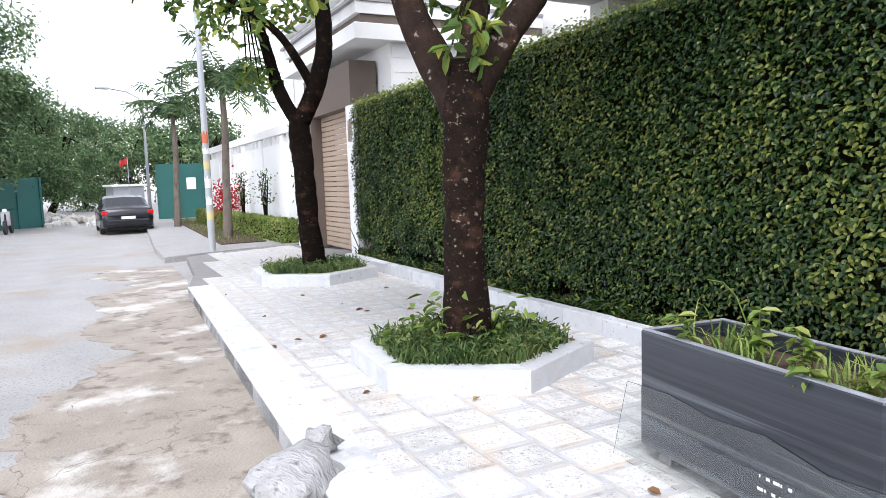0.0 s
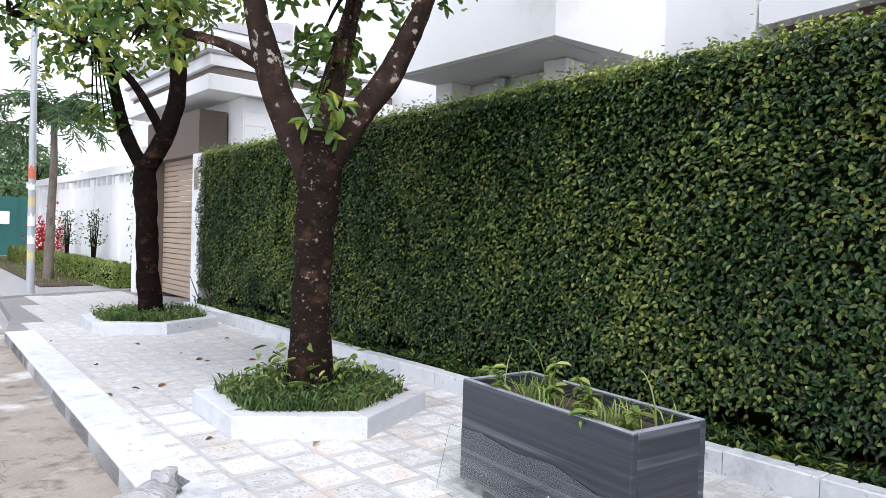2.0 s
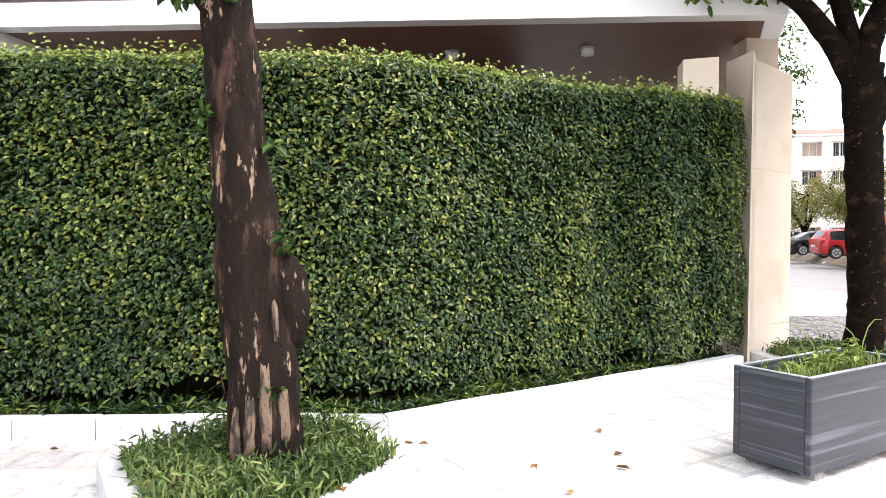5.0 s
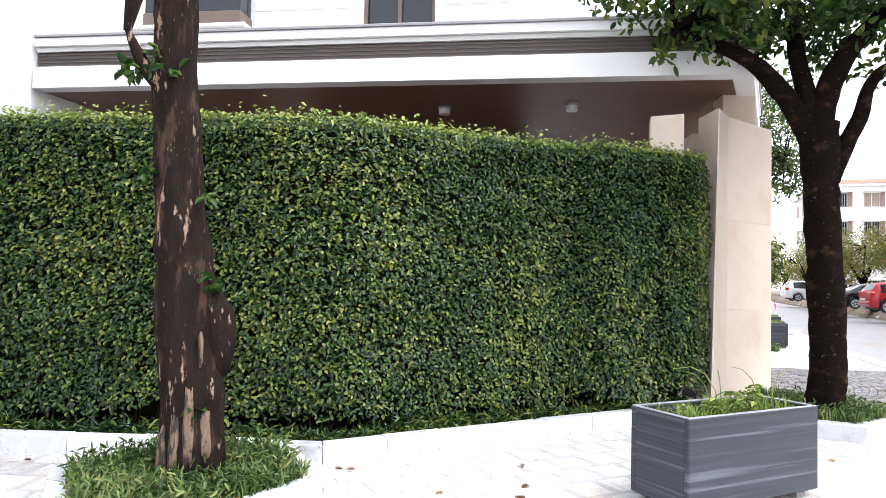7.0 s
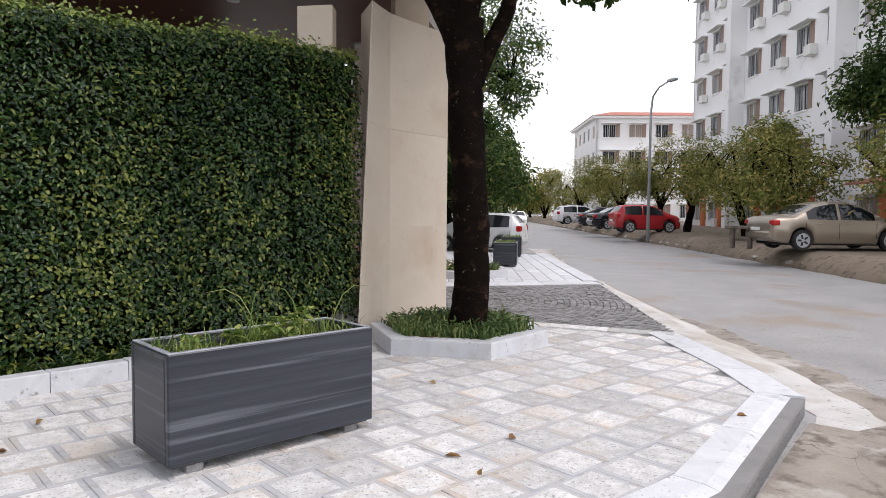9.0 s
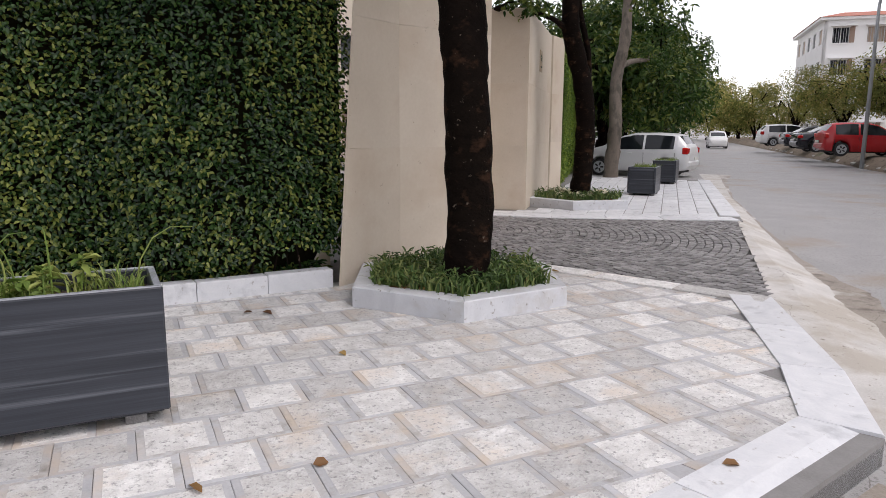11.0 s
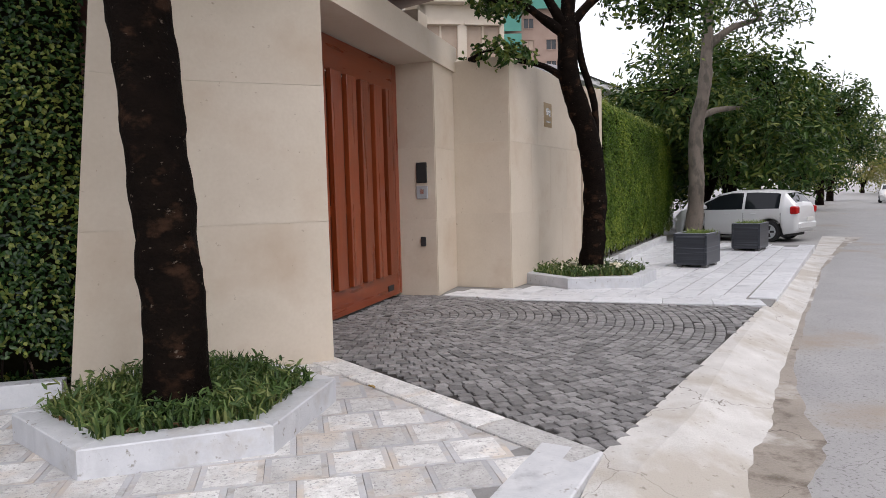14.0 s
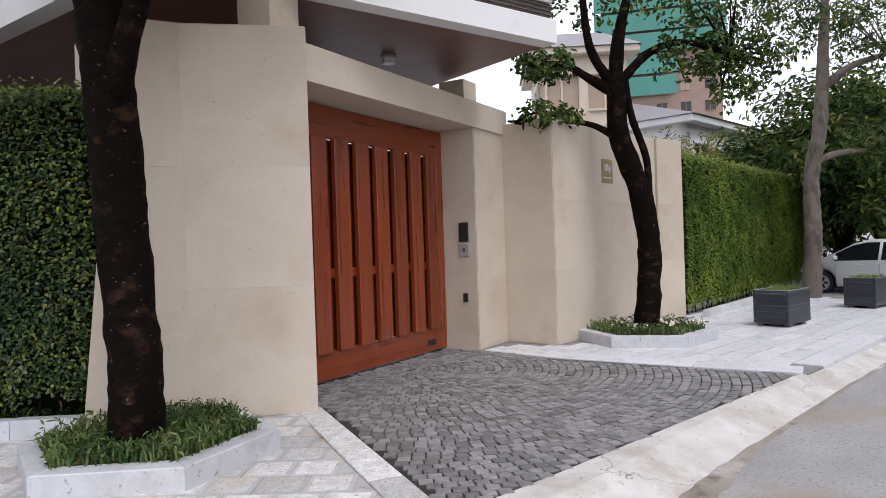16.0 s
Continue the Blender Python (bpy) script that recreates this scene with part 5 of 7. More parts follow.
def facade(name, a, b, z0, z1, thick, material, holes, label, group=""):
    """A wall from a to b with rectangular openings (s0, s1, z0, z1), and a framed pane in each."""
    d = (b - a).normalized()
    nrm = Vector((-d.y, d.x))
    L = (b - a).length
    root = thing(name, label, "wall", kind="structure")
    xs = sorted({0.0, L, *[h[0] for h in holes], *[h[1] for h in holes]})
    zs = sorted({z0, z1, *[h[2] for h in holes], *[h[3] for h in holes]})
    bm = bmesh.new()
    for x0, x1 in zip(xs[:-1], xs[1:]):
        for y0, y1 in zip(zs[:-1], zs[1:]):
            if any(h[0] <= x0 and x1 <= h[1] and h[2] <= y0 and y1 <= h[3] for h in holes):
                continue
            box(x0, x1, 0, thick, y0, y1, 0, bm)
    m = Matrix(((d.x, nrm.x, 0, a.x), (d.y, nrm.y, 0, a.y), (0, 0, 1, 0), (0, 0, 0, 1)))
    bmesh.ops.remove_doubles(bm, verts=bm.verts, dist=0.001)
    w = part("wall", bm, material, root)
    root.matrix_basis = m
    for h in holes:
        win = part("window", box(h[0], h[1], thick * 0.55, thick * 0.6, h[2], h[3]), M_GLASS_DARK, root, "dark window pane")
        bm = bmesh.new()
        fw = 0.06
        box(h[0], h[0] + fw, thick * 0.3, thick * 0.5, h[2], h[3], 0, bm)
        box(h[1] - fw, h[1], thick * 0.3, thick * 0.5, h[2], h[3], 0, bm)
        box(h[0] + fw, h[1] - fw, thick * 0.3, thick * 0.5, h[2], h[2] + fw, 0, bm)
        box(h[0] + fw, h[1] - fw, thick * 0.3, thick * 0.5, h[3] - fw, h[3], 0, bm)
        mid = (h[0] + h[1]) / 2
        box(mid - fw / 2, mid + fw / 2, thick * 0.3, thick * 0.5, h[2] + fw, h[3] - fw, 0, bm)
        part("frame", bm, M_BROWN, win)
        part("sill", box(h[0] - 0.08, h[1] + 0.08, -0.1, thick * 0.3, h[2] - 0.1, h[2] - 0.004, 0.01), M_WHITE, win)
    return root


up = facade("upper_wall", ua, ub, 4.9, 8.6, 0.3, M_WHITE, [(1.2, 2.6, 5.35, 7.2), (4.6, 5.8, 5.3, 7.6)], "white upper storey wall with grooved siding and brown windows")
for k in range(12):
    z = 5.15 + k * 0.28
    for s0, s1 in ((2.75, 4.5), (5.9, (ub - ua).length)):
        part("siding_board", box(s0, s1, -0.018, 0.0, z, z + 0.262, 0.005), M_WHITE, up)
wall("upper_side", [ub, ub + in_a * 0.3, ub + in_a * 6 + edge_a * 0.3, ub + in_a * 6], 8.6, M_WHITE, "white upper storey end wall", z0=4.9)
# bay window on the upper floor
bay = thing("bay_window", "projecting white-framed bay window with dark glass", "window", at=(*(ua + edge_a * 0.9), 5.1), rz=math.degrees(math.atan2(edge_a.y, edge_a.x)))
part("base", box(0, 1.9, -0.55, 0, 0.25, 0.42, 0.02), M_WHITE, bay)
part("cornice", box(-0.05, 1.95, -0.6, 0, 0.42, 0.5, 0.02), M_GREYWALL, bay)
part("box_front", box(0.1, 1.8, -0.45, 0, 0.5, 0.75, 0.01), M_BROWN, bay)
part("pane", box(0.12, 1.78, -0.42, -0.02, 0.75, 2.2), M_GLASS_DARK, bay)

# tall white main house
W0 = Vector((3.55, 1.6))
W1 = Vector((4.75, 3.9))
wall("main_house_wall", [W0, W0 + Vector((8, -3.5)), (14, 12), (6.8, 13.5), W1 + Vector((2.2, 3.0)), W1], 10.5, M_WHITE, "tall plain white villa wall", bevel=0.02)
bal_c = Vector((2.2, 3.68))
bd = Vector((math.sin(radians(14)), math.cos(radians(14))))
bn = Vector((bd.y, -bd.x))
wall("balcony_block", [bal_c, bal_c + bn * 2.3 - bd * 0.25, bal_c + bn * 5 + bd * 3.4, bal_c + bd * 3.4], 5.9, M_WHITE, "projecting white balcony block with grey underside", z0=4.15, bevel=0.015, cat="balcony")
wall("balcony_soffit", [bal_c + (bd + bn) * 0.12, bal_c + bn * 2.2 + bd * 0.1, bal_c + bn * 4.6 + bd * 3.25, bal_c + bd * 3.25 + bn * 0.12], 4.152, M_GREYWALL, "grey rendered balcony underside", z0=4.135, bevel=0, cat="soffit")
sl = thing("soffit_lamp", "small square grey lamp under the balcony", "lamp", at=(*(bal_c + bn * 1.18 + bd * 2.05), 4.10))
part("housing", box(-0.10, 0.10, -0.10, 0.10, -0.16, 0.0, 0.01), M_METAL, sl)
wall("balcony_wall", [bal_c + bn * 1.3 + bd * 0.9, bal_c + bn * 1.6 + bd * 0.9, bal_c + bn * 1.6 + bd * 3.3, bal_c + bn * 1.3 + bd * 3.3], 4.13, M_GREYWALL, "grey wall under the balcony")
for s0 in (0.5, 2.9):
    wall("balcony_pier", [bal_c + bn * 0.85 + bd * s0, bal_c + bn * 1.28 + bd * s0, bal_c + bn * 1.28 + bd * (s0 + 0.4), bal_c + bn * 0.85 + bd * (s0 + 0.4)], 4.13, M_WHITE, "white pier under the balcony")
wall("garden_wall", [(3.45, 11.3), (3.75, 11.2), (5.6, 17.0), (5.3, 17.1)], 2.2, M_WHITE, "white inner garden wall")

# ---- neighbour's gate with roller shutter ----
na = Vector((math.sin(radians(15)), math.cos(radians(15))))
nn = Vector((na.y, -na.x))
nb = Vector((2.66, 11.52))


def npos(s, d):
    p = nb + na * s + nn * d
    return (p.x, p.y)


wall("gate_post_1", [npos(0, 0), npos(0.42, 0), npos(0.42, 0.6), npos(0, 0.6)], 3.06, M_WHITE, "white gate post with a small plate")
wall("gate_post_2", [npos(3.75, -0.1), npos(4.1, -0.1), npos(4.1, 0.9), npos(3.75, 0.9)], 3.5, M_WHITE, "white gate post")
wall("hedge_end_wall", [npos(-0.02, 0.1), npos(-0.3, 0.2), npos(-0.3, 0.95), npos(-0.02, 0.95)], 3.1, M_BROWN, "brown end panel of the hedge")
np_ = thing("post_plate", "small bronze plate on the gate post", "plaque", at=(*npos(0.21, 0), 2.55), rz=90 - 15 + 180)
part("plate", box(-0.13, 0.13, 0.0, 0.02, -0.22, 0.22, 0.005), M_BRASS, np_)
wall("brown_frame", [npos(3.3, 0.12), npos(3.74, 0.12), npos(3.74, 0.7), npos(3.3, 0.7)], 3.45, M_BROWN, "brown clad gate frame")
wall("brown_lintel", [npos(0.43, 0.12), npos(3.74, 0.12), npos(3.74, 0.7), npos(0.43, 0.7)], 4.0, M_BROWN, "brown clad beam over the shutter", z0=3.08)
shut = thing("roller_shutter", "closed beige-brown slatted roller shutter", "shutter", at=(*npos(0.42, 0.4), 0), rz=math.degrees(math.atan2(na.y, na.x)))
for k in range(26):
    part("slat", box(0.0, 2.9, -0.02, 0.02, 0.01 + k * 0.119, 0.01 + k * 0.119 + 0.108, 0.012), M_SHUTTER, shut)
wall("gatehouse", [npos(-0.25, 0.75), npos(4.3, 0.75), npos(4.3, 4.2), npos(-0.25, 4.2)], 4.25, M_WHITE, "white gatehouse with grooved siding", z0=3.0)
for k in range(4):
    wall("siding", [npos(-0.27, 0.78), npos(-0.25, 0.78), npos(-0.25, 4.1), npos(-0.27, 4.1)], 3.12 + k * 0.28 + 0.262, M_WHITE, "white siding board", z0=3.12 + k * 0.28, bevel=0)
for z0, z1, o, m, nm in ((4.25, 4.55, 0.55, M_WHITE, "canopy_slab"), (4.55, 4.72, 0.42, M_BROWN, "canopy_band"), (4.72, 4.95, 0.52, M_WHITE, "canopy_top"), (4.95, 5.02, 0.6, M_GREYROOF, "canopy_edge")):
    wall(nm, [npos(-0.3 - o * 0.3, 0.5 - o), npos(4.4 + o, 0.5 - o), npos(4.4 + o, 4.3), npos(-0.3 - o * 0.3, 4.3)], z1, m, "white gatehouse canopy with dark band", z0=z0, cat="canopy")

# neighbour's long white fence wall with piers
fa, fb = Vector(npos(4.1, 0.45)), Vector(npos(20, 0.2))
fd = (fb - fa).normalized()
fn = Vector((fd.y, -fd.x))
fw = wall("fence_wall", [fa, fb, fb + fn * 0.25, fa + fn * 0.25], 2.75, M_OLDWHITE, "long white rendered fence wall, weathered at the top")
for k in range(6):
    p = fa + fd * (0.3 + k * 2.6)
    wall("fence_pier", [p - fn * 0.06, p + fd * 0.4 - fn * 0.06, p + fd * 0.4 + fn * 0.3, p + fn * 0.3], 2.95, M_OLDWHITE, "white fence pier")
wall("fence_coping", [fa - fn * 0.08, fb - fn * 0.08, fb + fn * 0.33, fa + fn * 0.33], 3.25, M_OLDWHITE, "grey weathered coping of the fence wall", z0=3.0)
for k in range(27):
    p = fa + fd * (0.2 + k * 0.57)
    wall("baluster", [p, p + fd * 0.16, p + fd * 0.16 + fn * 0.2, p + fn * 0.2], 3.0, M_OLDWHITE, "fence baluster", z0=2.75, bevel=0)


# ---- stone box planters ----
def box_planter(x, y, rz, L, Wd, z0, H, label, seed, weeds=15, plants=0, stalks=0):
    root = thing("stone_planter", label, "planter", "black marble box planters", at=(x, y, 0), rz=rz)
    t = 0.045
    part("long_panel", box(-L / 2, L / 2, -Wd / 2, -Wd / 2 + t, z0, z0 + H, 0.009), M_BOX, root)
    part("long_panel", box(-L / 2, L / 2, Wd / 2 - t, Wd / 2, z0, z0 + H, 0.009), M_BOX, root)
    part("end_panel", box(-L / 2 + 0.001, -L / 2 + t, -Wd / 2 + t, Wd / 2 - t, z0, z0 + H - 0.002, 0.009), M_BOX, root)
    part("end_panel", box(L / 2 - t, L / 2 - 0.001, -Wd / 2 + t, Wd / 2 - t, z0, z0 + H - 0.002, 0.009), M_BOX, root)
    for x0, x1, y0, y1 in ((-L / 2 + 0.006, L / 2 - 0.006, -Wd / 2 + 0.006, -Wd / 2 + t - 0.006), (-L / 2 + 0.006, L / 2 - 0.006, Wd / 2 - t + 0.006, Wd / 2 - 0.006), (-L / 2 + 0.006, -L / 2 + t - 0.006, -Wd / 2 + t, Wd / 2 - t), (L / 2 - t + 0.006, L / 2 - 0.006, -Wd / 2 + t, Wd / 2 - t)):
        # Thin added strip whose pale colour stands for sky sheen on the top edge.
        part("rim", box(x0, x1, y0, y1, z0 + H - 0.004, z0 + H + 0.003, 0.002), M_RIM_SHEEN, root, "pale top strip painted as sky sheen")
    part("base_slab", box(-L / 2 + 0.03, L / 2 - 0.03, -Wd / 2 + 0.03, Wd / 2 - 0.03, z0 - 0.012, z0 + 0.03), M_BOX, root)
    for sx in (-1, 1):
        for sy in (-1, 1):
            part("foot", box(sx * (L / 2 - 0.16) - 0.05, sx * (L / 2 - 0.16) + 0.05, sy * (Wd / 2 - 0.08) - 0.05, sy * (Wd / 2 - 0.08) + 0.05, 0, z0 - 0.01, 0.005), M_SETT, root)
    part("soil", box(-L / 2 + t, L / 2 - t, -Wd / 2 + t, Wd / 2 - t, z0 + H - 0.25, z0 + H - 0.09), M_SOIL, root, "weedy brown soil")
    g = np.random.default_rng(seed)
    P = np.stack([g.uniform(-L / 2 + 0.08, L / 2 - 0.08, weeds), g.uniform(-Wd / 2 + 0.08, Wd / 2 - 0.08, weeds), np.full(weeds, z0 + H - 0.09)], 1)
    P = np.repeat(P, 18, 0) + g.normal(0, 0.035, (weeds * 18, 3)) * [1, 1, 0]
    tagged(put("grass", blade_mesh("grass", P, 0.16, 0.009, M_GRASS, 1.1, seed), root, label="thin bright green grass"), kind="stuff")
    top = z0 + H - 0.09
    for k in range(plants):  # broad-leaved weeds: a leaning stem with leaves in pairs up to its tip
        x0, y0 = g.uniform(-L / 2 + 0.15, L / 2 - 0.15), g.uniform(-Wd / 2 + 0.12, Wd / 2 - 0.12)
        h = g.uniform(0.10, 0.25)
        lx, ly = g.normal(0, 0.06, 2)
        stem = [Vector((x0 + lx * t * t, y0 + ly * t * t, top + h * t)) for t in (0, 0.35, 0.7, 1.0)]
        v, f = tubes([(stem, [0.006, 0.005, 0.004, 0.003])], 5)
        weed = put("weed", mesh("weed", v, f, M_GRASS), root, label="broad-leaved weed")
        q, up = [], []
        for t in (0.35, 0.5, 0.65, 0.8, 0.92, 1.0):
            c = stem[0].lerp(stem[3], t)
            for j in range(3):
                an = t * 9 + j * 2.09
                q.append((c.x, c.y, c.z))
                up.append((math.cos(an) * 3, math.sin(an) * 3, 1.0 - t))
        tagged(put("leaves", leaf_mesh("leaves", q, np.tile([0, 0, 1.6], (len(q), 1)), 0.08, 0.036, M_GRASS, up=up, seed=seed + k), weed), kind="stuff")
    specs = []
    for k in range(stalks):  # long grass stalks, some hanging over the rim
        x0, y0 = g.uniform(-L / 2 + 0.1, L / 2 - 0.1), g.uniform(-Wd / 2 + 0.08, Wd / 2 - 0.08)
        an, h, reach = g.uniform(0, 6.28), g.uniform(0.22, 0.48), g.uniform(0.08, 0.36)
        pts = [(x0 + math.cos(an) * reach * t ** 1.6, y0 + math.sin(an) * reach * t ** 1.6, top + h * (1.9 * t - (0.9 + 2.2 * max(0, reach - 0.2)) * t * t)) for t in (0, 0.25, 0.5, 0.75, 1.0)]
        specs.append((pts, [0.005, 0.0045, 0.004, 0.003, 0.0015]))
    if specs:
        v, f = tubes(specs, 4)
        tagged(put("stalk_layer", mesh("stalk_layer", v, f, M_GRASS), root, label="long thin grass stalks"), kind="stuff")
    return root


box_planter(-2.10, 1.40, math.degrees(math.atan2(-1.25, -0.49)), 1.36, 0.56, 0.06, 0.63, "black veined marble box planter with weeds", 51, 15, 7, 4)
box_planter(-3.16, -5.42, math.degrees(math.atan2(-1.32, 0.32)), 1.38, 0.56, 0.06, 0.63, "black veined marble box planter with tall weeds", 52, 26, 7, 6)
box_planter(7.66, -14.80, -37, 0.86, 0.62, 0.06, 0.58, "square black marble planter with grass", 53, 40)
box_planter(10.7, -17.15, -37, 0.86, 0.62, 0.06, 0.58, "square black marble planter near the hatchback", 54, 40)

# broken glass sheet leaning on the first box planter
gl = thing("glass_sheet", "broken clear glass sheet leaning on the planter", "glass", at=(-2.50, 1.45, 0), rz=math.degrees(math.atan2(-1.50, -0.55)))
bm = bmesh.new()
top = [(-0.82, 0.40), (-0.5, 0.42), (-0.2, 0.39), (0.1, 0.41), (0.4, 0.36), (0.62, 0.38), (0.8, 0.35)]
ring = [(-0.85, 0.0), (0.83, 0.0)] + top[::-1]
lean = 0.30
fr = [bm.verts.new((x, lean * -z * -1 * 0.6, z)) for x, z in ring]
bk = [bm.verts.new((x, lean * z * 0.6 + 0.006, z)) for x, z in ring]
bm.faces.new(fr)
bm.faces.new(bk[::-1])
for i in range(len(ring)):
    j = (i + 1) % len(ring)
    bm.faces.new((fr[j], fr[i], bk[i], bk[j]))
bmesh.ops.recalc_face_normals(bm, faces=bm.faces)
pane = part("pane", bm, M_GLASS, gl)
pane.visible_shadow = False
for k in range(9):
    x = 0.10 + (k % 5) * 0.036
    z = 0.24 if k < 5 else 0.19
    part("mark", box(x, x + 0.006 + 0.012 * (k % 3), 0.18 * z - 0.003, 0.18 * z - 0.001, z, z + 0.013), M_PAPER, gl, "white scribbled mark")

# sack on the street by the kerb
bag = thing("sack", "crumpled dusty grey plastic sack at the kerb", "sack", at=(-3.60, 3.23, -0.15), rz=30)
bm = bmesh.new()
bmesh.ops.create_icosphere(bm, subdivisions=4, radius=1)
for v in bm.verts:
    n1 = noise.noise(v.co * 1.7) * 0.22 + noise.noise(v.co * 5.0) * 0.12 + abs(noise.noise(v.co * 9.0)) * 0.10
    v.co = Vector((v.co.x * 0.27, v.co.y * 0.21, max(-0.13, v.co.z * 0.17))) * (1 + n1) + Vector((0, 0, 0.14))
    v.co.z = max(0.0, v.co.z)
part("body", bm, M_BAG, bag, smooth=True)
bm = bmesh.new()
bmesh.ops.create_cone(bm, cap_ends=True, segments=14, radius1=0.04, radius2=0.11, depth=0.14)
for v in bm.verts:
    v.co = Vector((v.co.x * (1 + 0.3 * math.sin(v.index * 2.4)), v.co.y * (1 + 0.3 * math.cos(v.index * 1.7)), v.co.z))
    v.co = Matrix.Rotation(radians(65), 3, "Y") @ v.co + Vector((0.30, 0.03, 0.20))
part("neck", bm, M_BAG, bag, "twisted open neck of the sack", True)


# ---- cars ----
def car(x, y, rz, paint, label, L=4.4, Wd=1.75, H=1.47, hatch=False, z=-0.15, lamps=True):
    """A parked car, nose towards its own +x."""
    root = thing("car", label, "car", "parked cars", at=(x, y, z), rz=rz)
    h = Wd / 2
    k = H / 1.5
    if hatch:
        top = [(-0.50, 0.72), (-0.492, 1.00), (-0.475, 1.10), (-0.40, 1.42), (-0.35, 1.47), (-0.20, 1.50), (0.0, 1.49), (0.10, 1.41), (0.29, 1.05), (0.42, 0.92), (0.48, 0.74), (0.50, 0.50)]
        sides, screens = ((-0.37, -0.115), (-0.095, 0.215)), ((0.115, 0.285), (-0.468, -0.405))
    else:
        top = [(-0.50, 0.70), (-0.493, 0.98), (-0.46, 1.04), (-0.34, 1.07), (-0.20, 1.40), (-0.10, 1.49), (0.03, 1.49), (0.11, 1.40), (0.27, 1.02), (0.41, 0.89), (0.475, 0.74), (0.50, 0.52)]
        sides, screens = ((-0.265, -0.06), (-0.04, 0.195)), ((0.125, 0.262), (-0.33, -0.205))
    curve = lambda pts, q: float(np.interp(q, [c[0] for c in pts], [c[1] for c in pts]))
    wide = [(-0.50, 0.78), (-0.48, 0.91), (-0.40, 0.985), (-0.2, 1.0), (0.25, 1.0), (0.39, 0.95), (0.465, 0.84), (0.50, 0.64)]
    under = [(-0.50, 0.36), (-0.47, 0.27), (-0.38, 0.21), (0.38, 0.19), (0.48, 0.23), (0.50, 0.30)]
    axles, arch = (-0.295, 0.305), 0.37
    S = sorted({*np.linspace(-0.5, 0.5, 81).round(4), *[c[0] for c in top], *[e for r in sides + screens for e in r]})
    rows = []
    for q in S:
        w, zt = curve(wide, q) * h, curve(top, q) * k
        belt = min(zt - 0.03, (0.97 - 0.07 * (q + 0.5)) * k)
        zl = curve(under, q)
        for ax in axles:
            d = (q - ax) * L
            if abs(d) < arch:
                zl = max(zl, 0.31 + math.sqrt(arch * arch - d * d))
        wr = w * (0.95 - 0.17 * min(1, (zt - belt) / (0.5 * k)))
        zl = min(zl, belt - 0.06)
        half = [(0, zl), (0.90 * w, zl), (0.985 * w, zl + 0.05), (w, (zl + belt) / 2 + 0.03), (0.975 * w, belt), (wr, max(belt + 0.004, zt - 0.075)), (wr * 0.84, max(belt + 0.008, zt - 0.012)), (0, zt + 0.012)]
        rows.append([(q * L, yy, zz) for yy, zz in half] + [(q * L, -yy, zz) for yy, zz in half[-2:0:-1]])
    n = len(rows[0])
    verts = [v for r in rows for v in r]
    shell, glass = [], []
    for i in range(len(rows) - 1):
        mid = (S[i] + S[i + 1]) / 2
        for j in range(n):
            f = (i * n + j, i * n + (j + 1) % n, (i + 1) * n + (j + 1) % n, (i + 1) * n + j)
            side = j in (4, n - 5) and any(r[0] < mid < r[1] for r in sides)
            screen = j in (6, n - 7) and any(r[0] < mid < r[1] for r in screens)
            (glass if side or screen else shell).append(f)
    shell += [tuple(range(n))[::-1], tuple((len(rows) - 1) * n + j for j in range(n))]
    for nm, fs, m, lab in (("body", shell, paint, ""), ("glazing", glass, M_GLASS_DARK, "dark tinted windows")):
        bm = bmesh.new()
        bv = [bm.verts.new(v) for v in verts]
        for f in fs:
            bm.faces.new([bv[i] for i in f])
        bmesh.ops.delete(bm, geom=[v for v in bm.verts if not v.link_faces], context="VERTS")
        bmesh.ops.recalc_face_normals(bm, faces=bm.faces)
        part(nm, bm, m, root, lab, True)
    for sy in (-1, 1):
        for q in (0.205, (sides[0][1] + sides[1][0]) / 2, sides[0][0] - 0.012):
            part("door_seam", box(q * L - 0.004, q * L + 0.004, sy * h * 0.99 - 0.012, sy * h * 0.99 + 0.012, 0.36, 0.84 * k), M_BLACK, root)
        part("mirror", box(0.19 * L - 0.05, 0.19 * L + 0.07, sy * (h + 0.09) - 0.07, sy * (h + 0.09) + 0.07, 0.95 * k, 1.07 * k, 0.03), paint, root)
        for q in (-0.20, 0.0):
            part("door_handle", box(q * L, q * L + 0.17, sy * h * 0.995 - 0.015, sy * h * 0.995 + 0.015, 0.80 * k, 0.83 * k, 0.006), paint, root)
        for sx in (-0.295, 0.305):
            wheel = thing("wheel", "", "")
            wheel.parent = root
            wheel.matrix_basis = pose(sx * L, sy * (h - 0.11), 0.31, 90, 0, 0)
            bm = cylinder(0, 0, -0.10, 0.10, 0.31, 22)
            bmesh.ops.bevel(bm, geom=[e for e in bm.edges if abs(e.verts[0].co.z - e.verts[1].co.z) < 0.01], offset=0.03, segments=2, affect="EDGES")
            part("tyre", bm, M_BLACK, wheel, "black rubber tyre")
            part("rim", cylinder(0, 0, -0.106, 0.106, 0.215, 20), M_METAL, wheel, "silver alloy rim")
            for q in range(5):
                a = q * 72
                bm = box(0.05, 0.17, -0.03, 0.03, -0.109, 0.109)
                bmesh.ops.rotate(bm, verts=bm.verts, matrix=Matrix.Rotation(radians(a + 36), 3, "Z"))
                part("gap", bm, M_BLACK, wheel)
        z0, z1 = (0.80, 1.02) if hatch else (0.76, 0.93)
        part("tail_lamp", box(-0.497 * L, -0.445 * L, sy * h * 0.82 - 0.12, sy * h * 0.82 + 0.125, z0 * k, z1 * k, 0.03), M_RED_LAMP, root, "red tail lamp")
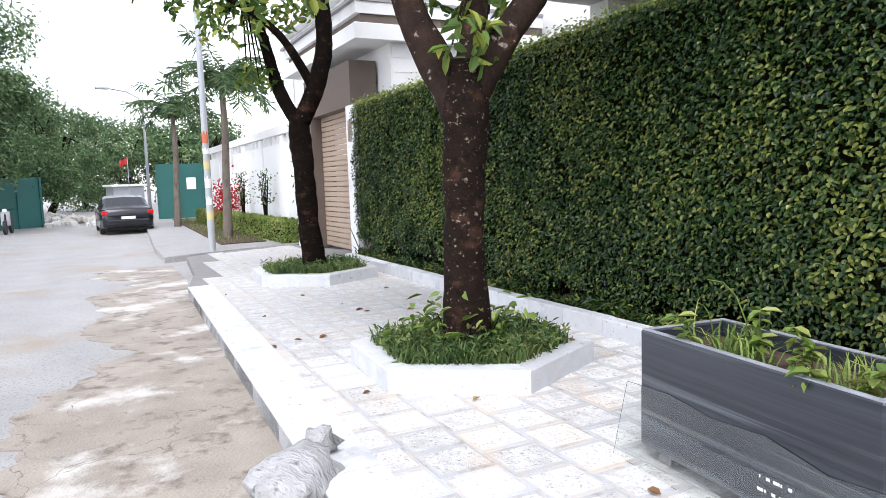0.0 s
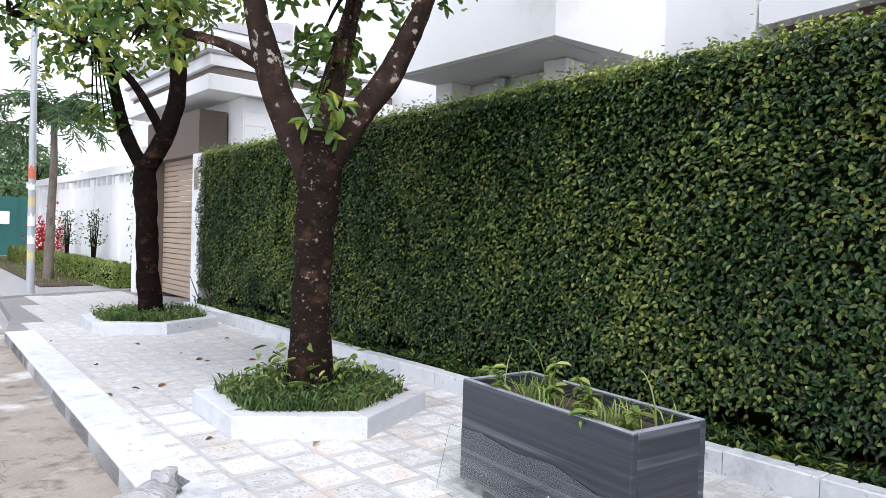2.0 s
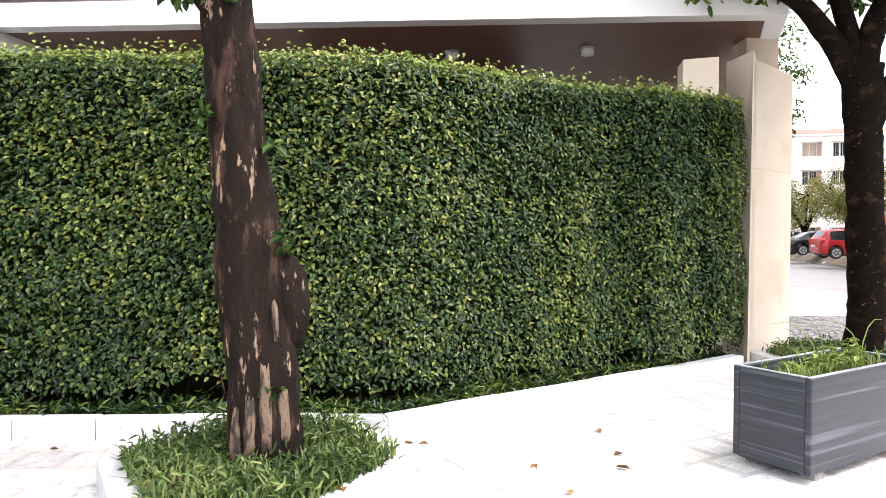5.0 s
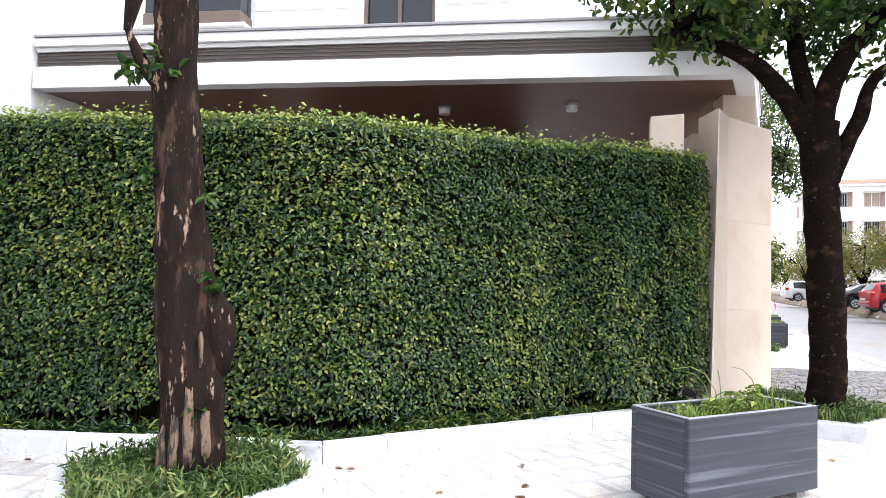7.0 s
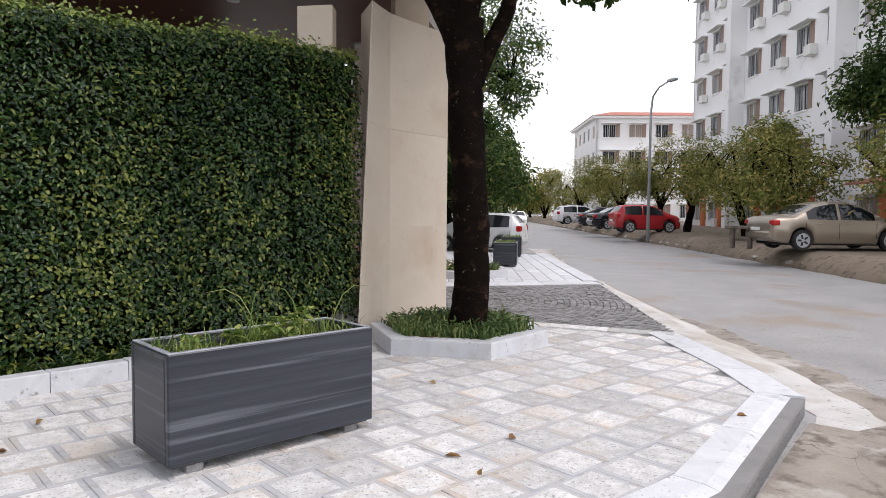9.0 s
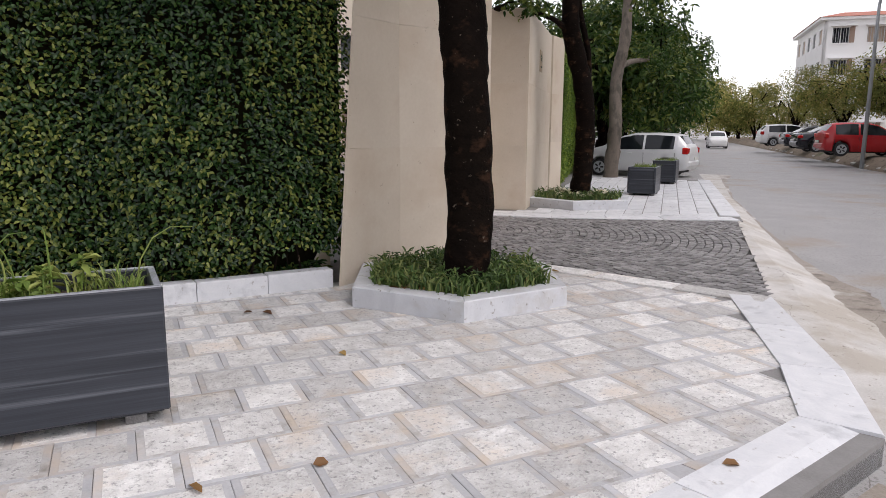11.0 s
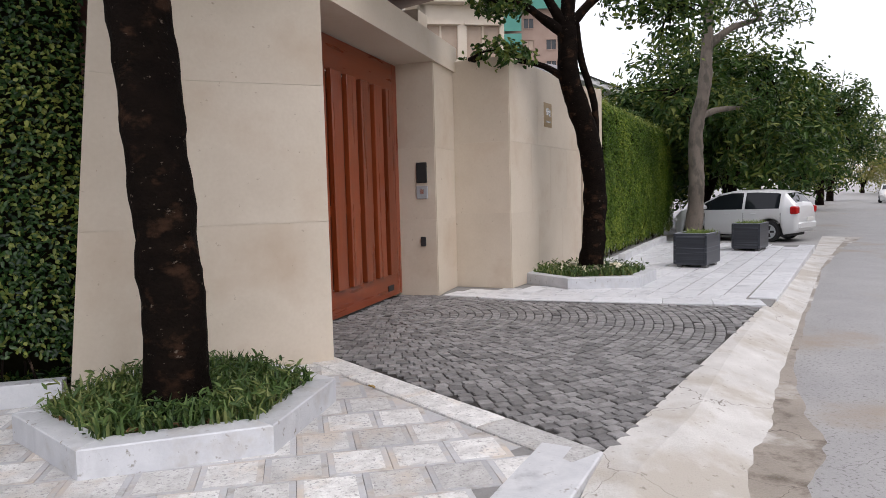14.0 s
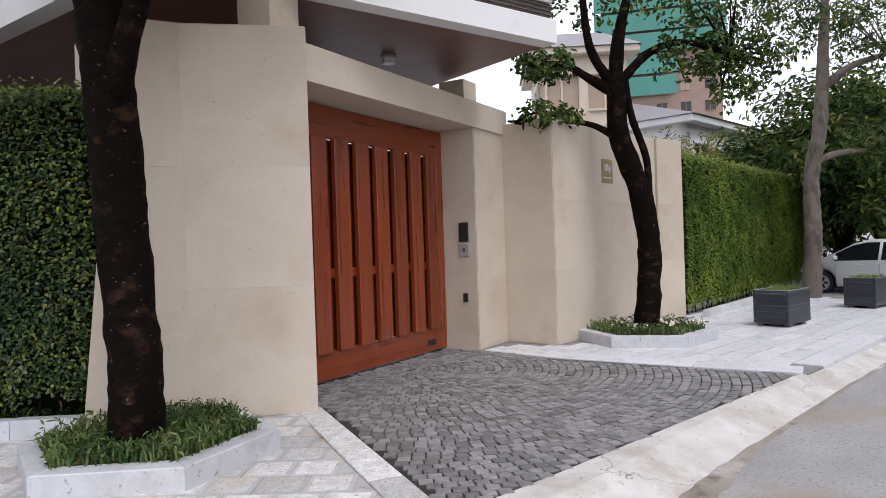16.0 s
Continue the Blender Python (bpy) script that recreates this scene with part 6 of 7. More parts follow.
        part("headlamp", box(0.455 * L, 0.497 * L, sy * h * 0.74 - 0.17, sy * h * 0.74 + 0.10, 0.56 * k, 0.68 * k, 0.03), M_LAMP, root, "clear headlamp")
    part("rear_bumper", box(-0.51 * L, -0.46 * L, -h * 0.80, h * 0.80, 0.36 * k, 0.58 * k, 0.05), paint, root)
    part("number_plate", box(-0.522 * L, -0.514 * L, -0.24, 0.24, 0.60 * k, 0.70 * k), M_PAPER, root, "blank pale number plate")
    part("underbody", box(-0.42 * L, 0.42 * L, -h * 0.80, h * 0.82, 0.16, 0.34), M_BLACK, root)
    return root


azr = lambda az: 90 - az  # compass heading to turn
car(3.75, 29.6, azr(13), M_CAR_BLACK, "black sedan parked facing away on the street", 5.0, 1.9, 1.48)
car(16.0, -19.2, azr(46), M_CAR_SILVER, "pale silver hatchback parked nose in by the hedge", 3.85, 1.70, 1.53, True)
car(5.13, -25.18, azr(205.6), M_CAR_GOLD, "champagne sedan parked on the verge", 4.55, 1.76, 1.48, z=0.36)
car(19.6, -32.2, azr(205), M_CAR_RED, "small red hatchback parked on the verge", 3.6, 1.6, 1.5, True, z=0.36)
car(24.5, -35.5, azr(205), M_CAR_BLACK, "black sedan parked on the verge", 4.5, 1.76, 1.46, z=0.36)
car(31.0, -40.0, azr(205), M_CAR_BLACK, "dark sedan parked far along the verge", 4.5, 1.76, 1.46, z=0.36)
car(38.0, -43.5, azr(205), M_CAR_WHITE, "white car parked far along the verge", 4.4, 1.76, 1.6, True, z=0.36)
car(52, -47, azr(301), M_CAR_WHITE, "white car standing far down the street", 4.4, 1.76, 1.6, True)
car(*gp(-1.6, 4.5), math.degrees(math.atan2(gn.y, gn.x)), M_CAR_RED, "red car standing in the court behind the gate", 4.2, 1.75, 1.5, True, z=-0.02)

# ---- street furniture of the first street ----
pole = thing("utility_pole", "grey utility pole pasted with torn notices", "pole", at=(1.55, 16.0, 0))
part("shaft", cylinder(0, 0, -0.1, 9.0, 0.085, 14, 0.055), M_METAL, pole)
for z, hh, m in ((2.55, 0.32, M_PAPER_RED), (2.30, 0.16, M_PAPER), (1.95, 0.22, M_PAPER_Y), (1.5, 0.3, M_PAPER), (1.1, 0.22, M_PAPER), (0.75, 0.24, M_PAPER_Y)):
    bm = bmesh.new()
    r = 0.087
    for i in range(7):
        a = radians(185 + i * 18)
        bm.verts.new((math.cos(a) * r, math.sin(a) * r, z))
        bm.verts.new((math.cos(a) * r, math.sin(a) * r, z + hh * (0.8 + 0.2 * math.sin(i * 2.1 + z))))
    bm.verts.ensure_lookup_table()
    for i in range(6):
        bm.faces.new((bm.verts[2 * i], bm.verts[2 * i + 2], bm.verts[2 * i + 3], bm.verts[2 * i + 1]))
    part("notice", bm, m, pole, "pasted paper notice")


def street_lamp(x, y, rz, h, label):
    root = thing("street_lamp", label, "street lamp", at=(x, y, 0), rz=rz)
    v, f = tubes([([(0, 0, -0.1), (0, 0, h * 0.85), (0.15, 0, h * 0.95), (0.7, 0, h), (1.6, 0, h + 0.15)], [0.09, 0.06, 0.05, 0.045, 0.04])], 10)
    put("mast", mesh("mast", v, f, M_METAL, True), root)
    part("head", box(1.5, 2.15, -0.12, 0.12, h + 0.08, h + 0.22, 0.04), M_METAL, root)
    return root


street_lamp(17.6, -30.4, 165, 7.6, "tall grey street lamp with a curved arm")
street_lamp(7.4, 37.0, 165, 6.5, "grey street lamp with a curved arm")


def palm(x, y, h, label, seed, fronds=17, length=1.85):
    g = np.random.default_rng(seed)
    root = thing("palm_tree", label, "palm", at=(x, y, 0))
    v, f = tubes([([(0, 0, -0.05), (0.05, 0.02, h * 0.35), (0.10, 0.0, h * 0.7), (0.08, 0.0, h)], [0.15, 0.11, 0.10, 0.08])], 12, 0.05, seed)
    put("trunk", mesh("trunk", v, f, M_BARK_GREY, True), root)
    for k in range(fronds):
        a = k * 2.4 + g.uniform(-0.2, 0.2)
        el = g.uniform(0.15, 1.35)
        pts, p = [], Vector((0.08, 0, h))
        d = Vector((math.cos(a) * math.cos(el), math.sin(a) * math.cos(el), math.sin(el)))
        for i in range(9):
            pts.append(p.copy())
            p = p + d * (length / 8)
            d = (d + Vector((0, 0, -0.24))).normalized()
        vv, ff = tube_data(pts, [0.022 - 0.002 * i for i in range(9)], 4)
        P, NN, UP = [], [], []
        for i in range(1, 9):
            t = (pts[i] - pts[i - 1]).normalized()
            s = t.cross(Vector((0, 0, 1))).normalized()
            for j in range(6):
                q = pts[i - 1].lerp(pts[i], j / 6)
                for sg in (-1, 1):
                    P.append(q)
                    UP.append(s * sg + t * 0.5 + Vector((0, 0, -0.45)))
                    NN.append(t * 0.6 + Vector((0, 0, 0.6)))
        fr = put("frond", leaf_mesh("frond", [tuple(q) for q in P], [tuple(q) for q in NN], 0.40, 0.032, M_PALM, up=[tuple(q * 3) for q in UP], seed=seed + k), root)
        put("rib", mesh("rib", vv, ff, M_PALM), fr)
    return root


palm(3.62, 19.6, 4.6, "palm with arching green fronds on the lawn", 201)
palm(5.2, 27.6, 4.4, "palm with drooping fronds along the street", 202)
# low clipped hedge in front of the fence wall
g0, g1 = fa + fd * 0.6 - fn * 0.25, fa + fd * 15 - fn * 0.25
lh = thing("low_hedge", "low clipped hedge before the white fence wall", "hedge")
# Solid block in the same painted shade colour, behind the leaf skin.
part("core", prism([g0, g1, g1 - fn * 0.55, g0 - fn * 0.55], 0, 0.52), M_CORE, lh)
P, NN = [], []
for _ in range(9000):
    t, u = rng.uniform(), rng.uniform()
    if rng.uniform() < 0.55:
        p = g0.lerp(g1, t) - fn * 0.57
        P.append((p.x + rng.normal(0, 0.02), p.y + rng.normal(0, 0.02), u * 0.58))
        NN.append((-fn.x, -fn.y, 0.4))
    else:
        p = g0.lerp(g1, t) - fn * 0.57 * u
        P.append((p.x, p.y, 0.56 + rng.normal(0, 0.02)))
        NN.append((0, 0, 1))
for _ in range(900):
    p = g0 - fn * 0.57 * rng.uniform()
    P.append((p.x, p.y, rng.uniform(0, 0.58)))
    NN.append((-fd.x, -fd.y, 0.3))
tagged(put("foliage", leaf_mesh("foliage", P, NN, 0.07, 0.04, M_HEDGE_TOP, seed=77), lh), kind="stuff")
# creeper and shrubs on the fence wall
cr = thing("creeper", "dark creeper climbing the white gate post", "climber", at=(*(fa + fd * 0.5 - fn * 0.1), 0))
P = [(rng.normal(0, 0.16) + fd.x * 0.1, rng.normal(0, 0.12), rng.uniform(0.2, 3.4)) for _ in range(1500)]
tagged(put("leaves", leaf_mesh("leaves", P, np.tile([-fn.x, -fn.y, 0.3], (1500, 1)), 0.10, 0.06, M_COVER, seed=78), cr), kind="stuff")
v, f = tubes([([(0, 0, 0), (0.05, 0, 1.5), (0, 0.05, 3.2)], [0.03, 0.025, 0.01])], 6)
put("stem", mesh("stem", v, f, M_BARK), cr)
for i, s in enumerate((4.2, 7.4)):
    p = fa + fd * s - fn * 0.35
    sh = thing("shrub", "bare branching shrub against the white wall", "shrub", at=(p.x, p.y, 0))
    v, f = tubes([([(0, 0, 0), (fd.x * 0.1 * k, fd.y * 0.1 * k, 0.8), (fd.x * 0.25 * k, fd.y * 0.25 * k, 1.9 - abs(k) * 0.1)], [0.03, 0.022, 0.01]) for k in (-2, -1, 0, 1, 2)], 6)
    tagged(put("stem_layer", mesh("stems", v, f, M_BARK), sh), kind="stuff")
    q = [(rng.normal(0, 0.3) * fd.x, rng.normal(0, 0.3) * fd.y, rng.uniform(0.9, 2.0)) for _ in range(160)]
    tagged(put("leaves", leaf_mesh("leaves", q, rng.normal(0, 1, (160, 3)), 0.09, 0.04, M_COVER, seed=79 + i), sh), kind="stuff")
p = fa + fd * 9.5 - fn * 0.5
rf = thing("flowering_shrub", "red-flowered shrub by the fence wall", "shrub", at=(p.x, p.y, 0.0))
q = rng.normal(0, 1, (900, 3)) * [0.28, 0.28, 0.38] + [0, 0, 0.95]
tagged(put("blossom_layer", leaf_mesh("blossom_layer", q, rng.normal(0, 1, (900, 3)), 0.09, 0.07, M_CAR_RED, seed=81), rf), kind="stuff")
v, f = tubes([([(0, 0, 0), (0.02, 0, 0.6), (0, 0, 1.1)], [0.03, 0.02, 0.01])], 6)
put("stem", mesh("stem", v, f, M_BARK), rf)

# teal construction fence across the end, with a notice; another on the far side of the street
def sheet_fence(a, b, h, label):
    a, b = Vector(a), Vector(b)
    d = (b - a).normalized()
    root = thing("site_fence", label, "fence", at=(a.x, a.y, -0.15), rz=math.degrees(math.atan2(d.y, d.x)))
    L = (b - a).length
    k = 0
    while k * 1.1 < L:
        part("sheet", box(k * 1.1, min(L, k * 1.1 + 1.09), 0, 0.04, 0.03, h, 0.008), M_TEAL, root)
        part("post", box(k * 1.1 - 0.03, k * 1.1 + 0.03, -0.05, 0.0, 0, h), M_TEAL, root)
        k += 1
    return root


sf = sheet_fence((7.3, 35.5), (13.0, 33.5), 2.9, "teal painted sheet metal site fence")
part("notice", box(1.4, 1.85, -0.06, -0.052, 1.6, 2.2), M_PAPER, sf, "white paper notice")
sheet_fence((-0.6, 36.4), (2.6, 37.6), 2.4, "teal sheet metal fence beside the rubble")
kiosk = thing("kiosk", "pale blue kiosk with a flat roof", "kiosk", at=(7.0, 39.5, -0.15))
part("body", box(-0.8, 0.8, -0.65, 0.65, 0, 1.85, 0.03), M_METAL, kiosk)
part("roof", box(-0.92, 0.92, -0.77, 0.77, 1.85, 1.97, 0.02), M_PAPER, kiosk)
flag = thing("flag", "small red flag on a short staff", "flag", at=(6.6, 37.5, 0))
part("staff", cylinder(0, 0, -0.15, 3.22, 0.02, 8), M_METAL, flag)
bm = bmesh.new()
for i in range(6):
    for j in range(2):
        bm.verts.new((-i * 0.08, 0.03 * math.sin(i * 1.3), 3.2 - j * 0.32 - i * 0.04))
bm.verts.ensure_lookup_table()
for i in range(5):
    bm.faces.new((bm.verts[2 * i], bm.verts[2 * i + 2], bm.verts[2 * i + 3], bm.verts[2 * i + 1]))
part("cloth", bm, M_CAR_RED, flag)
rub = thing("rubble_heap", "low heap of pale broken rubble", "rubble", at=(3.6, 40.0, -0.15))
for i in range(60):
    bm = bmesh.new()
    bmesh.ops.create_icosphere(bm, subdivisions=1, radius=rng.uniform(0.12, 0.3))
    o = Vector((rng.normal(0, 1.0), rng.normal(0, 1.5), 0))
    o.z = max(0.05, 0.5 - 0.25 * o.length)
    for v in bm.verts:
        v.co = v.co * (1 + 0.4 * noise.noise(v.co * 7 + o)) + o
    part("stone", bm, M_STRIP, rub)


def motorbike(x, y, rz, label):
    root = thing("motorbike", label, "motorbike", at=(x, y, -0.15), rz=rz)
    for sx in (-0.6, 0.6):
        bm = bmesh.new()
        bmesh.ops.create_cone(bm, cap_ends=True, segments=20, radius1=0.29, radius2=0.29, depth=0.09)
        bmesh.ops.rotate(bm, verts=bm.verts, matrix=Matrix.Rotation(radians(90), 3, "X"))
        bmesh.ops.translate(bm, verts=bm.verts, vec=(sx, 0, 0.29))
        part("wheel", bm, M_BLACK, root)
    part("body", box(-0.5, 0.15, -0.13, 0.13, 0.35, 0.72, 0.06), M_BLACK, root)
    part("seat", box(-0.6, 0.1, -0.12, 0.12, 0.72, 0.82, 0.04), M_BLACK, root)
    part("front_shield", box(0.33, 0.45, -0.17, 0.17, 0.35, 0.95, 0.04), M_METAL, root)
    v, f = tubes([([(0.6, 0, 0.29), (0.45, 0, 0.7), (0.38, 0, 1.0)], [0.04, 0.04, 0.04]), ([(0.38, -0.33, 1.05), (0.4, 0, 1.0), (0.38, 0.33, 1.05)], [0.02, 0.02, 0.02])], 8)
    put("steering", mesh("steering", v, f, M_BLACK), root)
    part("headlamp", box(0.42, 0.52, -0.08, 0.08, 0.92, 1.06, 0.03), M_LAMP, root)
    return root


motorbike(0.4, 33.6, 250, "dark motorbike parked at the street edge")


# ---- buildings ----
def block(name, x, y, rz, w, d, floors, fh, material, cols, label, roof=None, plinth=None, ac=True, seed=1, win=1.5):
    """A flat block of storeys: walls with real openings on the two seen sides, panes, sills, eaves and roof."""
    root = thing(name, label, "building", at=(x, y, -0.15), rz=rz)
    H = floors * fh
    g = np.random.default_rng(seed)
    for side, (L, n) in enumerate(((w, cols), (d, max(2, int(cols * d / w))))):
        holes = []
        for fl in range(floors):
            for k in range(n):
                cx = (k + 0.5) * L / n
                holes.append((cx - win / 2, cx + win / 2, fl * fh + 0.95, fl * fh + 2.45))
        xs = sorted({0.0, L, *[h[0] for h in holes], *[h[1] for h in holes]})
        zs = sorted({0.0, H, *[h[2] for h in holes], *[h[3] for h in holes]})
        hs = {(h[0], h[2]) for h in holes}
        bm = bmesh.new()
        for i in range(len(xs) - 1):
            for j in range(len(zs) - 1):
                if (xs[i], zs[j]) in hs:
                    continue
                box(xs[i], xs[i + 1], 0, 0.3, zs[j], zs[j + 1], 0, bm)
        m = Matrix.Identity(4) if side == 0 else Matrix.Rotation(radians(90), 4, "Z")
        if side == 1:
            m = Matrix.Translation((0.3, 0, 0)) @ m
        bm.transform(m)
        bmesh.ops.remove_doubles(bm, verts=bm.verts, dist=0.002)
        part("wall", bm, material, root)
        for h in holes:
            b2 = box(h[0], h[1], 0.16, 0.2, h[2], h[3])
            b2.transform(m)
            wn_ = part("window", b2, M_GLASS_DARK if g.uniform() < 0.7 else M_SHUTTER, root)
            b2 = bmesh.new()
            for x0, x1, z0, z1 in ((h[0], h[1], h[2] - 0.1, h[2]), (h[0] - 0.1, h[1] + 0.1, h[3], h[3] + 0.1), ((h[0] + h[1]) / 2 - 0.04, (h[0] + h[1]) / 2 + 0.04, h[2], h[3])):
                box(x0, x1, -0.1 if x1 - x0 > 0.3 else 0.1, 0.16, z0 + 0.002, z1 - 0.002, 0, b2)
            b2.transform(m)
            part("frame", b2, material, wn_)
            if ac:
                b2 = box(h[0] - 0.25, h[1] + 0.65, -0.55, -0.004, h[3] + 0.12, h[3] + 0.2)
                b2.transform(m)
                part("hood", b2, material, wn_, "thin concrete window hood")
                b2 = bmesh.new()
                for q in range(7):
                    x = h[0] + 0.06 + q * (h[1] - h[0] - 0.12) / 6
                    box(x - 0.018, x + 0.018, -0.06, -0.03, h[2] + 0.05, h[3] - 0.05, 0, b2)
                b2.transform(m)
                part("grille", b2, M_METAL, wn_, "vertical window bars")
                b2 = box(h[1] + 0.004, h[1] + 0.5, -0.03, -0.004, h[2], h[3] + 0.1)
                b2.transform(m)
                part("brick_panel", b2, M_BRICK, wn_, "reddish panel beside the window")
            if ac and g.uniform() < 0.5:
                b2 = box(h[1] + 0.15, h[1] + 0.95, -0.45, -0.02, h[2] - 0.4, h[2] + 0.2, 0.02)
                b2.transform(m)
                part("air_conditioner", b2, M_PAPER, root, "white air conditioner unit")
    if plinth:  # stair bays stand out from the front
        for q in range(3, cols, 4):
            x = q * w / cols
            part("bay", box(x - 0.35, x + 0.35, -1.1, -0.004, 0, H, 0.02), material, root, "projecting white stair bay")
    part("core", box(0.35, w, 0.35, d, 0, H), material, root)
    part("eaves_slab", box(-0.5, w + 0.5, -0.5, d + 0.5, H, H + 0.3, 0.03), material, root)
    if roof:
        bm = bmesh.new()
        q = [(-0.6, -0.6), (w + 0.6, -0.6), (w + 0.6, d + 0.6), (-0.6, d + 0.6)]
        lo = [bm.verts.new((a, b, H + 0.3)) for a, b in q]
        hi = [bm.verts.new((w * 0.15, d / 2, H + 1.9)), bm.verts.new((w * 0.85, d / 2, H + 1.9))]
        bm.faces.new((lo[0], lo[1], hi[1], hi[0]))
        bm.faces.new((lo[2], lo[3], hi[0], hi[1]))
        bm.faces.new((lo[1], lo[2], hi[1]))
        bm.faces.new((lo[3], lo[0], hi[0]))
        bm.faces.new(lo[::-1])
        part("roof", bm, roof, root)
    if plinth:
        for k in range(cols + 1):
            part("pier", box(k * w / cols - 0.3, k * w / cols + 0.3, -0.25, -0.004, 0, fh * 0.95, 0.02), plinth, root)
    return root


bx, by = street2(46.3, 17)
block("apartment_block", bx, by, 149, 45, 12, 6, 3.35, M_OLDWHITE, 13, "white six-storey apartment block with many windows", plinth=M_ORANGE, seed=5)
annex = block("annex", 10.6, -39.5, 149, 9, 6, 1, 3.6, M_PEACH, 3, "low peach-coloured annex with a sloping awning", ac=False, seed=12)
bm = prism([(-0.4, -2.2), (9.4, -2.2), (9.4, 0), (-0.4, 0)], 3.0, 3.1)
for v in bm.verts:
    v.co.z += (v.co.y + 2.2) * 0.22
part("awning", bm, M_ROOF, annex, "weathered red sheet awning")
bx, by = 55.8, -61.1
block("apartment_block", bx, by, -121, 22, 16, 4, 3.2, M_OLDWHITE, 7, "white apartment block with a red roof", M_ROOF, seed=6)
block("villa", 24, -15, azr(121), 9, 9, 2, 3.2, M_WHITE, 3, "white villa with a grey tiled roof behind the hedge", M_GREYROOF, ac=False, seed=7)
block("villa", 25, -9.0, -80, 3.8, 6, 3, 3.3, M_LIME, 2, "cream villa with a grey roof beyond the court", M_GREYROOF, ac=False, seed=9)
site = block("building_site", 104.6, -11.2, -90, 17.5, 14, 15, 3.3, M_BRICK, 5, "unfinished brick tower wrapped in green net", None, ac=False, seed=8)
for k in range(7, 15):
    part("net", box(-0.9, 18.2 if k > 8 else 11.0, -1.0, -0.95, k * 3.3 + 0.4, k * 3.3 + 3.3), M_NET, site, "green scaffold net")
    part("net", box(-1.0, -0.95, -1.0, 14.6, k * 3.3 + 0.4, k * 3.3 + 3.3), M_NET, site, "green scaffold net")
block("villa", 14.5, 34, -105, 10, 9, 3, 3.2, M_OLDWHITE, 3, "white villa behind the fence wall", M_GREYROOF, ac=False, seed=10)

# stone table and stools on the far verge
tb = thing("stone_table", "small grey stone table on the verge", "table", at=(6.85, -23.35, 0.34), rz=30)
part("top", box(-0.45, 0.45, -0.3, 0.3, 0.62, 0.72, 0.02), M_BARK_GREY, tb)
part("leg", box(-0.32, -0.2, -0.2, 0.2, 0, 0.62, 0.02), M_BARK_GREY, tb)
part("leg", box(0.2, 0.32, -0.2, 0.2, 0, 0.62, 0.02), M_BARK_GREY, tb)
part("shelf", box(-0.2, 0.2, -0.15, 0.15, 0.25, 0.31, 0.01), M_BARK_GREY, tb)


# ---- kerb stones, slabs, setts ----
kl = strip_poly([Vector(p) for p in KERB], 0.0, 0.36)
for i in range(len(kl) - 1):
    (a, b), (c, d) = kl[i], kl[i + 1]
    n = max(1, round((c - a).length / 0.95))
    for k in range(n):
        g = (c - a).normalized() * 0.003
        p0, p1 = a.lerp(c, k / n) + g, a.lerp(c, (k + 1) / n) - g
        q0, q1 = b.lerp(d, k / n) + g, b.lerp(d, (k + 1) / n) - g
        bm = bmesh.new()
        ends = []
        for o, inn_ in ((p0, q0), (p1, q1)):
            mid = o.lerp(inn_, 0.5)
            ends.append([bm.verts.new((v.x, v.y, z)) for v, z in ((o, -0.22), (o, -0.040 if 6 < i < len(kl) - 3 else 0.004), (o.lerp(mid, 0.06), -0.028 if 6 < i < len(kl) - 3 else 0.009), (mid, 0.010), (inn_, 0.012), (inn_, -0.22))])
        for e in range(6):
            bm.faces.new((ends[0][e], ends[1][e], ends[1][(e + 1) % 6], ends[0][(e + 1) % 6]))
        bm.faces.new(ends[0])
        bm.faces.new(ends[1][::-1])
        bmesh.ops.recalc_face_normals(bm, faces=bm.faces)
        part("kerb_stone", bm, M_MARBLE, pavement)
# white border slabs along the drive
for line, root, w in (([(-1.65, -10.9), (0.88, -8.92)], pavement, 0.26), ([(3.05, -14.0), (3.37, -12.8), (3.95, -11.05), (4.58, -9.95)], pavement2, -0.42), ([(11.5, -19.1), (3.52, -14.35)], pavement2, -0.34)):
    st = strip_poly([Vector(p) for p in line], 0.0, w)
    for i in range(len(st) - 1):
        (a, b), (c, d) = st[i], st[i + 1]
        n = max(1, round((c - a).length / 0.8))
        for k in range(n):
            g = (c - a).normalized() * 0.003
            p = [a.lerp(c, k / n) + g, a.lerp(c, (k + 1) / n) - g, b.lerp(d, (k + 1) / n) - g, b.lerp(d, k / n) + g]
            part("border_slab", prism(p if w > 0 else p[::-1], -0.20, 0.010, 0.008), M_TILE_MID if root is pavement else M_MARBLE, root)


def slab_mesh(wx, wy, t=0.03):
    """A square slab: bevelled edge, smooth border and a slightly sunk, rougher field."""
    v, f, mi = [], [], []
    rings = [(wx / 2, wy / 2, -t), (wx / 2, wy / 2, -0.002), (wx / 2 - 0.002, wy / 2 - 0.002, 0.0), (wx / 2 - 0.030, wy / 2 - 0.018, 0.0), (wx / 2 - 0.036, wy / 2 - 0.024, 0.0018)]
    for x, y, z in rings:
        v += [(-x, -y, z), (x, -y, z), (x, y, z), (-x, y, z)]
    for r in range(4):
        for k in range(4):
            j = (k + 1) % 4
            f.append((r * 4 + k, r * 4 + j, r * 4 + 4 + j, r * 4 + 4 + k))
            mi.append(0)
    f.append((16, 17, 18, 19))
    mi.append(1)
    return v, f, mi


SLAB = slab_mesh(0.3425, 0.3425)
slab_me = mesh("slab", SLAB[0], SLAB[1], [M_TILE, M_TILE_MID], index=SLAB[2])
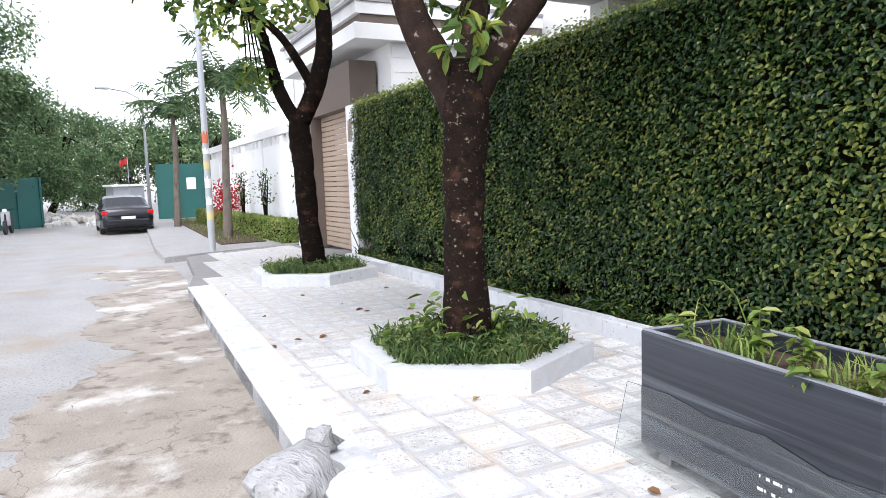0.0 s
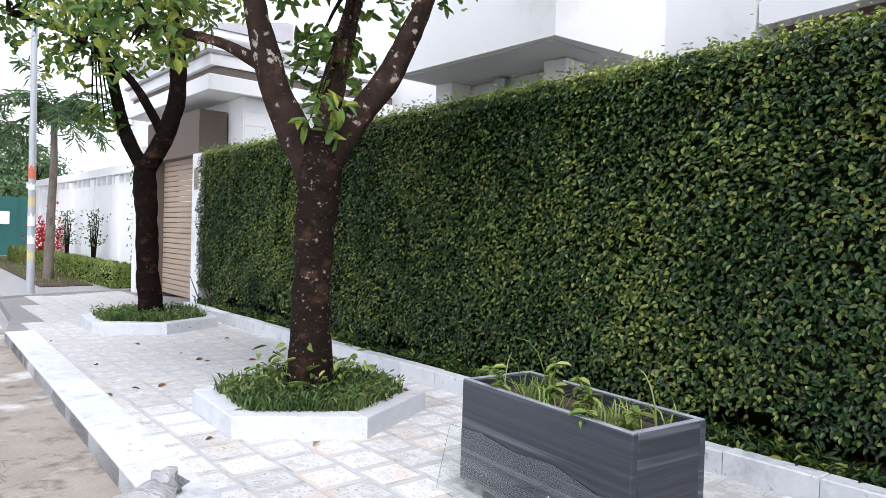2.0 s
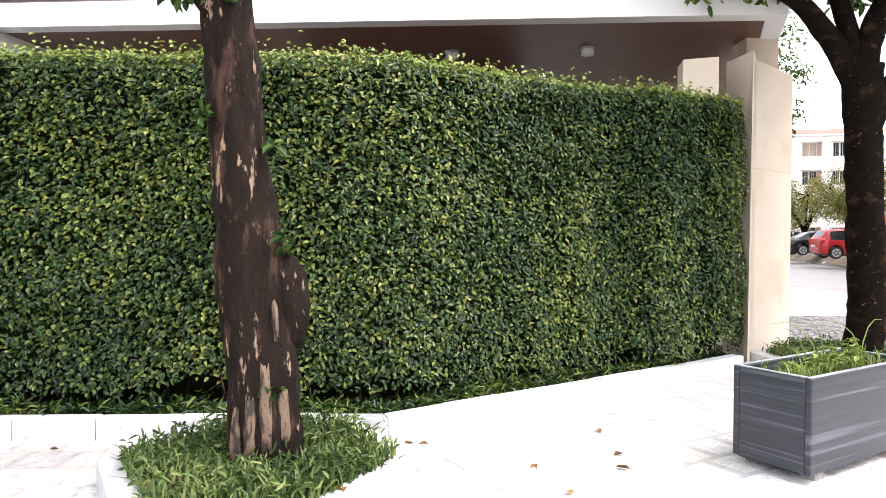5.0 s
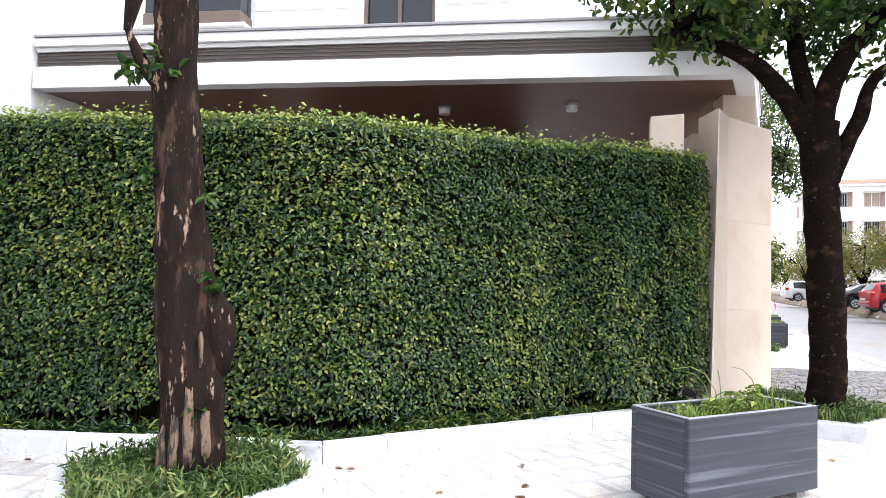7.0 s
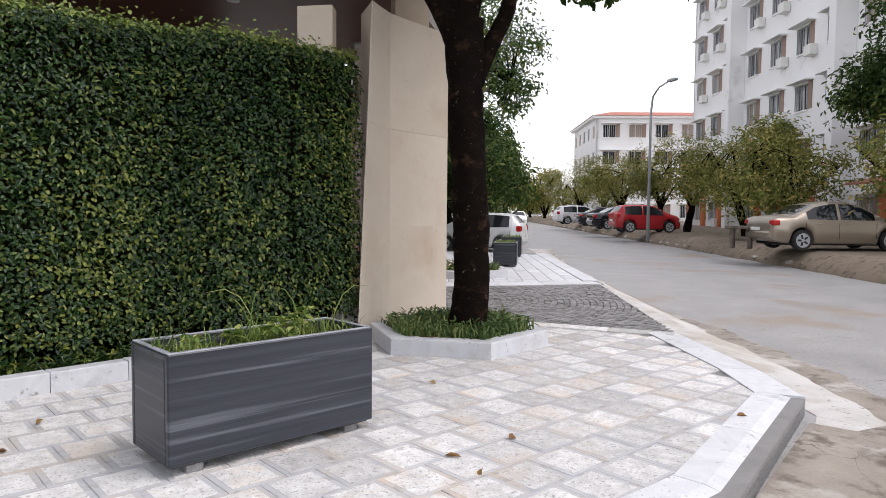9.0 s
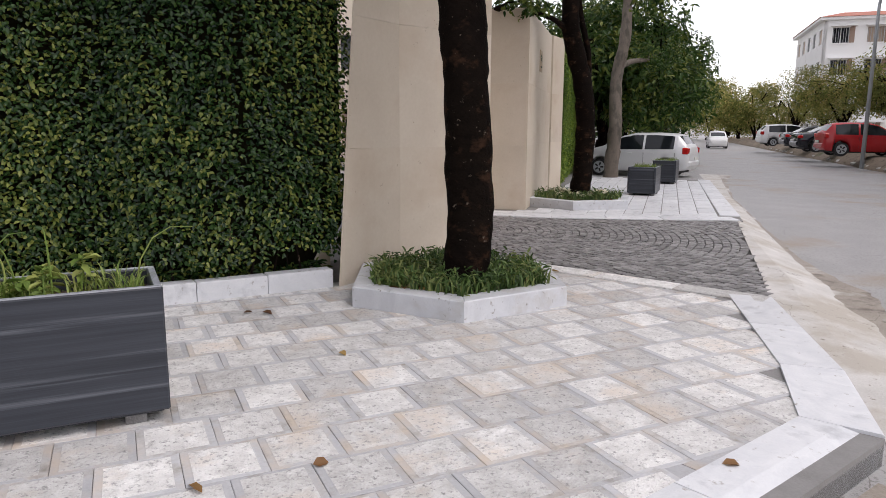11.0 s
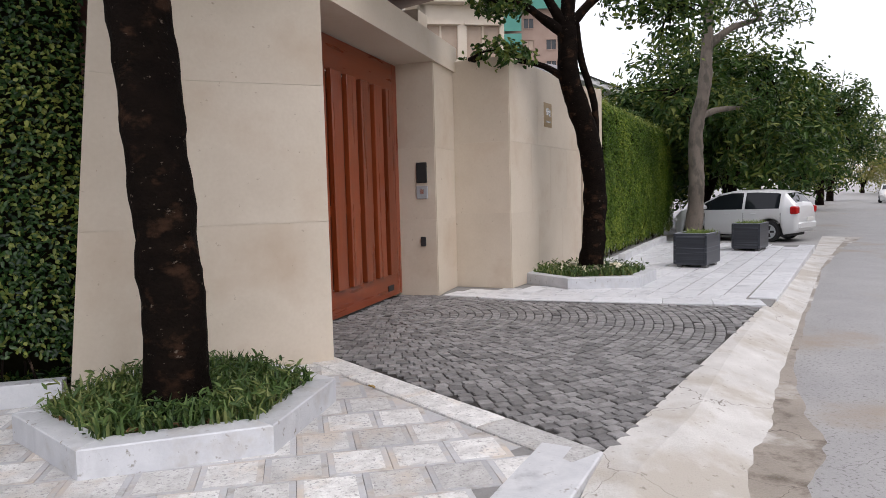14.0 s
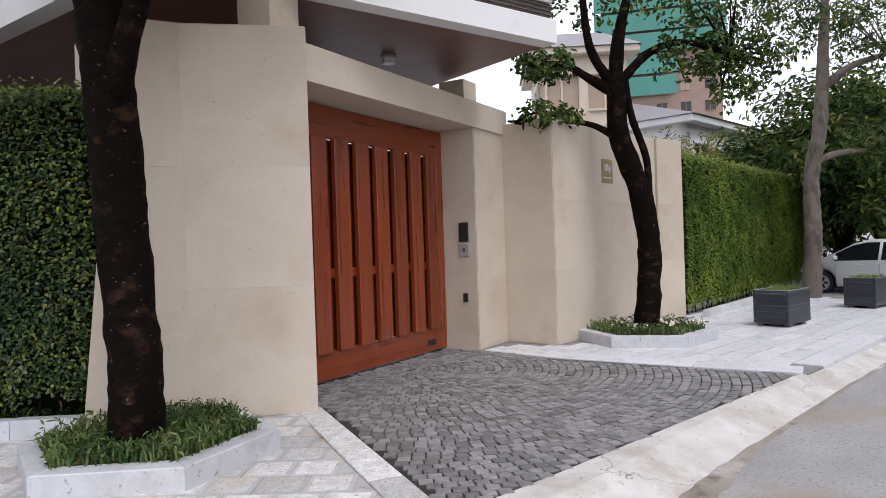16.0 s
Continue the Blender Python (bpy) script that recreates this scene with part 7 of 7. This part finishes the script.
slab_me2 = mesh("slab", slab_mesh(0.72, 0.30)[0], SLAB[1], [M_MARBLE, M_MARBLE], index=SLAB[2])


def lay(root, poly, az, origin, px, py, me, near, limit, joined, halves=True):
    """Lays slabs in broken rows over a plan polygon; the nearest are parts, the rest one joined sheet."""
    d = Vector((math.sin(radians(az)), math.cos(radians(az))))
    s = Vector((d.y, -d.x))
    spots = []
    for i in range(-80, 80):
        for j in range(-80, 80):
            p = Vector(origin) + s * (j * py) + d * (i * px + (px * 0.5 if j % 2 and halves else 0))
            if inside(poly, p.x, p.y) and not any((p - Vector(h[0])).length < h[1] * 0.72 for h in HEX):
                spots.append(p)
    spots.sort(key=lambda p: (p - Vector(near)).length)
    rot = Matrix.Rotation(math.atan2(d.y, d.x), 4, "Z")
    V, F, I = [], [], []
    base = [v.co.copy() for v in me.vertices]
    pol = [tuple(q.vertices) for q in me.polygons]
    mi = [q.material_index for q in me.polygons]
    for k, p in enumerate(spots):
        m = Matrix.Translation((p.x, p.y, rng.uniform(-0.0015, 0.001))) @ rot @ pose(0, 0, 0, rng.normal(0, 0.12), rng.normal(0, 0.12), rng.normal(0, 0.35))
        if k < limit:
            put("slab", me, root, m)
        else:
            o = len(V)
            V += [m @ c for c in base]
            F += [tuple(a + o for a in q) for q in pol]
            I += mi
    if V:
        ob = put("slabs", mesh("slabs", V, F, joined, index=I), root)
        tagged(ob, kind="stuff")


inn = strip_poly([Vector(p) for p in KERB], 0.30, 0.4)
inner_k = [tuple(p) for p, q in inn]
bend_k = (-4.85, -3.2)
A_poly = [p for p in inner_k if p[1] > -3.2] + [bend_k, (-1.7, -2.45), (-1.2, -0.95), (2.1, 11.1), (2.6, 12.5), (3.4, 15.3), (1.2, 15.3), (-0.2, 12.0)]
B_poly = [bend_k] + [p for p in inner_k if p[1] <= -3.2][:-1] + [(-1.75, -10.55), (0.75, -8.8), (-0.3, -7.1), (-1.7, -2.45)]
lay(pavement, A_poly, 15.5, (-2.3, 3.55), 0.345, 0.345, slab_me, (-2.4, 2.4), 150, [M_TILE_J, M_TILE_MID])
lay(pavement, B_poly, 167.5, (-2.88, -8.9), 0.345, 0.345, slab_me, (-3.0, -8.2), 150, [M_TILE_J, M_TILE_MID])
lay(pavement2, [(3.5, -13.75), (3.8, -12.8), (4.4, -11.0), (5.0, -10.3), (5.4, -10.4), (5.1, -11.1), (8.7, -13.2), (14.0, -16.0), (11.3, -18.7)], 121, (5.944, -14.095), 0.74, 0.315, slab_me2, (5.5, -14.0), 200, [M_MARBLE, M_MARBLE])

# bedding of cut slab pieces along the kerb, the drive and the bend, where whole slabs stop short
def cut_pieces(line, w0, w1, root, material, z=-0.0045):
    st = strip_poly(resample(line, 0.36), w0, w1)
    for (a, b), (c, d) in zip(st[:-1], st[1:]):
        g = (c - a).normalized() * 0.003
        bm = bmesh.new()
        bm.faces.new([bm.verts.new((v.x, v.y, z)) for v in (a + g, c - g, d - g, b + g)])
        bmesh.ops.recalc_face_normals(bm, faces=bm.faces)
        lo = bmesh.ops.extrude_face_region(bm, geom=bm.faces[:])["geom"]
        bmesh.ops.translate(bm, verts=[v for v in lo if isinstance(v, bmesh.types.BMVert)], vec=(0, 0, -0.02))
        bmesh.ops.recalc_face_normals(bm, faces=bm.faces)
        part("cut_slab", bm, material, root)


cut_pieces(KERB[:-2], 0.364, 0.62, pavement, M_TILE)
cut_pieces([(-1.35, -10.66), (0.85, -8.94)], 0.264, 0.60, pavement, M_TILE, -0.0055)
cut_pieces([bend_k, (-1.75, -2.48)], -0.22, 0.22, pavement, M_TILE, -0.0065)
cut_pieces([(3.15, -13.9), (3.37, -12.8), (3.95, -11.05), (4.55, -10.0)], -0.80, -0.424, pavement2, M_MARBLE)

# setts in concentric arcs round a point before the gate
def sett_mesh(a, b, seed):
    g = np.random.default_rng(seed)
    v = []
    for x, y, z in ((a, b, -0.06), (a, b, -0.006), (a - 0.006, b - 0.006, 0.0)):
        for sx, sy in ((-1, -1), (1, -1), (1, 1), (-1, 1)):
            v.append((sx * x + g.normal(0, 0.003), sy * y + g.normal(0, 0.003), z + (g.normal(0, 0.002) if z > -0.05 else 0)))
    f = [(0, 1, 5, 4), (1, 2, 6, 5), (2, 3, 7, 6), (3, 0, 4, 7), (4, 5, 9, 8), (5, 6, 10, 9), (6, 7, 11, 10), (7, 4, 8, 11), (8, 9, 10, 11)]
    return mesh("sett", v, f, M_SETT)


setts = [sett_mesh(0.0510, 0.0462, k) for k in range(6)]
cen = Vector((3.0, -9.25))
cob_in = [(0.92, -8.98), (-1.58, -10.92), (3.05, -13.94), (3.32, -12.8), (3.9, -11.05), (4.52, -9.98), (4.85, -9.32), (1.05, -8.15)]
spots = []
r = 0.12
while r < 6.5:
    n = max(5, int(2 * math.pi * r / 0.113))
    ph = rng.uniform(0, 6.28)
    for k in range(n):
        a = ph + 2 * math.pi * k / n
        p = cen + Vector((math.cos(a), math.sin(a))) * r
        if inside(cob_in, p.x, p.y):
            spots.append((p, a))
    r += 0.104
spots.sort(key=lambda q: (q[0] - Vector((0.2, -10.8))).length)
V, F = [], []
for k, (p, a) in enumerate(spots):
    m = Matrix.Translation((p.x, p.y, rng.normal(-0.004, 0.003))) @ pose(0, 0, 0, rng.normal(0, 0.8), rng.normal(0, 0.8), math.degrees(a) + 90 + rng.normal(0, 1.4))
    me = setts[k % 6]
    if k < 300:
        put("sett", me, drive, m)
    else:
        o = len(V)
        V += [m @ v.co for v in me.vertices]
        F += [tuple(i + o for i in q.vertices) for q in me.polygons]
tagged(put("setts", mesh("setts", V, F, M_SETT_J), drive), kind="stuff")

# fallen leaves on the slabs
P = []
for _ in range(90):
    x, y = rng.uniform(-4.4, 1.5), rng.uniform(-9.5, 10)
    if inside(A_poly, x, y) or inside(B_poly, x, y):
        P.append((x, y, 0.012))
tagged(put("fallen_leaves", leaf_mesh("fallen_leaves", P, np.tile([0, 0, 2.5], (len(P), 1)), 0.09, 0.045, M_DRY, seed=99)), "dry brown fallen leaves on the slabs", "leaves", kind="stuff")
